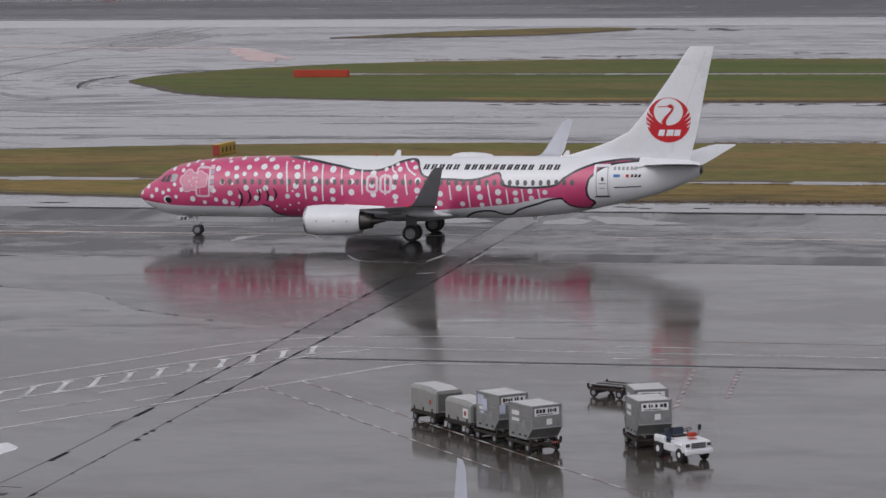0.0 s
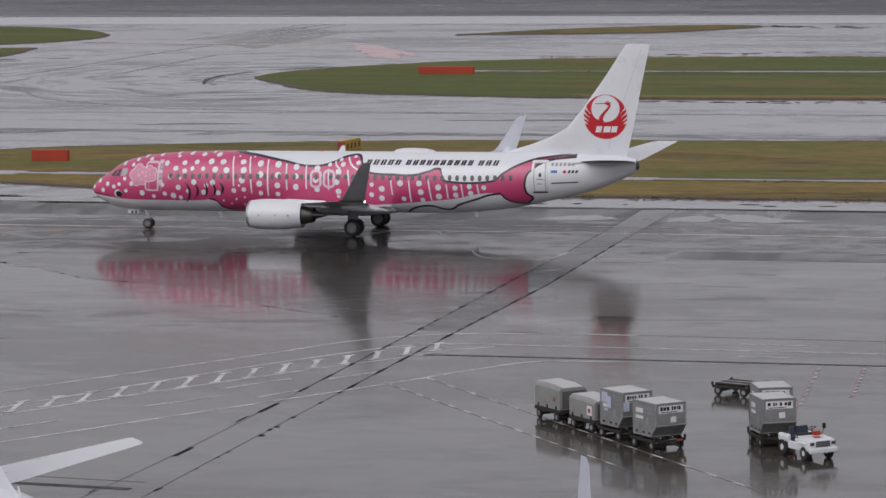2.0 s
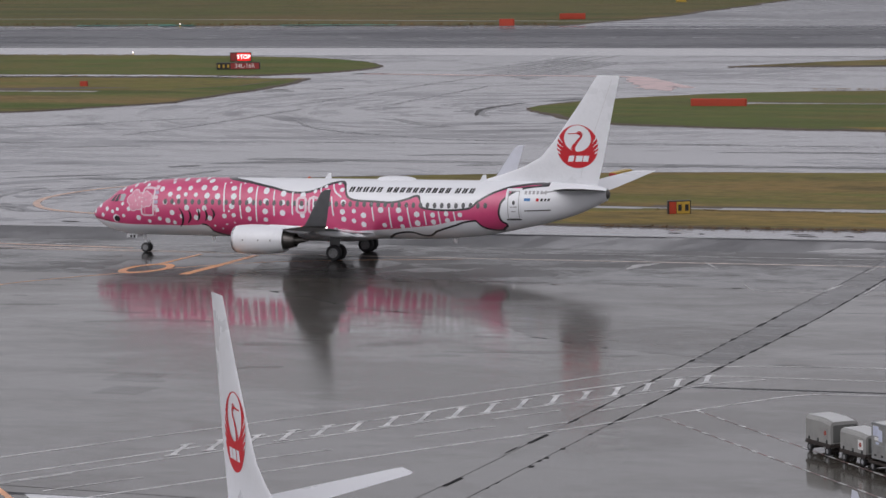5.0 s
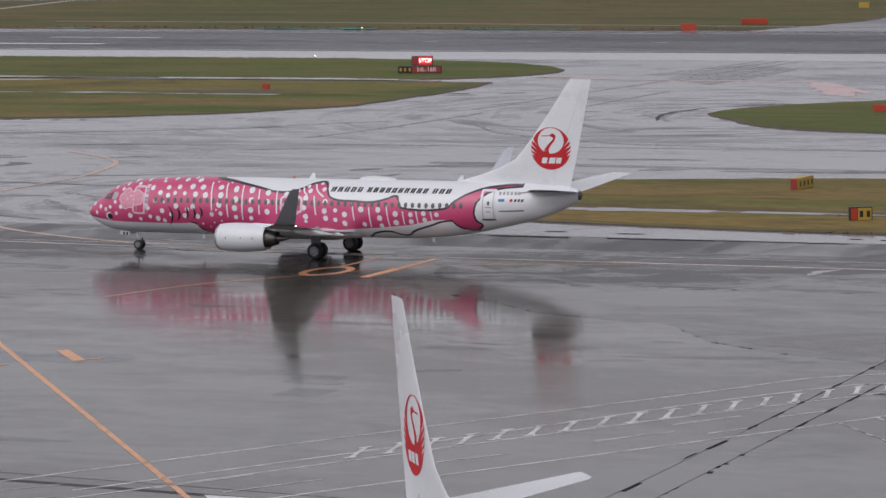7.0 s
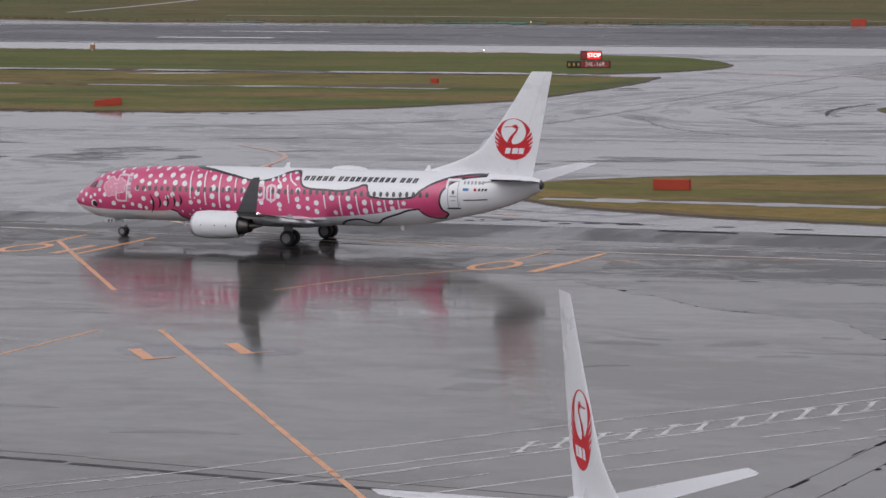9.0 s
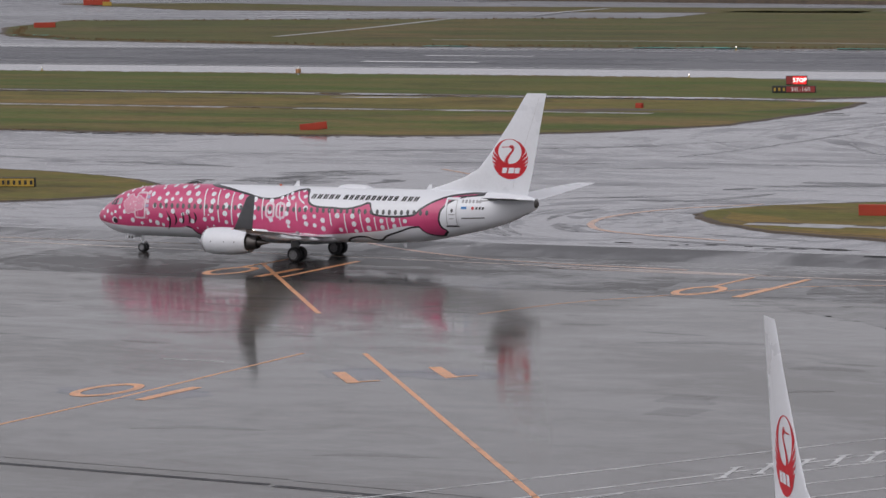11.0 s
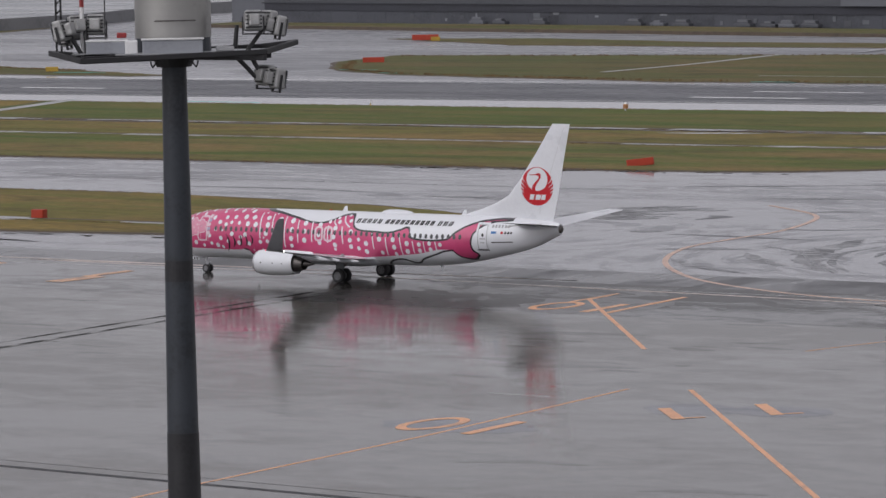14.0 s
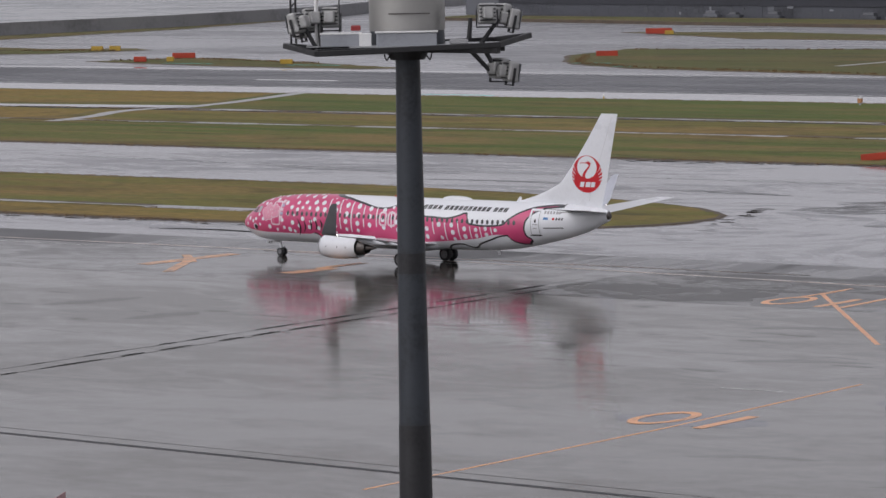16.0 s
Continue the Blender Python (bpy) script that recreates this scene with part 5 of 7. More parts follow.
        foil(bm, [(g(23.15, 16.9, 3.74), g(24.92, 16.9, 3.70), (0, 0.01 * side, 0.09)), (g(23.5, 17.25, 3.86), g(25.0, 17.25, 3.84), (0, -0.05 * side, 0.07)),
                  (g(23.75, 17.42, 4.15), g(25.15, 17.42, 4.15), (0, -0.08 * side, 0.02)), (g(24.95, 17.86, 6.05), g(25.66, 17.86, 6.15), (0, -0.04 * side, 0.005)), (g(25.25, 17.9, 6.26), g(25.72, 17.9, 6.28), (0, -0.02 * side, 0))], 10)
        if fish:
            part("position_light", lathe([(-0.045, 0.01), (-0.02, 0.038), (0.02, 0.038), (0.045, 0.01)], Matrix.Translation(g(25.0, 17.1, 3.74)), 10), TIP_LIGHT, wing, "white lit position light")
            part("position_light", lathe([(-0.04, 0.01), (-0.02, 0.034), (0.02, 0.034), (0.04, 0.01)], Matrix.Translation(g(23.12, 16.9, 3.76)), 10), BEACON_R if side < 0 else BEACON, wing, "red lit wing-tip light" if side < 0 else "dim wing-tip light")
        part("winglet", bm, (WINGLET if side < 0 else WINGLET_L) if fish else WINGLET_L, wing, "grey upswept wing tip, darkened as in shade" if fish and side < 0 else "pale grey upswept wing tip", smooth=True)
        bm = bmesh.new()
        foil(bm, [(g(20.55, 2.2, 1.93), g(21.72, 2.2, 1.82), (0, 0, 0.05)), (g(20.75, 5.6, 2.30), g(21.8, 5.6, 2.22), (0, 0, 0.05))], 6)
        part("flap", bm, WHITE, wing, "pale inboard flap")
        for v, u0 in ((4.4, 19.6), (7.6, 20.2), (10.6, 21.4)):
            z = 2.05 + (v - 3.0) * 0.115
            part("flap_fairing", lathe([(0, 0.02), (0.6, 0.20), (1.5, 0.24), (2.4, 0.14), (2.9, 0.02)], pose(u0 - GEAR_U, side * v, z - 0.18, 0, 4, 0), 12), GREY_W, wing, smooth=True)
        # engine
        eng = new("engine")
        eng.parent = jet
        eng.matrix_basis = pose(0, 0, 0)
        tagged(eng, "white turbofan engine under the wing")
        c = Matrix.Translation((13.0 - GEAR_U, side * 4.83, 1.555))
        part("cowl", lathe([(0.16, 0.92), (0.45, 0.98), (1.2, 1.03), (2.2, 1.02), (3.2, 0.94), (3.75, 0.84), (3.70, 0.74), (3.4, 0.6)], c, 36, 0.97), WHITE, eng, smooth=True)
        part("inlet_lip", lathe([(0.9, 0.74), (0.35, 0.76), (0.05, 0.82), (0.0, 0.87), (0.04, 0.905), (0.17, 0.925)], c, 36, 0.97), BARE, eng, "polished metal inlet lip", smooth=True)
        part("inlet_dark", lathe([(0.80, 0.75), (0.85, 0.05)], c, 24, 0.93), BLACK, eng)
        part("spinner", lathe([(0.35, 0.02), (0.6, 0.16), (0.84, 0.24)], c, 16), EXHAUST, eng)
        part("core_nozzle", lathe([(3.2, 0.66), (3.9, 0.60), (4.5, 0.46), (4.48, 0.40), (4.0, 0.3)], c, 28), EXHAUST, eng, "dark burnt exhaust nozzle", smooth=True)
        part("plug", lathe([(4.1, 0.32), (4.6, 0.26), (5.5, 0.03)], c, 20), EXHAUST, eng, smooth=True)
        bm = bmesh.new()
        add_box(bm, (3.6, 0.34, 0.50), (16.9 - GEAR_U, side * 4.83, 2.30), (0, 2, 0), 0.10, (0.75, 0.7))
        part("pylon", bm, WHITE, eng)
        for u in (13.95, 15.1, 16.0):
            part("cowl_mark", box((0.06, 0.02, 0.10), (u - GEAR_U, side * (4.83 + 1.02), 1.6)), BLACK, eng)
    # fin
    secs = [(5.05, 28.9, 37.5, 0.16), (5.45, 29.6, 37.62, 0.18), (5.85, 31.0, 37.72, 0.20), (6.33, 32.3, 37.84, 0.22), (6.95, 33.5, 38.0, 0.25), (8.17, 34.55, 38.25, 0.23), (10.4, 36.2, 38.72, 0.17), (12.36, 37.52, 39.16, 0.11), (12.48, 37.62, 39.18, 0.06)]
    bm = bmesh.new()
    foil(bm, [((le - GEAR_U, 0, z), (te - GEAR_U, 0, z), (0, th, 0)) for z, le, te, th in secs], 14)
    fin = part("fin", bm, fin_mat or WHITE, jet, "tall dark red fin" if fin_mat else "tall white fin with a red round crest", smooth=True)

    def fin_y(u, w):
        zs = [s[0] for s in secs]
        le, te, th = (float(np.interp(w, zs, [s[i] for s in secs])) for i in (1, 2, 3))
        c = min(0.999, max(0.001, (u - le) / (te - le)))
        return th * 2.6 * (0.2969 * math.sqrt(c) - 0.126 * c - 0.3516 * c * c + 0.2843 * c ** 3 - 0.1036 * c ** 4)

    for side in (-1, 1):
        if not fin_mat:
            crest(fin, side, fin_y)
        bm = bmesh.new()
        for z0, z1 in ((5.6, 12.2),):
            pts = []
            for k in range(13):
                z = z0 + (z1 - z0) * k / 12
                te, le = float(np.interp(z, [s[0] for s in secs], [s[2] for s in secs])), float(np.interp(z, [s[0] for s in secs], [max(s[1], 33.2) for s in secs]))
                pts.append((te - 0.30 * (te - le), z))
            for (a, b), (c, d) in zip(pts, pts[1:]):
                bm.faces.new([bm.verts.new((x - GEAR_U, side * (fin_y(x, z) + 0.008), z)) for x, z in ((a, b), (a + 0.03, b), (c + 0.03, d), (c, d))])
        part("rudder_line", bm, SEAM, fin)
    # tailplane
    for side in (-1, 1):
        g = lambda u, v, z: (u - GEAR_U, side * v, z)
        bm = bmesh.new()
        foil(bm, [(g(34.3, 0.3, 4.78), g(38.25, 0.3, 4.78), (0, 0, 0.18)), (g(35.0, 1.3, 4.88), g(38.45, 1.3, 4.88), (0, 0, 0.16)), (g(37.55, 6.95, 5.48), g(39.25, 6.95, 5.48), (0, 0, 0.07)), (g(37.9, 7.17, 5.5), g(39.2, 7.17, 5.5), (0, 0, 0.03))], 12)
        # the fish jet's near tailplane is darkened all over for its underside shade
        part("tailplane", bm, TAIL_G if fish and side < 0 else WHITE, jet, "horizontal tailplane", smooth=True)
        if fish:
            bm = bmesh.new()
            skin_band(bm, ((33.9, 4.62), (35.3, 4.82), (36.8, 4.84)), 0.10, side, 0.014)
            part("trim_slot", bm, PALE, jet)
    # undercarriage
    wheels = []
    leg = part("nose_leg", tube((3.98 - GEAR_U, 0, 0.34), (3.80 - GEAR_U, 0, 1.6), 0.085), WHITE, jet, "white nose leg")
    part("scissor", tube((4.05 - GEAR_U, 0, 0.42), (4.25 - GEAR_U, 0, 0.85), 0.04), STEEL, leg)
    part("axle", tube((3.98 - GEAR_U, -0.22, 0.345), (3.98 - GEAR_U, 0.22, 0.345), 0.06), STEEL, leg)
    part("taxi_light", lathe([(0, 0.08), (0.12, 0.05)], pose(3.78 - GEAR_U, 0, 0.95), 12), BARE, leg)
    for side in (-1, 1):
        part("nose_door", box((0.8, 0.03, 0.28), (3.05 - GEAR_U, side * 0.42, 1.18), (side * 8, 0, 0), 0.015), GREY_W, jet, "grey nose-leg door")
        if fish:
            for x in (2.98, 3.24):
                part("door_mark", box((0.15, 0.01, 0.18), (x - GEAR_U, side * 0.452, 1.14), (side * 8, 0, 0)), BLACK, jet)
        wheels.append((wheel(jet, 3.98 - GEAR_U, side * 0.21, 0.345, 0.20), 0.345))
        main = part("main_leg", tube((0, side * 2.86, 0.56), (-0.1, side * 2.6, 2.2), 0.13), STEEL, jet, "grey main leg")
        part("brace", tube((0, side * 2.75, 1.15), (0, side * 1.5, 1.75), 0.07), STEEL, main)
        part("axle", tube((0, side * 2.38, 0.56), (0, side * 3.34, 0.56), 0.09), STEEL, main)
        part("leg_door", box((0.75, 0.05, 1.1), (0.0, side * 3.08, 1.55), (side * 6, 0, 0), 0.02), TAIL_G, main, "dark grey main-leg door")
        for dv in (2.46, 3.26):
            wheels.append((wheel(jet, 0, side * dv, 0.56, 0.40), 0.56))
    if not fish:
        return jet, wheels
    # ---- the painted fish: every spot, stripe and block is a part ----
    def mark(name, draw, mat, lb=""):
        b = bmesh.new()
        draw(b)
        return part(name, b, mat, jet, lb)

    for side in (-1, 1):
        def dots(r, *at):
            for u, w in at:
                flat_r = r * (0.62 if w > 4.98 else 0.82 if w > 4.6 else 1.0)
                mark("spot", lambda b: skin_poly(b, disc(u, w, r * rng.uniform(0.97, 1.10), flat_r * rng.uniform(0.95, 1.08)), side, 0.011), WHITE)

        # loose spots over the head and the back
        dots(0.10, (4.18, 4.94), (9.08, 5.26), (6.53, 5.16), (7.02, 3.62))
        dots(0.13, (0.25, 2.86), (2.46, 3.13), (2.90, 3.51), (2.99, 2.70), (3.42, 4.41), (3.64, 4.74), (2.67, 4.48), (4.70, 4.80), (5.32, 5.05), (6.69, 5.0))
        dots(0.14, (5.04, 2.36), (5.86, 2.55), (6.97, 2.29), (7.84, 4.25), (7.55, 2.75), (8.62, 4.23), (2.03, 2.95))
        dots(0.155, (0.74, 3.28), (1.10, 2.67), (1.49, 3.11), (3.42, 3.18), (7.51, 5.17), (8.88, 3.14))
        dots(0.175, (5.95, 4.56), (6.65, 4.24), (5.70, 3.16), (6.87, 2.99), (6.33, 3.71), (7.23, 4.61), (7.31, 4.08), (8.10, 4.66), (8.44, 5.12), (8.67, 2.67))
        dots(0.19, (4.21, 2.58), (6.47, 2.42), (8.0, 3.35), (9.49, 4.19), (9.34, 3.33), (9.68, 2.64), (9.53, 5.12))
        dots(0.21, (9.13, 4.70), (9.98, 4.68), (10.29, 4.15))
        dots(0.075, (9.46, 1.97), (9.99, 2.11), (10.52, 1.89), (10.93, 2.21), (11.55, 2.35), (11.44, 1.84), (11.03, 5.04), (12.11, 5.01), (11.2, 3.15))
        # columns of large spots down the flank
        for u, r, ws in ((11.47, 0.20, (4.69, 4.16, 3.5)), (12.70, 0.21, (4.59, 3.9, 3.29)), (13.95, 0.20, (4.55, 3.87, 3.18)), (15.22, 0.20, (4.39, 3.79, 3.09)), (16.68, 0.19, (4.31, 3.55, 2.94)),
                         (18.16, 0.19, (4.10, 3.44, 2.81)), (19.72, 0.19, (3.87, 3.23, 2.72)), (21.22, 0.19, (3.02, 2.38)), (22.57, 0.20, (3.40,)), (23.88, 0.20, (3.40, 2.82)), (25.15, 0.20, (3.14, 2.53)),
                         (26.30, 0.175, (3.11, 2.63)), (27.31, 0.17, (3.21, 2.76))):
            dots(r, *((u + 0.05 * math.sin(5 * w), w) for w in ws))
        dots(0.16, (10.83, 2.81), (11.54, 2.88), (12.73, 2.65), (13.93, 2.60), (22.71, 2.35), (24.01, 2.29), (28.27, 3.15), (18.47, 4.58), (19.51, 4.69), (20.5, 2.62), (20.55, 3.30))
        dots(0.13, (17.55, 4.57), (18.27, 4.87), (19.19, 5.06), (18.18, 2.47))
        # upright stripes between the columns
        for pts in (((10.62, 5.03), (10.80, 4.0), (10.84, 3.09)), ((11.82, 5.0), (12.02, 3.9), (12.10, 2.64)), ((13.16, 4.85), (13.25, 3.7), (13.25, 2.46)), ((14.50, 4.60), (14.58, 3.7), (14.60, 2.88)),
                    ((15.91, 4.51), (15.96, 3.7), (15.97, 2.96)), ((17.50, 4.28), (17.53, 3.6), (17.53, 2.93)), ((18.84, 4.25), (18.94, 3.6), (19.02, 2.94)), ((17.91, 4.80), (18.02, 4.50), (18.28, 4.32)),
                    ((18.74, 5.03), (19.05, 4.56), (19.58, 4.20)), ((21.84, 3.82), (21.92, 3.2), (21.96, 2.62)), ((23.12, 3.58), (23.17, 2.9), (23.19, 2.15)), ((24.45, 3.71), (24.56, 2.9), (24.63, 2.20)),
                    ((25.70, 3.35), (25.75, 2.9), (25.78, 2.41)), ((26.73, 3.36), (26.79, 2.9), (26.82, 2.48)), ((27.82, 3.36), (27.88, 3.0), (27.92, 2.67))):
            mark("stripe", lambda b: skin_band(b, pts, 0.105 if pts[0][0] < 21 else 0.10, side, 0.012), WHITE)
        # two flowers and a letter-like block behind the cockpit
        for cx, cy, pr, sp in ((3.98, 3.76, 0.32, 0.36), (4.80, 3.85, 0.24, 0.27)):
            bm = bmesh.new()
            for j in range(5):
                a = math.pi / 2 + 0.2 + j * 2 * math.pi / 5
                c = (cx + sp * math.cos(a), cy + sp * 1.1 * math.sin(a))
                skin_band(bm, disc(*c, pr, pr, 9) + disc(*c, pr, pr, 9)[:1], 0.11, side, 0.0120, 2)
                mark("petal", lambda b: skin_poly(b, disc(*c, pr, pr, 12), side, 0.0135 + 0.0003 * j), PETAL, "filled pink flower petal")
            part("flower_outline", bm, PALEST, jet, "pale pink outlined flower")
        for x0, x1, y0, y1 in ((4.50, 5.40, 2.78, 4.62), (16.32, 16.96, 3.12, 4.14), (17.22, 17.90, 3.12, 4.14)):
            def frame_of(b):
                k = 0.16
                loop = [(x0 + k, y0), (x1 - k, y0), (x1, y0 + k), (x1, (y0 + y1) / 2), (x1, y1 - k), (x1 - k, y1), (x0 + k, y1), (x0, y1 - k), (x0, (y0 + y1) / 2), (x0, y0 + k), (x0 + k, y0)]
                skin_band(b, loop, 0.13 if x0 < 10 else 0.17, side, 0.0165, 3)
            mark("emblem_block", frame_of, PALEST, "pale outlined block painted on the pink")
        for x, y, mt in ((5.54, 4.66, PALEST), (5.60, 4.34, LILAC), (5.58, 4.02, PALEST), (5.60, 3.70, LILAC), (5.60, 3.38, PALEST)):
            mark("emblem_square", lambda b: skin_poly(b, [(x - 0.15, y - 0.12), (x + 0.15, y - 0.12), (x + 0.15, y + 0.12), (x - 0.15, y + 0.12)], side, 0.015), mt)
        # eye, gills
        mark("eye_white", lambda b: skin_poly(b, disc(2.34, 2.50, 0.30, 0.27, 18), side, 0.013), WHITE)
        mark("eye", lambda b: skin_poly(b, disc(2.41, 2.47, 0.24, 0.21, 18), side, 0.018), BLACK, "black painted eye")
        for (x, y), (x1, y1), (x2, y2) in (((7.40, 3.34), (7.67, 2.69), (7.30, 1.95)), ((8.10, 3.22), (8.26, 2.76), (7.98, 2.28)), ((8.82, 3.34), (8.92, 2.82), (8.70, 2.40)), ((9.32, 3.30), (9.50, 2.83), (9.30, 2.44)), ((9.86, 3.33), (10.06, 2.94), (9.86, 2.55))):
            mark("gill", lambda b: skin_band(b, ((x, y), ((x + 3 * x1) / 4, (y + y1) / 2), (x1, y1), ((x2 + 3 * x1) / 4, (y2 + y1) / 2), (x2, y2)), lambda f: 0.03 + 0.13 * math.sin(math.pi * f), side, 0.017), BLACK, "curved black gill mark")
        mark("mouth_line", lambda b: skin_band(b, ((0.15, 2.52), (0.8, 2.40), (1.7, 2.28)), 0.07, side, 0.013), MAROON)
        # airline title and small titles as plain slanted blocks
        x = 20.02
        for count, pitch in ((5, 0.505), (10, 0.475), (3, 0.50)):
            for j in range(count):
                wd = pitch * 0.66
                for o in (0.0, wd - 0.14):
                    mark("title_block", lambda b: skin_poly(b, [(x + o, 4.57), (x + o + 0.15, 4.57), (x + o + 0.26, 4.89), (x + o + 0.11, 4.89)], side, 0.014), BLACK)
                x += pitch
            x += 0.24
        for j in range(6):
            mark("registration_block", lambda b: skin_poly(b, [(32.72 + 0.27 * j, 4.54), (32.88 + 0.27 * j, 4.54), (32.88 + 0.27 * j, 4.76), (32.72 + 0.27 * j, 4.76)], side, 0.014), PALE)
        for j in range(3):
            mark("small_title_block", lambda b: skin_poly(b, [(33.82 + 0.24 * j, 4.09), (33.97 + 0.24 * j, 4.09), (34.03 + 0.24 * j, 4.27), (33.88 + 0.24 * j, 4.27)], side, 0.014), BLACK)
        mark("type_title_bar", lambda b: skin_band(b, ((32.75, 3.44), (33.6, 3.46), (34.5, 3.49)), 0.075, side, 0.014), BLACK)
        mark("flag", lambda b: skin_poly(b, [(32.72, 4.10), (33.15, 4.10), (33.15, 4.28), (32.72, 4.28)], side, 0.014), BLUE, "small blue flag")
        mark("small_crest", lambda b: skin_poly(b, disc(33.62, 4.18, 0.11, 0.11, 10), side, 0.014), CREST_RED, "small red roundel")
    return jet, wheels


jet, jet_wheels = airliner(pose(-74.86, 256.61, 0), "white airliner with a pink spotted fish livery, rolling on the taxiway", True)
PH = 129.5
pa = radians(PH)
parked, _ = airliner(pose(-61.58 - (38.0 - GEAR_U) * math.cos(pa), 133.61 - (38.0 - GEAR_U) * math.sin(pa), 0, 0, 0, PH), "parked white airliner with a red crest on its fin", False, (-2.6, 0.4))


ra = radians(120)
airliner(pose(-78.91 - (39.1 - GEAR_U) * math.cos(ra), 85.72 - (39.1 - GEAR_U) * math.sin(ra), 0, 0, 0, 120), "parked white airliner with a plain dark red fin", False, (0.0, 0.0), MAROON)

# ---- signs beside the taxiways ----
LED_RED = lamp_glass("lit_red_panel", (0.75, 0.03, 0.03), 0.8)
LED_WHITE = lamp_glass("lit_white_letters", (1.0, 0.85, 0.85), 2.5)
TEXT_W = paint("white_lettering", (0.78, 0.78, 0.78), 0.4, dirt=0.05)
ORANGE_BOARD = paint("orange_red_board", (0.40, 0.040, 0.014), 0.55, dirt=0.12, scale=0.8)


def lettering(text, size, mat, parent, at, name="lettering"):
    c = bpy.data.curves.new(name, "FONT")
    c.body, c.size, c.align_x, c.align_y, c.extrude = text, size, "CENTER", "CENTER", 0.01
    o = bpy.data.objects.new(name, c)
    scene.collection.objects.link(o)
    me = bpy.data.meshes.new_from_object(o.evaluated_get(bpy.context.evaluated_depsgraph_get()))
    bpy.data.objects.remove(o)
    me.materials.clear()
    me.materials.append(mat)
    ob = new(name, me)
    ob.parent = parent
    ob.matrix_basis = pose(*at, 90, 0, 0)
    return ob


def sign(x, y, turn, panels, h, label, lift=0.25, depth=0.35, category="airfield sign", side=None):
    """A board on short legs. panels: (width, material, mark) from its left; turn: degrees that its face is turned from -y."""
    s = thing("airfield_sign", pose(x, y, 0.0, 0, 0, turn), label, category)
    total = sum(p[0] for p in panels)
    part("cabinet", box((total + 0.12, depth, h + 0.1), (0, 0.02, lift + h / 2), (0, 0, 0), 0.03), side or (BLACK if len(panels) > 1 else panels[0][1]), s)
    px = -total / 2
    for wd, mat, mark in panels:
        f = part("face", box((wd - 0.04, 0.04, h - 0.06), (px + wd / 2, -depth / 2 - 0.01, lift + h / 2), (0, 0, 0), 0.01), mat, s)
        if mark:
            txt, size, tm = mark
            if txt == "#":
                n = max(2, int(wd / 0.55))
                for j in range(n):
                    part("mark", box((0.26, 0.02, h * 0.5), (px + wd * (j + 0.5) / n, -depth / 2 - 0.045, lift + h / 2)), tm, f, "plain bar where the sign is lettered")
            else:
                lettering(txt, size, tm, f, (px + wd / 2, -depth / 2 - 0.04, lift + h / 2))
        px += wd
    for k in range(max(2, int(total / 1.4))):
        n = max(2, int(total / 1.4))
        part("leg", tube((-total / 2 + total * (k + 0.5) / n, 0.02, 0), (-total / 2 + total * (k + 0.5) / n, 0.02, lift + 0.03), 0.06, seg=8), STEEL, s)
    return s


RED_B = "plain orange-red marker board standing on the grass"
sign(-127.4, 400.2, 2, [(5.8, ORANGE_BOARD, None)], 0.72, RED_B, 0.1)
tilted = sign(-231.6, 383.2, 22, [(2.9, ORANGE_BOARD, None)], 0.72, RED_B, 0.1)
tilted.matrix_basis = pose(-231.6, 383.2, 0.02, 0, -6, 22)
sign(-130.0, 302.6, 6, [(3.0, ORANGE_BOARD, None)], 0.85, RED_B, 0.1)
sign(-213.0, 426.0, 0, [(0.8, ORANGE_BOARD, None)], 0.55, RED_B, 0.1)
sign(-248.3, 300.0, 10, [(1.2, ORANGE_BOARD, None)], 0.75, "orange-red box standing on the grass", 0.1, 0.8)
sign(-509.6, 577.5, 25, [(2.3, ORANGE_BOARD, None)], 0.9, RED_B, 0.2)
sign(-513.0, 594.0, 25, [(4.4, ORANGE_BOARD, None)], 0.9, RED_B, 0.2)
sign(-433.2, 621.5, 25, [(3.9, ORANGE_BOARD, None)], 0.9, RED_B, 0.1)
sign(-491.0, 724.0, 25, [(5.6, ORANGE_BOARD, None)], 1.1, RED_B, 0.2)
sign(-487.0, 722.0, 25, [(1.8, SIGN_YEL, None)], 0.8, "small yellow board on far grass", 0.1)
sign(-210.5, 559.6, 10, [(2.1, ORANGE_BOARD, None)], 0.95, RED_B, 0.15)
sign(-207.2, 579.0, 10, [(3.8, ORANGE_BOARD, None)], 0.8, RED_B, 0.15)
sign(-208.0, 634.0, 10, [(1.6, SIGN_YEL, None)], 0.8, "small yellow board on far grass", 0.1)
sign(-506.0, 582.0, 25, [(1.3, SIGN_YEL, None)], 0.8, "small yellow board on far grass", 0.1)
sign(-560.0, 621.5, 25, [(2.4, SIGN_YEL, None)], 0.9, "small yellow board among rough grass", 0.1)
sign(-556.5, 623.0, 25, [(2.2, SIGN_YEL, None)], 0.9, "small yellow board among rough grass", 0.1)
sign(-474.0, 577.5, 25, [(2.2, SIGN_YEL, None)], 0.8, "small yellow board on far grass", 0.1)
sign(-213.8, 472.2, 14, [(0.85, SIGN_RED, None), (1.75, LED_RED, ("STOP", 0.72, LED_WHITE))], 1.05, "red lit stop sign on the grass")
sign(-207.5, 457.5, 14, [(1.7, BLACK, ("#", 0.5, SIGN_YEL)), (3.6, SIGN_RED, ("34L-16R", 0.74, TEXT_W))], 0.78, "black and red runway holding sign with white letters", 0.15)
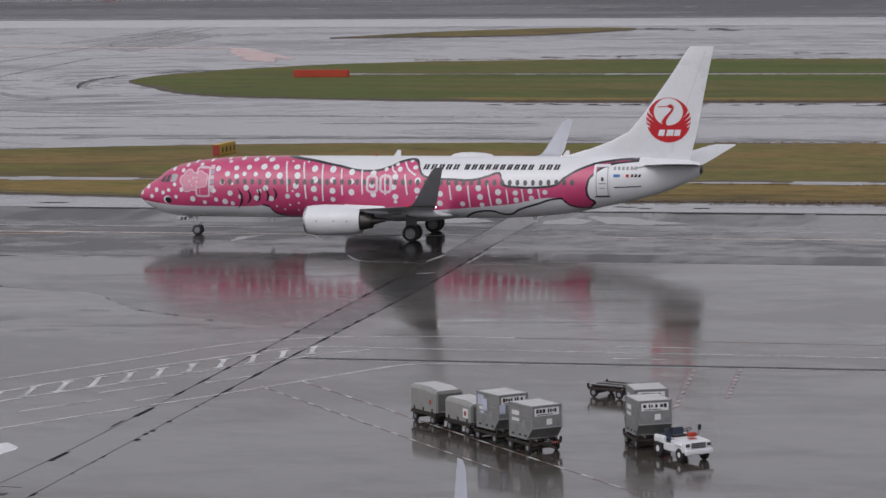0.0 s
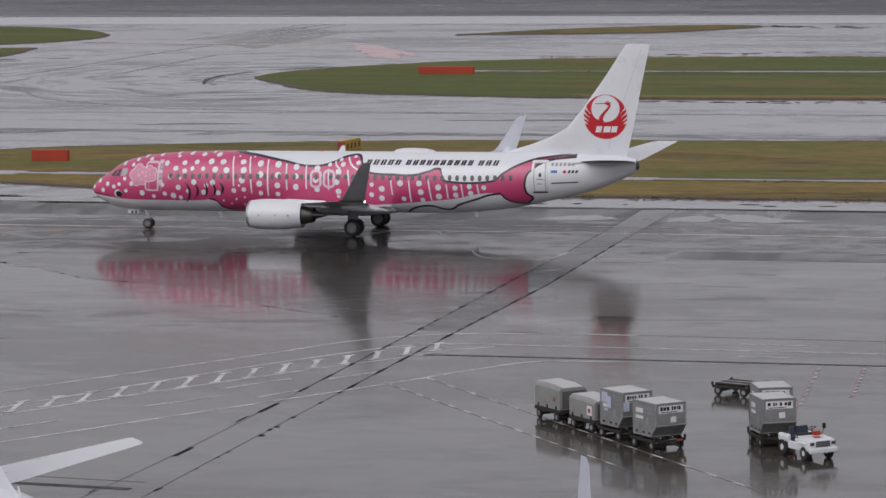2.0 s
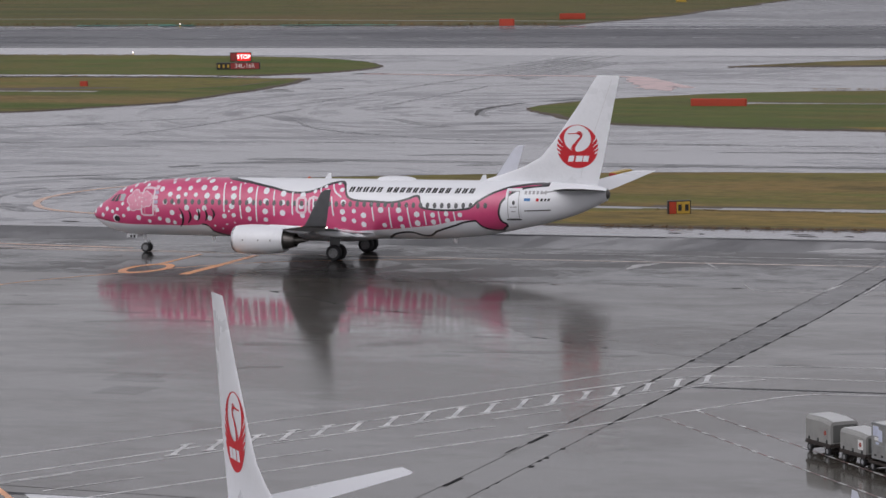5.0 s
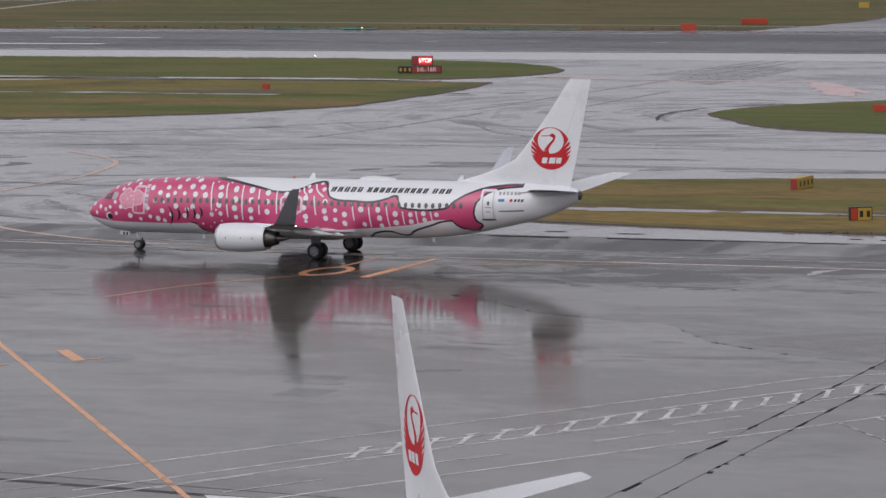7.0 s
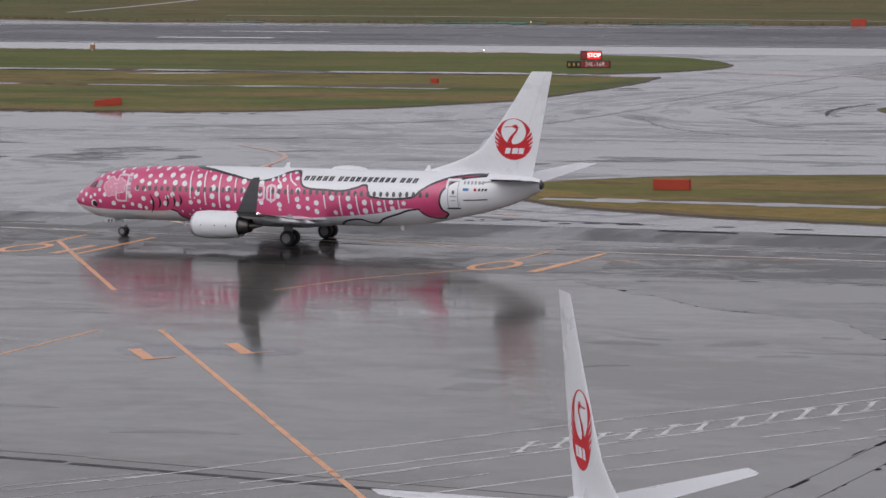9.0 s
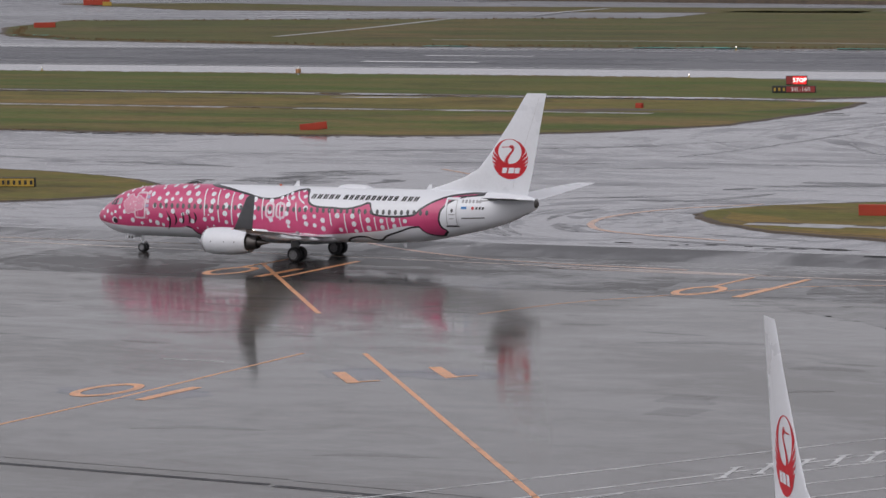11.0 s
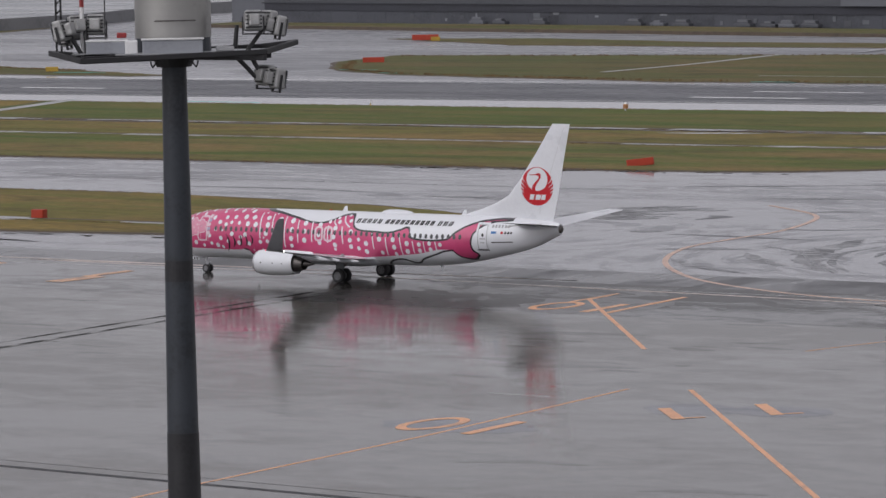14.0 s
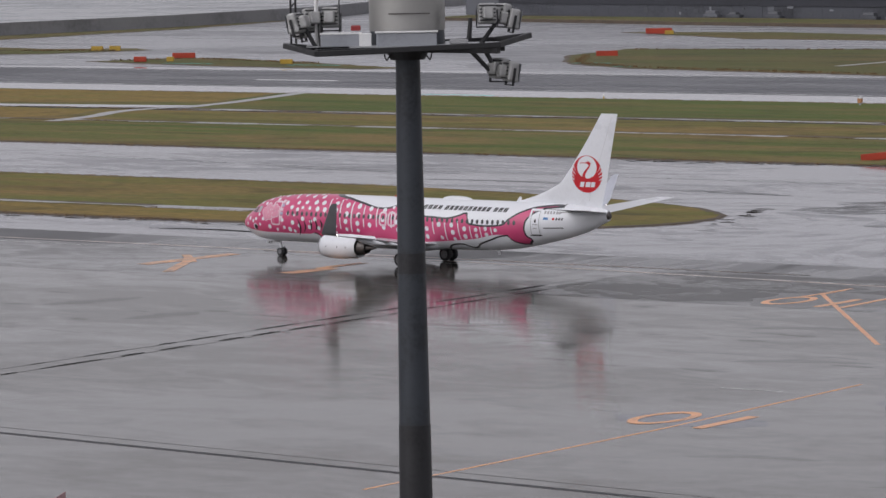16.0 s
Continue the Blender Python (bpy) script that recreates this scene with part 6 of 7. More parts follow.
long_sign = sign(-108.2, 313.4, 86, [(1.6, SIGN_YEL, ("#", 0.5, BLACK)), (1.6, SIGN_YEL, ("#", 0.5, BLACK))], 0.86, "yellow taxiway sign with a red-brown end", 0.15, 0.62, side=SIGN_YEL)
part("end_panel", box((0.05, 0.58, 0.84), (-1.70, 0.02, 0.58), (0, 0, 0), 0.01), SIGN_RED, long_sign, "red-brown end panel")
sign(-95.1, 288.6, 30, [(0.55, ORANGE_BOARD, None), (1.05, SIGN_YEL, ("#", 0.5, BLACK))], 0.95, "small yellow sign with black bars on the grass", 0.12, 0.5)
sign(-218.2, 307.0, 14, [(0.9, BLACK, ("#", 0.5, SIGN_YEL)), (0.9, SIGN_YEL, ("#", 0.5, BLACK)), (2.8, SIGN_YEL, ("#", 0.5, BLACK))], 0.78, "long yellow taxiway sign with black bars", 0.15)


LIGHT_OR = paint("orange_lamp_paint", (0.42, 0.20, 0.09), 0.45, dirt=0.1)


def edge_light(x, y, h=0.5, lit=False):
    e = thing("edge_light", pose(x, y, 0.1), "small white-topped airfield light post", "airfield light", "edge lights")
    part("stem", tube((0, 0, -0.1), (0, 0, h), 0.09, 0.07, 8), SIGN_YEL, e)
    part("lens", lathe([(0, 0.07), (0.10, 0.08), (0.16, 0.03)] if lit else [(0, 0.13), (0.16, 0.14), (0.26, 0.05)], pose(0, 0, h, 0, -90, 0), 10), LED_WHITE if lit else TEXT_W, e)
    return e


post = thing("marker_light", pose(-294.6, 483.6, 0.1), "orange marker light with a white dome on the grass", "airfield light")
part("stem", tube((0, 0, -0.1), (0, 0, 0.30), 0.16, 0.12, 10), STEEL, post)
part("body", box((0.62, 0.5, 0.62), (0, 0, 0.58), (0, 0, 0), 0.06), LIGHT_OR, post, "orange lamp body")
part("dome", lathe([(0, 0.22), (0.14, 0.21), (0.26, 0.12), (0.30, 0.02)], pose(0, 0, 0.89, 0, -90, 0), 14), TEXT_W, post, "white dome", True)
edge_light(-236.0, 486.8, 0.3, True)
edge_light(-263.5, 560.0, 0.3, True)
edge_light(-340.0, 486.8, 0.4)
TEAL = paint("turquoise_mesh", (0.10, 0.52, 0.46), 0.7, dirt=0.25, scale=1.2)
for x0, x1, y in ((-282, -275, 562.3), (-268, -262, 562.2), (-248, -229, 562.4), (-420, -412, 592), (-404, -399, 581.5), (-500, -488, 573.0), (-470, -458, 573), (-320, -312, 563.4), (-377, -362, 489.6), (-275, -266, 563.2)):
    line("turf_net", [(x0, y), ((x0 + x1) / 2, y + 0.4), (x1, y)], 1.0, TEAL, "turquoise netting pinned on far grass", "netting", z=0.16)


# ---- baggage carts, containers and tractor ----
ALU = paint("dull_aluminium", (0.33, 0.332, 0.326), 0.42, 0.45, dirt=0.16, scale=1.2, bump=0.05)
# ALU_TOP lightens the container tops, sky light put into the colour
ALU_TOP = paint("pale_container_roof", (0.58, 0.59, 0.58), 0.40, 0.1, dirt=0.16, scale=1.0)
TARP = paint("grey_silver_tarpaulin", (0.31, 0.31, 0.30), 0.5, 0.1, dirt=0.14, scale=1.5, bump=0.1)
# TARP again, lightened on the hood tops by painted sky light
TARP_TOP = paint("sky_paled_tarpaulin_roof", (0.55, 0.56, 0.56), 0.35, 0.1, dirt=0.1, scale=1.5)
SHEET = paint("pale_blue_paper", (0.58, 0.62, 0.76), 0.5, dirt=0.10, scale=2.0)
FLAP = paint("dark_grey_canvas", (0.11, 0.112, 0.108), 0.6, dirt=0.2, scale=1.5, bump=0.1)
CHASSIS = paint("rusty_dark_chassis", (0.045, 0.036, 0.032), 0.55, 0.3, dirt=0.3, scale=2.0)
FOAM = paint("dull_red_reflector", (0.35, 0.07, 0.05), 0.5, dirt=0.2)
SEAT = paint("navy_vinyl", (0.03, 0.045, 0.075), 0.5, dirt=0.1)


def small_wheels(parent, xs, ys, r=0.22, w=0.13):
    for x in xs:
        for y in ys:
            wh = part("wheel", lathe([(-w / 2, r * 0.5), (-w / 2, r * 0.92), (-w * 0.3, r), (w * 0.3, r), (w / 2, r * 0.92), (w / 2, r * 0.5)], pose(x, y, r, 0, 0, 90), 18), RUBBER, parent, smooth=True)
            part("hub", lathe([(-w * 0.55, 0.03), (-w * 0.5, r * 0.5), (w * 0.5, r * 0.5), (w * 0.55, 0.03)], pose(x, y, r, 0, 0, 90), 12), STEEL, wh)


def chassis(parent, L, W, z=0.42):
    for y in (-W / 2, W / 2):
        part("side_rail", box((L, 0.09, 0.12), (0, y, z), bevel=0.01), CHASSIS, parent, "dark rusty frame rail")
    for x in (-L / 2, -L / 6, L / 6, L / 2):
        part("cross_rail", box((0.09, W - 0.1, 0.10), (x, 0, z), bevel=0.01), CHASSIS, parent)
    for x in (-L * 0.36, L * 0.36):
        bm = bmesh.new()
        add_box(bm, (0.14, W * 0.9, 0.14), (x, 0, 0.22))
        add_box(bm, (0.30, 0.24, 0.22), (x, 0, 0.33))
        part("axle_beam", bm, CHASSIS, parent)
    small_wheels(parent, (-L * 0.36, L * 0.36), (-W * 0.46, W * 0.46))
    bm = bmesh.new()
    add_tube(bm, (L / 2, 0.18, z - 0.08), (L / 2 + 0.75, 0, 0.30), 0.035, seg=8)
    add_tube(bm, (L / 2, -0.18, z - 0.08), (L / 2 + 0.75, 0, 0.30), 0.035, seg=8)
    add_box(bm, (0.16, 0.16, 0.06), (L / 2 + 0.78, 0, 0.30), bevel=0.02)
    part("tow_bar", bm, CHASSIS, parent)
    part("coupling", box((0.22, 0.2, 0.14), (-L / 2 - 0.1, 0, 0.36), bevel=0.03), CHASSIS, parent)
    part("reflector", box((0.03, 0.3, 0.08), (L / 2 + 0.06, W * 0.3, z), bevel=0.01), FOAM, parent, "dull red reflector")


def dolly(m, label, deck=True, group=""):
    d = thing("container_dolly", m, label, "dolly", group)
    L, W = 2.1, 1.56
    chassis(d, L, W)
    if deck:
        for k in range(7):
            y = -W / 2 + 0.16 + k * (W - 0.32) / 6
            part("roller", tube((-L / 2 + 0.08, y, 0.555), (L / 2 - 0.08, y, 0.555), 0.05, seg=8), STEEL if k % 3 == 1 else CHASSIS, d)
    for x in (-L / 2, L / 2):
        for y in (-W / 2, W / 2):
            part("corner_stop", box((0.10, 0.10, 0.20), (x, y, 0.56), (0, 0, 0), 0.02), CHASSIS, d)
    return d


def container(m, label, tall=1.62, marks=((0.62, 0.28),), group="air cargo containers", papers=False):
    """Box with one lower corner cut away, as an aircraft hold needs; the overhang points along +x."""
    c = thing("cargo_container", m, label, "container", group)
    z0, D = 0.56, 1.52
    prof = [(-0.80, 0), (0.74, 0), (1.18, 0.50), (1.18, tall), (-0.80, tall)]
    bm = bmesh.new()
    a = [bm.verts.new((x, -D / 2, z0 + z)) for x, z in prof]
    b = [bm.verts.new((x, D / 2, z0 + z)) for x, z in prof]
    bm.faces.new(a)
    bm.faces.new(b[::-1])
    for i in range(5):
        bm.faces.new((a[i], b[i], b[(i + 1) % 5], a[(i + 1) % 5]))
    bmesh.ops.recalc_face_normals(bm, faces=bm.faces)
    bmesh.ops.bevel(bm, geom=list(bm.edges), offset=0.015, segments=1, affect="EDGES")
    part("shell", bm, ALU, c)
    bm = bmesh.new()
    add_box(bm, (1.90, D - 0.06, 0.02), (0.19, 0, z0 + tall + 0.012), bevel=0.006)
    part("roof_sheet", bm, ALU_TOP, c, "roof sheet painted pale as under the sky")
    # edge rails
    for y in (-D / 2, D / 2):
        bm = bmesh.new()
        for (x0, h0), (x1, h1) in zip(prof, prof[1:] + prof[:1]):
            add_tube(bm, (x0, y, z0 + h0), (x1, y, z0 + h1), 0.035, seg=6)
        part("edge_rail", bm, STEEL, c)
    for x, z in ((1.18, 0.50), (1.18, tall), (-0.80, tall), (0.74, 0.0)):
        part("cross_rail", tube((x, -D / 2, z0 + z), (x, D / 2, z0 + z), 0.035, seg=6), STEEL, c)
    # plates and lettering strips on the front and on the side
    part("plate", box((0.012, 1.25, 0.34), (1.192, 0, z0 + tall - 0.26)), TEXT_W, c, "white lettered plate")
    bm = bmesh.new()
    rng = random.Random(int(abs(m.translation.x) * 10))
    y = -0.54
    while y < 0.46:
        wd = rng.uniform(0.05, 0.15)
        add_box(bm, (0.008, wd, rng.uniform(0.11, 0.18)), (1.203, y + wd / 2, z0 + tall - 0.22))
        y += wd + (0.035 if rng.random() < 0.75 else 0.12)
    add_box(bm, (0.008, 0.8, 0.03), (1.203, -0.1, z0 + tall - 0.38))
    part("plate_mark", bm, BLACK, c, "black bars of a code")
    for yy, wd in marks:
        part("sticker", box((0.012, wd, 0.26), (1.192, yy - 0.5, z0 + tall - 0.72)), TEXT_W, c, "white paper sticker")
    for x, z, wd, h in ((-0.25, tall - 0.40, 0.62, 0.20), (-0.25, tall - 0.70, 0.62, 0.14), (0.45, 0.62, 0.16, 0.36)):
        part("sticker", box((wd, 0.012, h), (x, -D / 2 - 0.008, z0 + z)), TEXT_W if wd > 0.3 else PALE, c, "white lettered strip")
    if papers:
        for x, z, wd, h in ((-0.42, tall - 0.34, 0.50, 0.46), (-0.02, tall - 0.52, 0.34, 0.52), (-0.30, tall - 0.88, 0.30, 0.10)):
            part("paper_sheet", box((wd, 0.012, h), (x, -D / 2 - 0.018, z0 + z)), SHEET, c, "pale bluish paper sheet")
        part("paper_sheet", box((0.012, 0.30, 0.42), (1.206, -0.58, z0 + tall - 0.62)), SHEET, c, "pale bluish paper sheet")
    for z in (0.62, 1.02):
        part("panel_seam", box((1.7, 0.012, 0.03), (0.1, -D / 2 - 0.004, z0 + z)), STEEL, c)
    for x in (-0.5, 0.1, 0.6):
        part("latch", box((0.16, 0.03, 0.09), (x, -D / 2 - 0.012, z0 + 0.14), bevel=0.01), BLACK, c)
    return c


def covered_cart(m, label, low=False):
    """Baggage cart under a rounded tarpaulin hood, open at the front end."""
    c = thing("baggage_cart", m, label, "baggage cart", "train of baggage carts")
    L, W = 2.35, 1.45
    H = 0.94 if low else 1.12
    chassis(c, L, W, 0.46)
    part("deck", box((L, W, 0.06), (0, 0, 0.55), bevel=0.01), CHASSIS, c)
    bm = bmesh.new()
    prof = [(-W / 2, 0.0), (-W / 2, H - 0.17), (-W / 2 + 0.06, H - 0.05), (-W / 2 + 0.17, H), (W / 2 - 0.17, H), (W / 2 - 0.06, H - 0.05), (W / 2, H - 0.17), (W / 2, 0.0)]
    rings = []
    for x in (-L / 2, -L / 6, L / 6, L / 2):
        sag = 0.0 if abs(x) > L / 4 else -0.008
        slope = 0.10 if x > L / 3 else 0.0  # the hood drops a little at its open end
        rings.append([bm.verts.new((x, y, 0.58 + z * (1 - slope) + (sag if z > 0.5 else 0))) for y, z in prof])
    for p, q in zip(rings, rings[1:]):
        for k in range(len(prof) - 1):
            bm.faces.new((p[k], p[k + 1], q[k + 1], q[k]))
    bm.faces.new(rings[0])
    bm.faces.new(rings[-1])
    bmesh.ops.recalc_face_normals(bm, faces=bm.faces)
    part("hood", bm, TARP, c, "grey tarpaulin hood")
    part("hood_roof", box((L * 0.66, W - 0.36, 0.02), (-L * 0.165, 0, 0.58 + H + 0.006), bevel=0.005), TARP_TOP, c, "hood roof painted pale as under the sky")
    part("hood_slope", box((L * 0.33, W - 0.36, 0.02), (L * 0.332, 0, 0.58 + H * 0.95 + 0.010), (0, math.degrees(math.atan(H * 0.10 / (L / 3))), 0), 0.005), TARP_TOP, c, "sloping hood end painted pale as under the sky")
    part("end_flap", box((0.03, W * 0.86, H * 0.72), (L / 2 + 0.025, 0.03, 0.58 + H * 0.42), bevel=0.01), FLAP, c, "dark grey end flap")
    for x in (-L * 0.36, 0, L * 0.36):
        part("strap", box((0.10, 0.04, 0.16), (x, -W / 2 - 0.02, 0.66), bevel=0.01), BLACK, c)
    part("badge_plate", box((0.46, 0.012, 0.44), (L * 0.30, -W / 2 - 0.012, 0.58 + H * 0.42)), TARP if not low else TEXT_W, c)
    part("badge", lathe([(0, 0.02), (0.0, 0.11), (0.012, 0.11)], pose(L * 0.30, -W / 2 - 0.022, 0.58 + H * 0.42, 0, 0, -90), 16), FOAM, c, "red round badge")
    part("tool_box", box((0.55, 0.30, 0.20), (0.15, -0.25, 0.30), bevel=0.02), ALU_TOP, c, "pale metal box under the deck")
    return c


CA = -45
covered_cart(pose(-52.15, 180.35, 0.006, 0, 0, CA), "baggage cart under a grey tarpaulin hood, coupled in a train")
covered_cart(pose(-49.75, 177.75, 0.006, 0, 0, CA), "low baggage cart under a grey hood with a white badge plate", True)
for x, y in ((-47.8, 175.55), (-45.65, 173.2)):
    dolly(pose(x, y, 0.006, 0, 0, CA), "dark rusty container dolly coupled in the train", True, "dollies in the train")
    container(pose(x, y, 0.066, 0, 0, CA), "grey aluminium air cargo container with paper sheets, riding on a dolly" if x < -47 else "grey aluminium air cargo container riding on a dolly", 1.58 if x < -47 else 1.48, papers=x < -47)
for x, y, a in ((-40.88, 175.0, -60), (-41.68, 178.3, -66)):
    dolly(pose(x, y, 0.006, 0, 0, a), "dark container dolly behind the tractor", True, "dollies behind the tractor")
    container(pose(x, y, 0.066, 0, 0, a), "grey aluminium air cargo container with a white code plate", 1.55)
dolly(pose(-45.75, 189.2, 0.006, 0, 0, -22), "empty dark container dolly standing alone", True)


def tractor(m):
    t = thing("baggage_tractor", m, "white open baggage tractor with a dark seat", "tractor")
    W = 1.38
    bm = bmesh.new()
    add_box(bm, (1.30, W, 0.50), (0.72, 0, 0.66), (0, 0, 0), 0.07, (0.96, 0.95))
    part("bonnet", bm, WHITE, t, "white bonnet with a faint red badge")
    part("bonnet_top", box((1.15, W - 0.12, 0.05), (0.68, 0, 0.93), (0, 4, 0), 0.02), WHITE, t)
    part("bumper", box((0.16, W + 0.04, 0.22), (1.40, 0, 0.46), (0, 0, 0), 0.05), WHITE, t)
    grille = part("grille", box((0.03, 0.72, 0.26), (1.375, 0, 0.74), (0, 0, 0), 0.01), PALE, t, "grey slatted grille")
    for k in range(3):
        part("slat", box((0.03, 0.68, 0.04), (1.39, 0, 0.66 + 0.08 * k)), BLACK, grille)
    for y in (-0.54, 0.54):
        part("headlight", box((0.05, 0.20, 0.14), (1.37, y, 0.76), (0, 0, 0), 0.02), PANE, t, "dark headlight")
    for y in (-1, 1):
        part("side_skirt", box((0.95, 0.10, 0.34), (0.05, y * (W / 2 - 0.04), 0.56), (0, 0, 0), 0.04), WHITE, t)
        part("rear_mudguard", box((0.85, 0.22, 0.36), (-0.85, y * (W / 2 - 0.10), 0.80), (0, 0, 0), 0.10), WHITE, t)
        part("front_mudguard", box((0.62, 0.14, 0.12), (0.78, y * (W / 2 - 0.03), 0.74), (0, 0, 0), 0.05), WHITE, t)
        part("mirror_arm", tube((0.28, y * 0.6, 0.9), (0.30, y * 0.72, 1.28), 0.018, seg=6), BLACK, t)
        part("mirror", box((0.05, 0.16, 0.24), (0.30, y * 0.72, 1.34), (0, 0, 0), 0.02), BLACK, t)
    part("floor_pan", box((2.5, W - 0.2, 0.10), (-0.1, 0, 0.42), (0, 0, 0), 0.02), BLACK, t)
    part("rear_deck", box((0.6, W - 0.3, 0.28), (-1.05, 0, 0.72), (0, 0, 0), 0.05), WHITE, t)
    part("seat", box((0.42, 0.95, 0.18), (-0.42, 0, 0.82), (0, 0, 0), 0.05), SEAT, t, "navy bench seat")
    part("seat_back", box((0.12, 0.95, 0.42), (-0.66, 0, 1.06), (0, -10, 0), 0.05), SEAT, t, "navy seat back")
    part("dash", box((0.22, W - 0.2, 0.20), (0.12, 0, 0.98), (0, 0, 0), 0.04), BLACK, t)
    part("steering_column", tube((0.10, 0.30, 0.95), (-0.06, 0.30, 1.22), 0.03, seg=8), BLACK, t)
    bm = bmesh.new()
    m2 = pose(-0.06, 0.30, 1.23, 0, -28, 0)
    for k in range(16):
        a0, a1 = 2 * math.pi * k / 16, 2 * math.pi * (k + 1) / 16
        add_tube(bm, m2 @ Vector((0.2 * math.cos(a0), 0.2 * math.sin(a0), 0)), m2 @ Vector((0.2 * math.cos(a1), 0.2 * math.sin(a1), 0)), 0.02, seg=5)
    part("steering_wheel", bm, BLACK, t)
    part("red_case", box((0.24, 0.36, 0.18), (0.34, 0.30, 1.06), (0, 0, 0), 0.03), ORANGE_BOARD, t, "small red case on the dash")
    part("badge", box((0.30, 0.34, 0.012), (0.80, 0.05, 0.962), (0, 4, 0), 0.004), FOAM, t, "faint red badge")
    part("hitch", box((0.24, 0.18, 0.16), (-1.45, 0, 0.42), (0, 0, 0), 0.03), BLACK, t)
    for x, r in ((0.86, 0.31), (-0.92, 0.37)):
        for y in (-1, 1):
            wh = part("wheel", lathe([(-0.10, r * 0.6), (-0.10, r * 0.9), (-0.07, r), (0.07, r), (0.10, r * 0.9), (0.10, r * 0.6)], pose(x, y * (W / 2 - 0.10), r, 0, 0, 90), 22), RUBBER, t, smooth=True)
            part("rim", lathe([(-0.105, 0.03), (-0.11, r * 0.35), (-0.08, r * 0.45), (-0.10, r * 0.62), (0.10, r * 0.62), (0.08, r * 0.45), (0.11, r * 0.35), (0.105, 0.03)], pose(x, y * (W / 2 - 0.10), r, 0, 0, 90), 16), TEXT_W, wh, "white wheel rim")
    return t


tractor(pose(-38.62, 171.9, 0.006, 0, 0, -46))

# ---- the floodlight mast ----
MAST = paint("dark_blue_grey_mast_paint", (0.040, 0.046, 0.056), 0.45, 0.1, dirt=0.35, scale=0.7)
MAST_LOW = paint("darker_mast_paint", (0.028, 0.028, 0.031), 0.5, 0.1, dirt=0.3, scale=0.7)
DRUM = paint("brushed_drum_steel", (0.36, 0.355, 0.34), 0.35, 0.6, dirt=0.12, scale=0.6)
GREYBOX = paint("grey_enamel_box", (0.33, 0.345, 0.375), 0.42, 0.1, dirt=0.12, scale=1.0)
LAMPBODY = paint("weathered_lamp_casing", (0.42, 0.42, 0.415), 0.45, 0.3, dirt=0.2, scale=3.0)
GLASS_D = paint("dull_lamp_glass", (0.16, 0.17, 0.18), 0.1, dirt=0.1, coat=0.5)


def floodlight(parent, at, rot, s=1.0):
    m = pose(*at, *rot)
    lamp = new("floodlight")
    lamp.parent = parent
    lamp.matrix_basis = m
    part("casing", box((0.46 * s, 0.30 * s, 0.50 * s), (0, 0, 0), (0, 0, 0), 0.05 * s, (0.9, 0.8)), LAMPBODY, lamp)
    part("glass", box((0.42 * s, 0.02, 0.44 * s), (0, 0.155 * s, 0)), GLASS_D, lamp)
    part("ballast", box((0.26 * s, 0.20 * s, 0.30 * s), (0, -0.24 * s, -0.02), (0, 0, 0), 0.04 * s), LAMPBODY, lamp)
    bm = bmesh.new()
    for x in (-0.26 * s, 0.26 * s):
        add_box(bm, (0.03, 0.06, 0.42 * s), (x, 0, -0.12 * s))
    add_box(bm, (0.55 * s, 0.06, 0.03), (0, 0, -0.33 * s))
    part("bracket", bm, BLACK, lamp, "dark fork bracket")
    bm = bmesh.new()
    for k in range(5):
        add_box(bm, (0.40 * s, 0.02, 0.03 * s), (0, -0.165 * s, (-0.18 + 0.09 * k) * s))
    part("cooling_fin", bm, BLACK, lamp)
    return lamp


mast = thing("floodlight_mast", pose(-61.12, 79.15, 0, 0, 0, 37.7), "dark steel floodlight mast with a lamp platform", "light mast")
part("shaft", tube((0, 0, 16.3), (0, 0, 25.5), 0.385, 0.300, 28), MAST, mast, "dark blue-grey tapered shaft", True)
part("lower_shaft", tube((0, 0, 0), (0, 0, 16.3), 0.53, 0.395, 28), MAST_LOW, mast, "darker lower shaft", True)
part("joint_ring", tube((0, 0, 20.05), (0, 0, 20.55), 0.352, 0.346, 28), MAST_LOW, mast)
part("base_plate", tube((0, 0, 0), (0, 0, 0.12), 0.95, 0.95, 24), CONCRETE, mast)
part("collar", tube((0, 0, 25.30), (0, 0, 25.56), 0.42, 0.55, 24), BLACK, mast)
# platform: dark channel beams, six-sided
plat = new("platform")
plat.parent = mast
tagged(plat, "dark steel lamp platform")
R6 = [((2.98, 2.2, -2.2, -2.98, -2.2, 2.2)[k], 1.9 * math.sin(math.pi * k / 3), (25.84, 25.70, 25.56, 25.69, 25.54, 25.68)[k]) for k in range(6)]
for k in range(6):
    a, b = Vector(R6[k]), Vector(R6[(k + 1) % 6])
    d = b - a
    part("rim_beam", box((d.length + 0.1, 0.12, 0.13), ((a + b) / 2)[:], (0, -math.degrees(math.asin(d.z / d.length)), math.degrees(math.atan2(d.y, d.x))), 0.015), BLACK, plat)
for k in range(3):
    a, b = Vector(R6[k]), Vector(R6[k + 3])
    d = b - a
    part("cross_beam", box((d.length * (0.8 if k == 0 else 1.0), 0.14, 0.18), (0, 0, 25.56), (0, 0, math.degrees(math.atan2(d.y, d.x))), 0.015), BLACK, plat)
for k in range(14):
    part("tread", box((0.34, 3.0 if abs(k - 6.5) < 4 else 1.2, 0.03), (-2.3 + 0.355 * k, 0, 25.67)), STEEL, plat)
bm = bmesh.new()
add_tube(bm, (0, 0, 26.02), (0, 0, 28.3), 0.93, 0.93, 40)
part("drum", bm, DRUM, mast, "brushed steel winch drum", True)
part("drum_base", tube((0, 0, 25.62), (0, 0, 26.02), 0.93, 0.91, 36), MAST, mast)
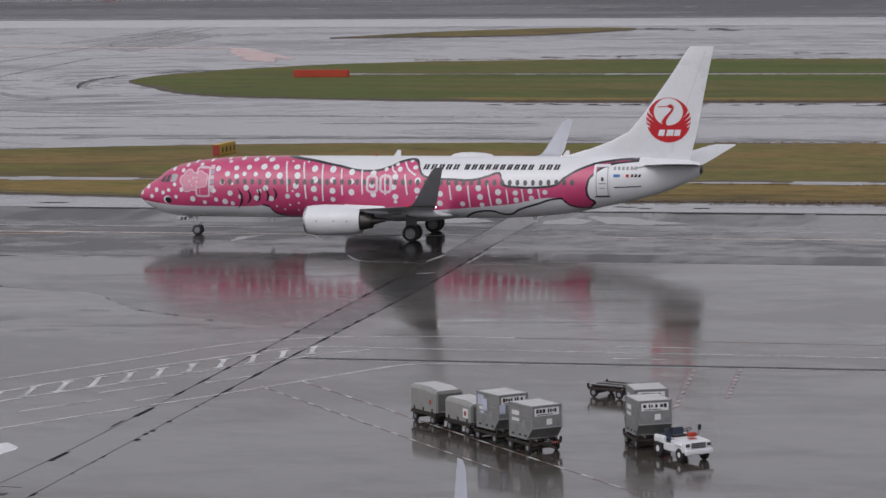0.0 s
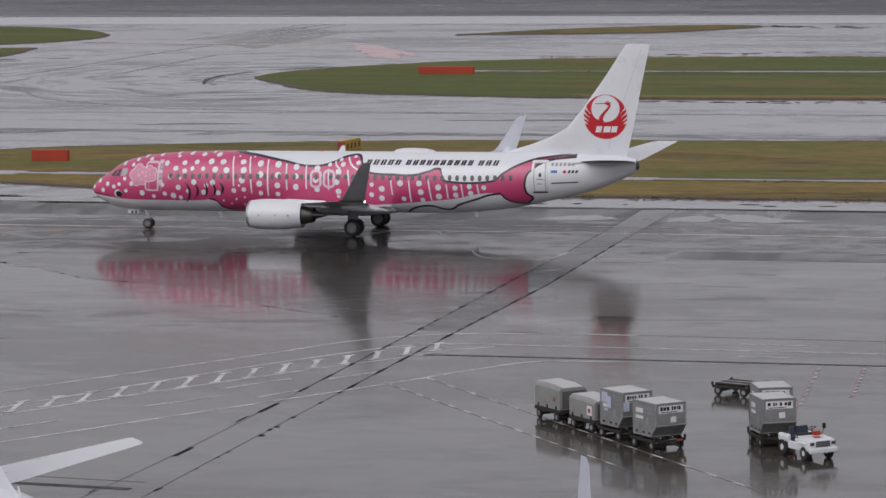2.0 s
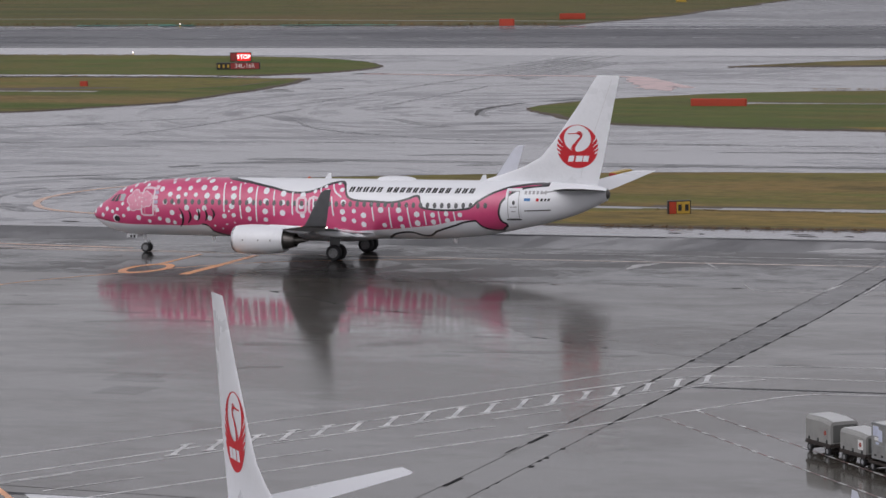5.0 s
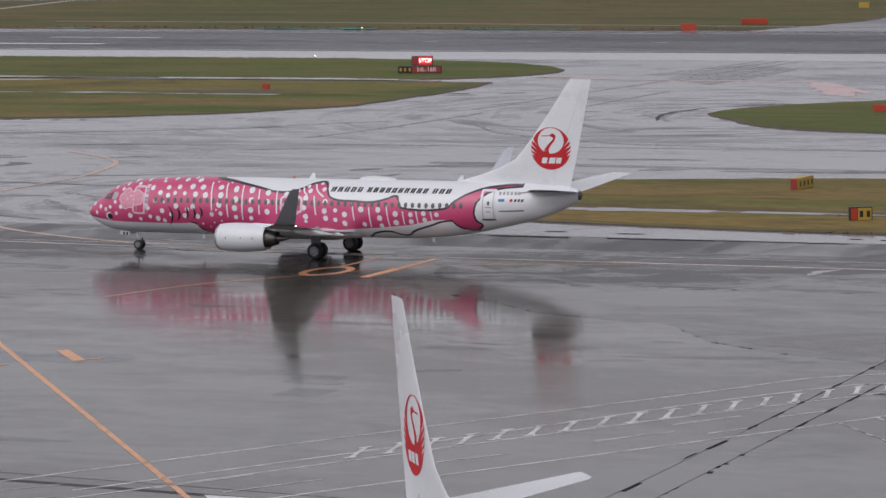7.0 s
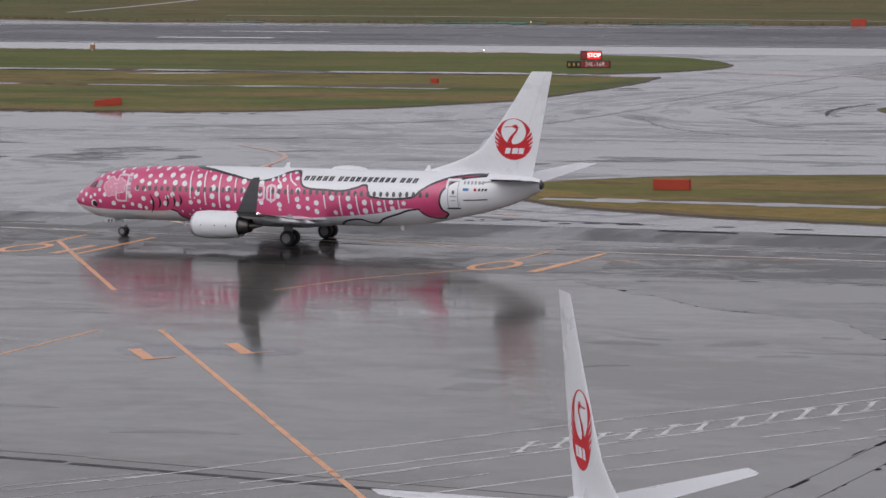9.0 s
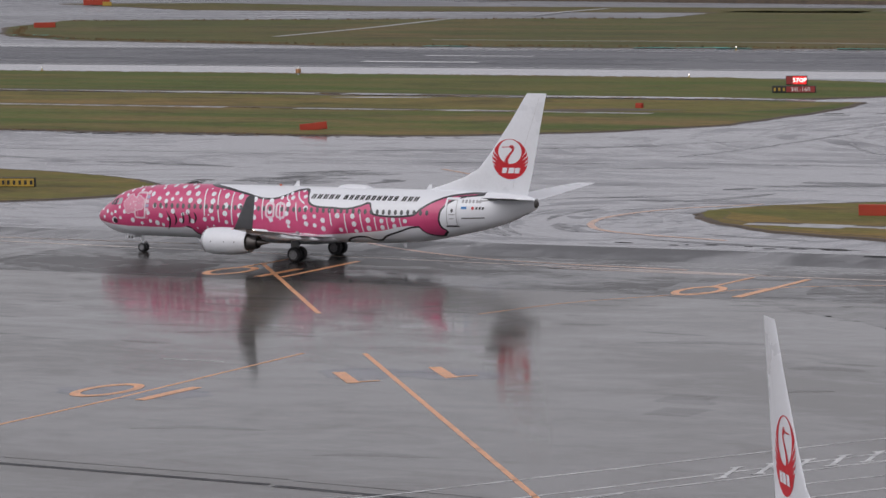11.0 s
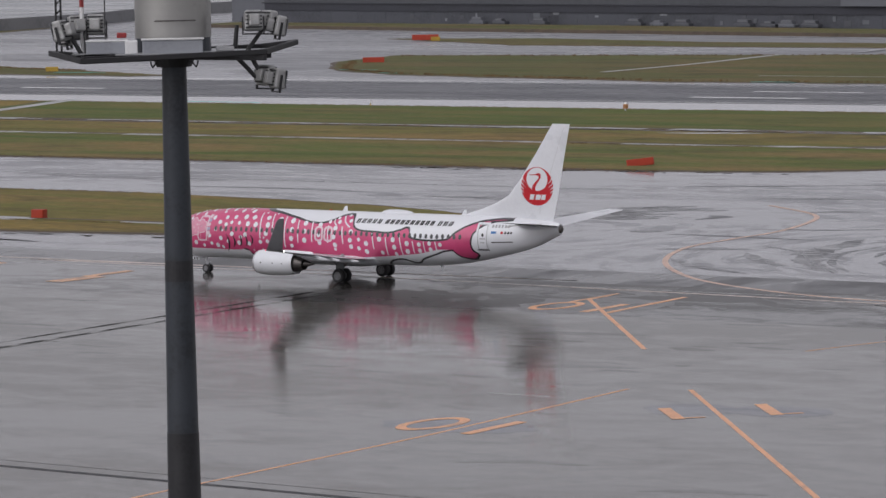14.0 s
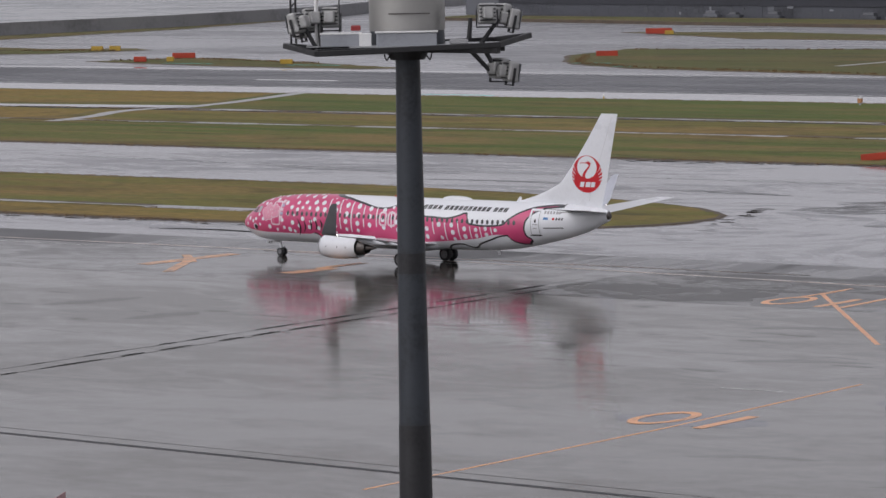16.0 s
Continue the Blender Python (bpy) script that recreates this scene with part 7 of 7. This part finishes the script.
part("drum_seam", box((1.0, 0.02, 0.03), (0.05, -0.935, 26.45)), EXHAUST, mast)
part("drum_cap", tube((0, 0, 28.3), (0, 0, 28.55), 0.98, 0.3, 36), DRUM, mast)
part("control_box", box((1.46, 0.30, 0.36), (-0.02, -1.25, 25.82), (0, 0, 0), 0.02), GREYBOX, mast, "grey enamel box on the platform")
part("control_box", box((0.98, 0.34, 0.30), (-1.62, -0.75, 25.82), (0, 0, 0), 0.02), GREYBOX, mast, "grey enamel box on the platform")
part("meter_box", box((0.30, 0.24, 0.34), (-1.02, -0.9, 25.82), (0, 0, 0), 0.02), TEXT_W, mast, "small white box")
part("warning_lamp", box((0.24, 0.16, 0.13), (-1.25, -0.8, 26.12), (0, 0, 0), 0.03), SIGN_RED, mast, "red warning lamp")
for x in (-0.02, -1.62):
    part("box_lid", box((1.52 if x > -1 else 1.02, 0.36, 0.04), (x, -1.25 if x > -1 else -0.75, 26.02 if x > -1 else 25.99), (0, 0, 0), 0.01), TEXT_W, mast, "pale rim of a grey box")
part("tool_tray", box((0.45, 0.3, 0.10), (1.25, -0.6, 25.74), (0, 0, 0), 0.02), PALE, mast)
for at, rot in (((-2.72, -0.35, 26.25), (-14, 0, 65)), ((-2.35, 0.25, 26.34), (-10, 0, 20)), ((-1.88, 0.35, 26.36), (-8, 0, -6)), ((-2.60, 0.4, 26.1), (-12, 0, 80)),
                ((1.95, -0.25, 26.40), (-8, 0, 6)), ((2.34, 0.10, 26.38), (-10, 0, -52)), ((2.60, 0.0, 26.25), (-12, 0, -80)), ((2.52, -0.45, 24.98), (-10, 0, -72)), ((2.24, -0.1, 25.05), (-8, 0, -40))):
    floodlight(mast, at, rot, 1.0)
for a, b in (((-2.15, -0.3, 25.5), (-2.55, -0.2, 26.2)), ((-2.1, -0.3, 25.5), (-2.15, 0.1, 26.3)), ((1.75, -0.3, 25.6), (2.2, 0, 26.2)), ((1.55, -0.3, 25.5), (2.0, -0.3, 25.0)), ((1.9, -0.3, 25.5), (2.15, -0.3, 25.0)), ((1.5, -0.4, 25.75), (1.55, -0.4, 26.3))):
    part("lamp_arm", tube(a, b, 0.06, 0.05, 8), BLACK, mast)
part("rod", tube((-2.22, 0.1, 25.7), (-2.22, 0.1, 27.6), 0.05, seg=8), TEXT_W, mast, "white lightning rod")
part("rod_tip", tube((-2.22, 0.1, 26.8), (-2.22, 0.1, 27.0), 0.056, seg=8), SIGN_RED, mast)
part("thin_aerial", tube((-1.66, 0.1, 25.7), (-1.66, 0.1, 27.6), 0.018, seg=6), BLACK, mast)
for x in (-2.86, -2.74):
    part("ladder_rail", tube((x, 0.5, 25.7), (x, 0.5, 27.8), 0.03, seg=6), BLACK, mast)
bm = bmesh.new()
for k in range(8):
    add_tube(bm, (-2.86, 0.5, 25.9 + 0.24 * k), (-2.74, 0.5, 26.02 + 0.24 * k), 0.02, seg=5)
part("ladder_rungs", bm, BLACK, mast)
for x in (-0.4, 0.42):
    bm = bmesh.new()
    pts = [Vector((x + 0.28 * math.sin(a) * (1 if x > 0 else -1) * 0.6, -0.2, 25.45 - 0.16 * math.sin(a * 2) ** 2)) for a in (0, 0.4, 0.8, 1.2, 1.57)]
    for p, q in zip(pts, pts[1:]):
        add_tube(bm, p, q, 0.018, seg=6)
    part("cable_loop", bm, BLACK, mast)

# ---- the far side: terminal hall, sea wall, water ----
FACADE = paint("dark_glazed_facade", (0.076, 0.080, 0.094), 0.6, dirt=0.22, scale=0.12)
FASCIA = paint("grey_metal_fascia", (0.098, 0.102, 0.114), 0.6, 0.2, dirt=0.12, scale=0.05)
SHADE = paint("shade_toned_dark", (0.045, 0.047, 0.058), 0.7, dirt=0.15, scale=0.1)
# far glass, tyre and pale tones have rain haze mixed into the colour
FAR_GLASS = paint("haze_painted_far_glass", (0.15, 0.155, 0.17), 0.4, dirt=0.1)
FAR_TYRE = paint("haze_painted_far_tyre", (0.075, 0.078, 0.086), 0.7, dirt=0.1)
FAR_PALE = paint("haze_painted_pale", (0.24, 0.25, 0.27), 0.5, dirt=0.1)
FASCIA_L = paint("pale_metal_fascia", (0.15, 0.157, 0.175), 0.6, 0.2, dirt=0.1, scale=0.05)
WALLC = paint("weathered_sea_wall", (0.25, 0.25, 0.255), 0.8, dirt=0.2, scale=0.08, bump=0.1)
SEA = wet("grey_sea_water", (0.10, 0.12, 0.13), (0.09, 0.11, 0.12), film=(0.08, 0.2), hold=(0.9, 1.0), scale=0.02)
hall = thing("terminal_hall", pose(-604, 836, 0, 0, 0, -12.5), "long dark-glazed airport hall across the runway", "building")
part("core", box((636, 40, 13), (302, 21, 6.5)), FASCIA, hall, "grey metal-clad upper storey")
for k in range(-1, 62):
    part("glazing_panel", box((9.94, 0.3, 4.3), (5 + 10 * k, 0.6, 2.2), bevel=0.03), FACADE, hall)
part("low_wing", box((14, 12, 6.0), (-23, 8, 3.0), bevel=0.1), FASCIA_L, hall, "lower grey end wing")
part("canopy", box((636, 0.5, 0.3), (302, 0.25, 4.92), bevel=0.04), SHADE, hall, "dark projecting canopy")
part("fascia", box((430, 0.4, 6.0), (394, -0.55, 8.0), bevel=0.05), FASCIA_L, hall, "pale metal fascia")
# no recess here: a dark panel gives the shade below the fascia
part("shade_band", box((634, 0.2, 1.7), (302, 0.30, 3.95), bevel=0.02), SHADE, hall, "dark flat band painted as shade under the fascia")
rng = random.Random(11)
for k in range(70):
    x = 40 + k * 5 + rng.uniform(-3, 3)
    part("lit_panel", box((rng.uniform(0.5, 2.2), 0.1, rng.uniform(0.4, 1.3)), (x, 0.38, rng.uniform(0.9, 3.0))), (FACADE, FASCIA_L, FASCIA, FAR_PALE)[rng.choice((0, 1, 1, 2, 2, 2, 3))], hall)


def far_car(m, mat, label, L=4.4, van=False):
    c = thing("parked_car", m, label, "car", "far parked cars")
    part("car_body", box((L, 1.75, 0.75), (0, 0, 0.72), (0, 0, 0), 0.16), mat, c)
    part("cabin", box((L * (0.75 if van else 0.55), 1.55, 0.9 if van else 0.6), (-0.1, 0, 1.35 if not van else 1.5), (0, 0, 0), 0.12, (0.85, 0.88)), mat, c)
    part("side_glass", box((L * (0.65 if van else 0.42), 1.57, 0.36), (-0.1, 0, 1.38 if not van else 1.6), (0, 0, 0), 0.05, (0.9, 0.98)), FAR_GLASS, c)
    for x in (-L * 0.3, L * 0.3):
        for y in (-0.78, 0.78):
            part("wheel", lathe([(-0.1, 0.05), (-0.1, 0.29), (-0.06, 0.32), (0.06, 0.32), (0.1, 0.29), (0.1, 0.05)], pose(x, y, 0.32, 0, 0, 90), 14), FAR_TYRE, c)
    return c


fw = pose(-604, 836, 0, 0, 0, -12.5)
# car bodies take facade greys, low in contrast to suggest haze
for k, x in enumerate((66, 74, 88, 118, 126, 134, 152, 160, 166, 172, 205, 226, 232)):
    van = k % 3 != 1
    far_car(fw @ pose(x, -2.4 - 0.5 * (k % 3), 0, 0, 0, 4 * (k % 2)), FASCIA_L if k % 4 == 0 else FASCIA, "grey van parked before the dark hall" if van else "grey car parked before the dark hall", 4.8 if van else 4.3, van)
lawn([(-612, 818), (-612, 802), (-520, 778), (-300, 728), (-300, 748), (-500, 800)], "low grass bank before the far hall", 0.75, rag=0.6, mat=GRASS_FAR)

sea_wall = thing("sea_wall", pose(0, 0, 0), "long weathered concrete sea wall by the water", "wall", kind="structure")
for (x0, y0), (x1, y1) in (((-668, 560), (-655, 690)), ((-655, 690), (-650, 745)), ((-650, 745), (-657, 815)), ((-657, 815), (-690, 900)), ((-690, 900), (-700, 1200))):
    d = Vector((x1 - x0, y1 - y0))
    part("wall_section", box((d.length + 0.4, 0.8, 3.0), ((x0 + x1) / 2, (y0 + y1) / 2, 1.5), (0, 0, math.degrees(math.atan2(d.y, d.x))), 0.06), WALLC, sea_wall)
lawn([(-690, 540), (-640, 560), (-632, 660), (-637, 740), (-650, 790), (-654, 800), (-648, 745), (-653, 690), (-668, 560)], "dull grass verge at the foot of the sea wall", rag=0.8, mat=GRASS_FAR)
bm = bmesh.new()
bm.faces.new([bm.verts.new((x, y, 0.05)) for x, y in ((-4500, 400), (-668.5, 400), (-668.5, 560), (-655.6, 690), (-650.6, 745), (-657.6, 815), (-690.6, 900), (-700.6, 1200), (-700.6, 4500), (-4500, 4500))])
tagged(mesh_ob("water", bm, SEA), "grey sea water under an overcast sky", "water", kind="structure")
line("breakwater", [(-775, 893), (-730, 930), (-690, 960)], 2.2, JOINT, "low dark breakwater in the water", "breakwater", z=0.6)


# ---- tufts of rough grass along rims and on the far fields ----
def tufts(name, spots, h, label, mat):
    rng = random.Random(len(spots))
    vs, fs = [], []
    for x, y, z in spots:
        for _ in range(7):
            a, r, k = rng.uniform(0, 6.28), rng.uniform(0, 0.35), rng.uniform(0.5, 1.0) * h
            px, py = x + r * math.cos(a), y + r * math.sin(a)
            b = rng.uniform(0, 6.28)
            wx, wy = 0.06 * math.cos(b), 0.06 * math.sin(b)
            i = len(vs)
            vs += [(px - wx, py - wy, z), (px + wx, py + wy, z), (px + rng.uniform(-0.2, 0.2), py + rng.uniform(-0.2, 0.2), z + k)]
            fs.append((i, i + 1, i + 2))
    me = bpy.data.meshes.new(name)
    me.from_pydata(vs, [], fs)
    me.materials.append(mat)
    tagged(new(name, me), label, "grass", kind="stuff")


STRAW = paint("dry_straw_grass", (0.20, 0.125, 0.06), 0.9, dirt=0.3, scale=0.5)
rng = random.Random(3)
spots = []
for x0, x1, y in ((-98, 60, 279.2), (-98, 60, 291.2), (-70, 60, 326.2), (-330, -245, 286.8), (-330, -235, 297.4), (-330, -258, 330.6), (-100, 60, 369.4), (-126, 60, 403.2), (-126, 60, 426.6), (-430, -225, 376.4), (-430, -207, 416.2), (-430, -205, 443.8), (-430, -230, 487.4)):
    for _ in range(int((x1 - x0) * 3.5)):
        spots.append((rng.uniform(x0, x1), y + rng.gauss(0.25, 0.3), 0.06))
tufts("grass_tufts", spots, 0.15, "dry grass tufts along the rims", STRAW)
spots = []
for (x0, y0), (x1, y1), n in (((-441, 626), (-420, 593), 60), ((-420, 593), (-398, 579.5), 90), ((-398, 579.5), (-338, 565.5), 160), ((-338, 565.5), (-204, 563.5), 200), ((-446, 648), (-331, 666), 180),
                              ((-520, 581), (-512, 592), 40), ((-510, 593), (-470, 581), 120), ((-578, 618), (-556, 622), 120)):
    for _ in range(n):
        f = rng.random()
        spots.append((x0 + (x1 - x0) * f + rng.gauss(0, 0.6), y0 + (y1 - y0) * f + rng.gauss(0.3, 0.5), 0.08))
tufts("rough_grass", spots, 0.42, "tall brown rough grass on far fields", STRAW)


# torn turf and mud left on the wet pavement beside the rims
DEBRIS = paint("black_wet_turf", (0.022, 0.019, 0.015), 0.9, dirt=0.3, scale=1.5, bump=0.3)
DEBRIS.node_tree.nodes["Principled BSDF"].inputs["Specular IOR Level"].default_value = 0.1
rng = random.Random(19)
bm = bmesh.new()
for (x0, y0), (x1, y1), n, w in (((-118, 482.5), (-92, 480), 40, 1.2), ((-112, 432), (-60, 441), 22, 0.9), ((-100, 366.5), (-50, 366.3), 40, 0.5), ((-260, 373.6), (-205, 377.2), 46, 0.5), ((-206, 320), (-199, 302), 16, 0.9),
                                 ((-140, 276.4), (-60, 275.2), 22, 0.5), ((-300, 283.6), (-215, 286.4), 40, 0.4)):
    for _ in range(n):
        f, k = rng.random() ** 1.3, rng.uniform(0.3, 2.4)
        x, y = x0 + (x1 - x0) * f, y0 + (y1 - y0) * f + rng.gauss(0, w)
        add_box(bm, (k, rng.uniform(0.06, 0.24), 0.03), (x, y, 0.02), (0, 0, rng.uniform(-9, 9)), taper=(0.6, 0.5))
tagged(mesh_ob("turf_debris", bm, DEBRIS), "black torn turf scattered on wet pavement", "debris", kind="stuff")


# ---- the moves ----
ROLL = [(0, -74.86, 256.61, 1.2), (3.5, -97.51, 256.85, 0.5), (5, -108.35, 257.1, 0.1), (8, -131.31, 257.6, -0.25), (9, -139.34, 258.0, -0.4),
        (11.5, -160.44, 258.75, -0.9), (12.5, -169.02, 259.2, -1.1), (14, -182.63, 260.1, -1.6), (16, -200.04, 261.0, -2.3)]


def motions():
    walk(jet, [(t, pose(x, y, 0, 0, 0, h)) for t, x, y, h in ROLL])
    ts, xs = [r[0] for r in ROLL], [r[1] for r in ROLL]
    for e, r in jet_wheels:
        base = e.matrix_basis.translation.copy()
        step = 2 if r > 0.5 else 1
        rows = []
        for f in range(0, 481, step):
            go = xs[0] - hermite(f / 30, ts, xs)
            rows.append((f / 30, Matrix.Translation(base) @ pose(0, 0, 0, 0, -math.degrees(go / r), 0)))
        walk(e, rows)


motions()
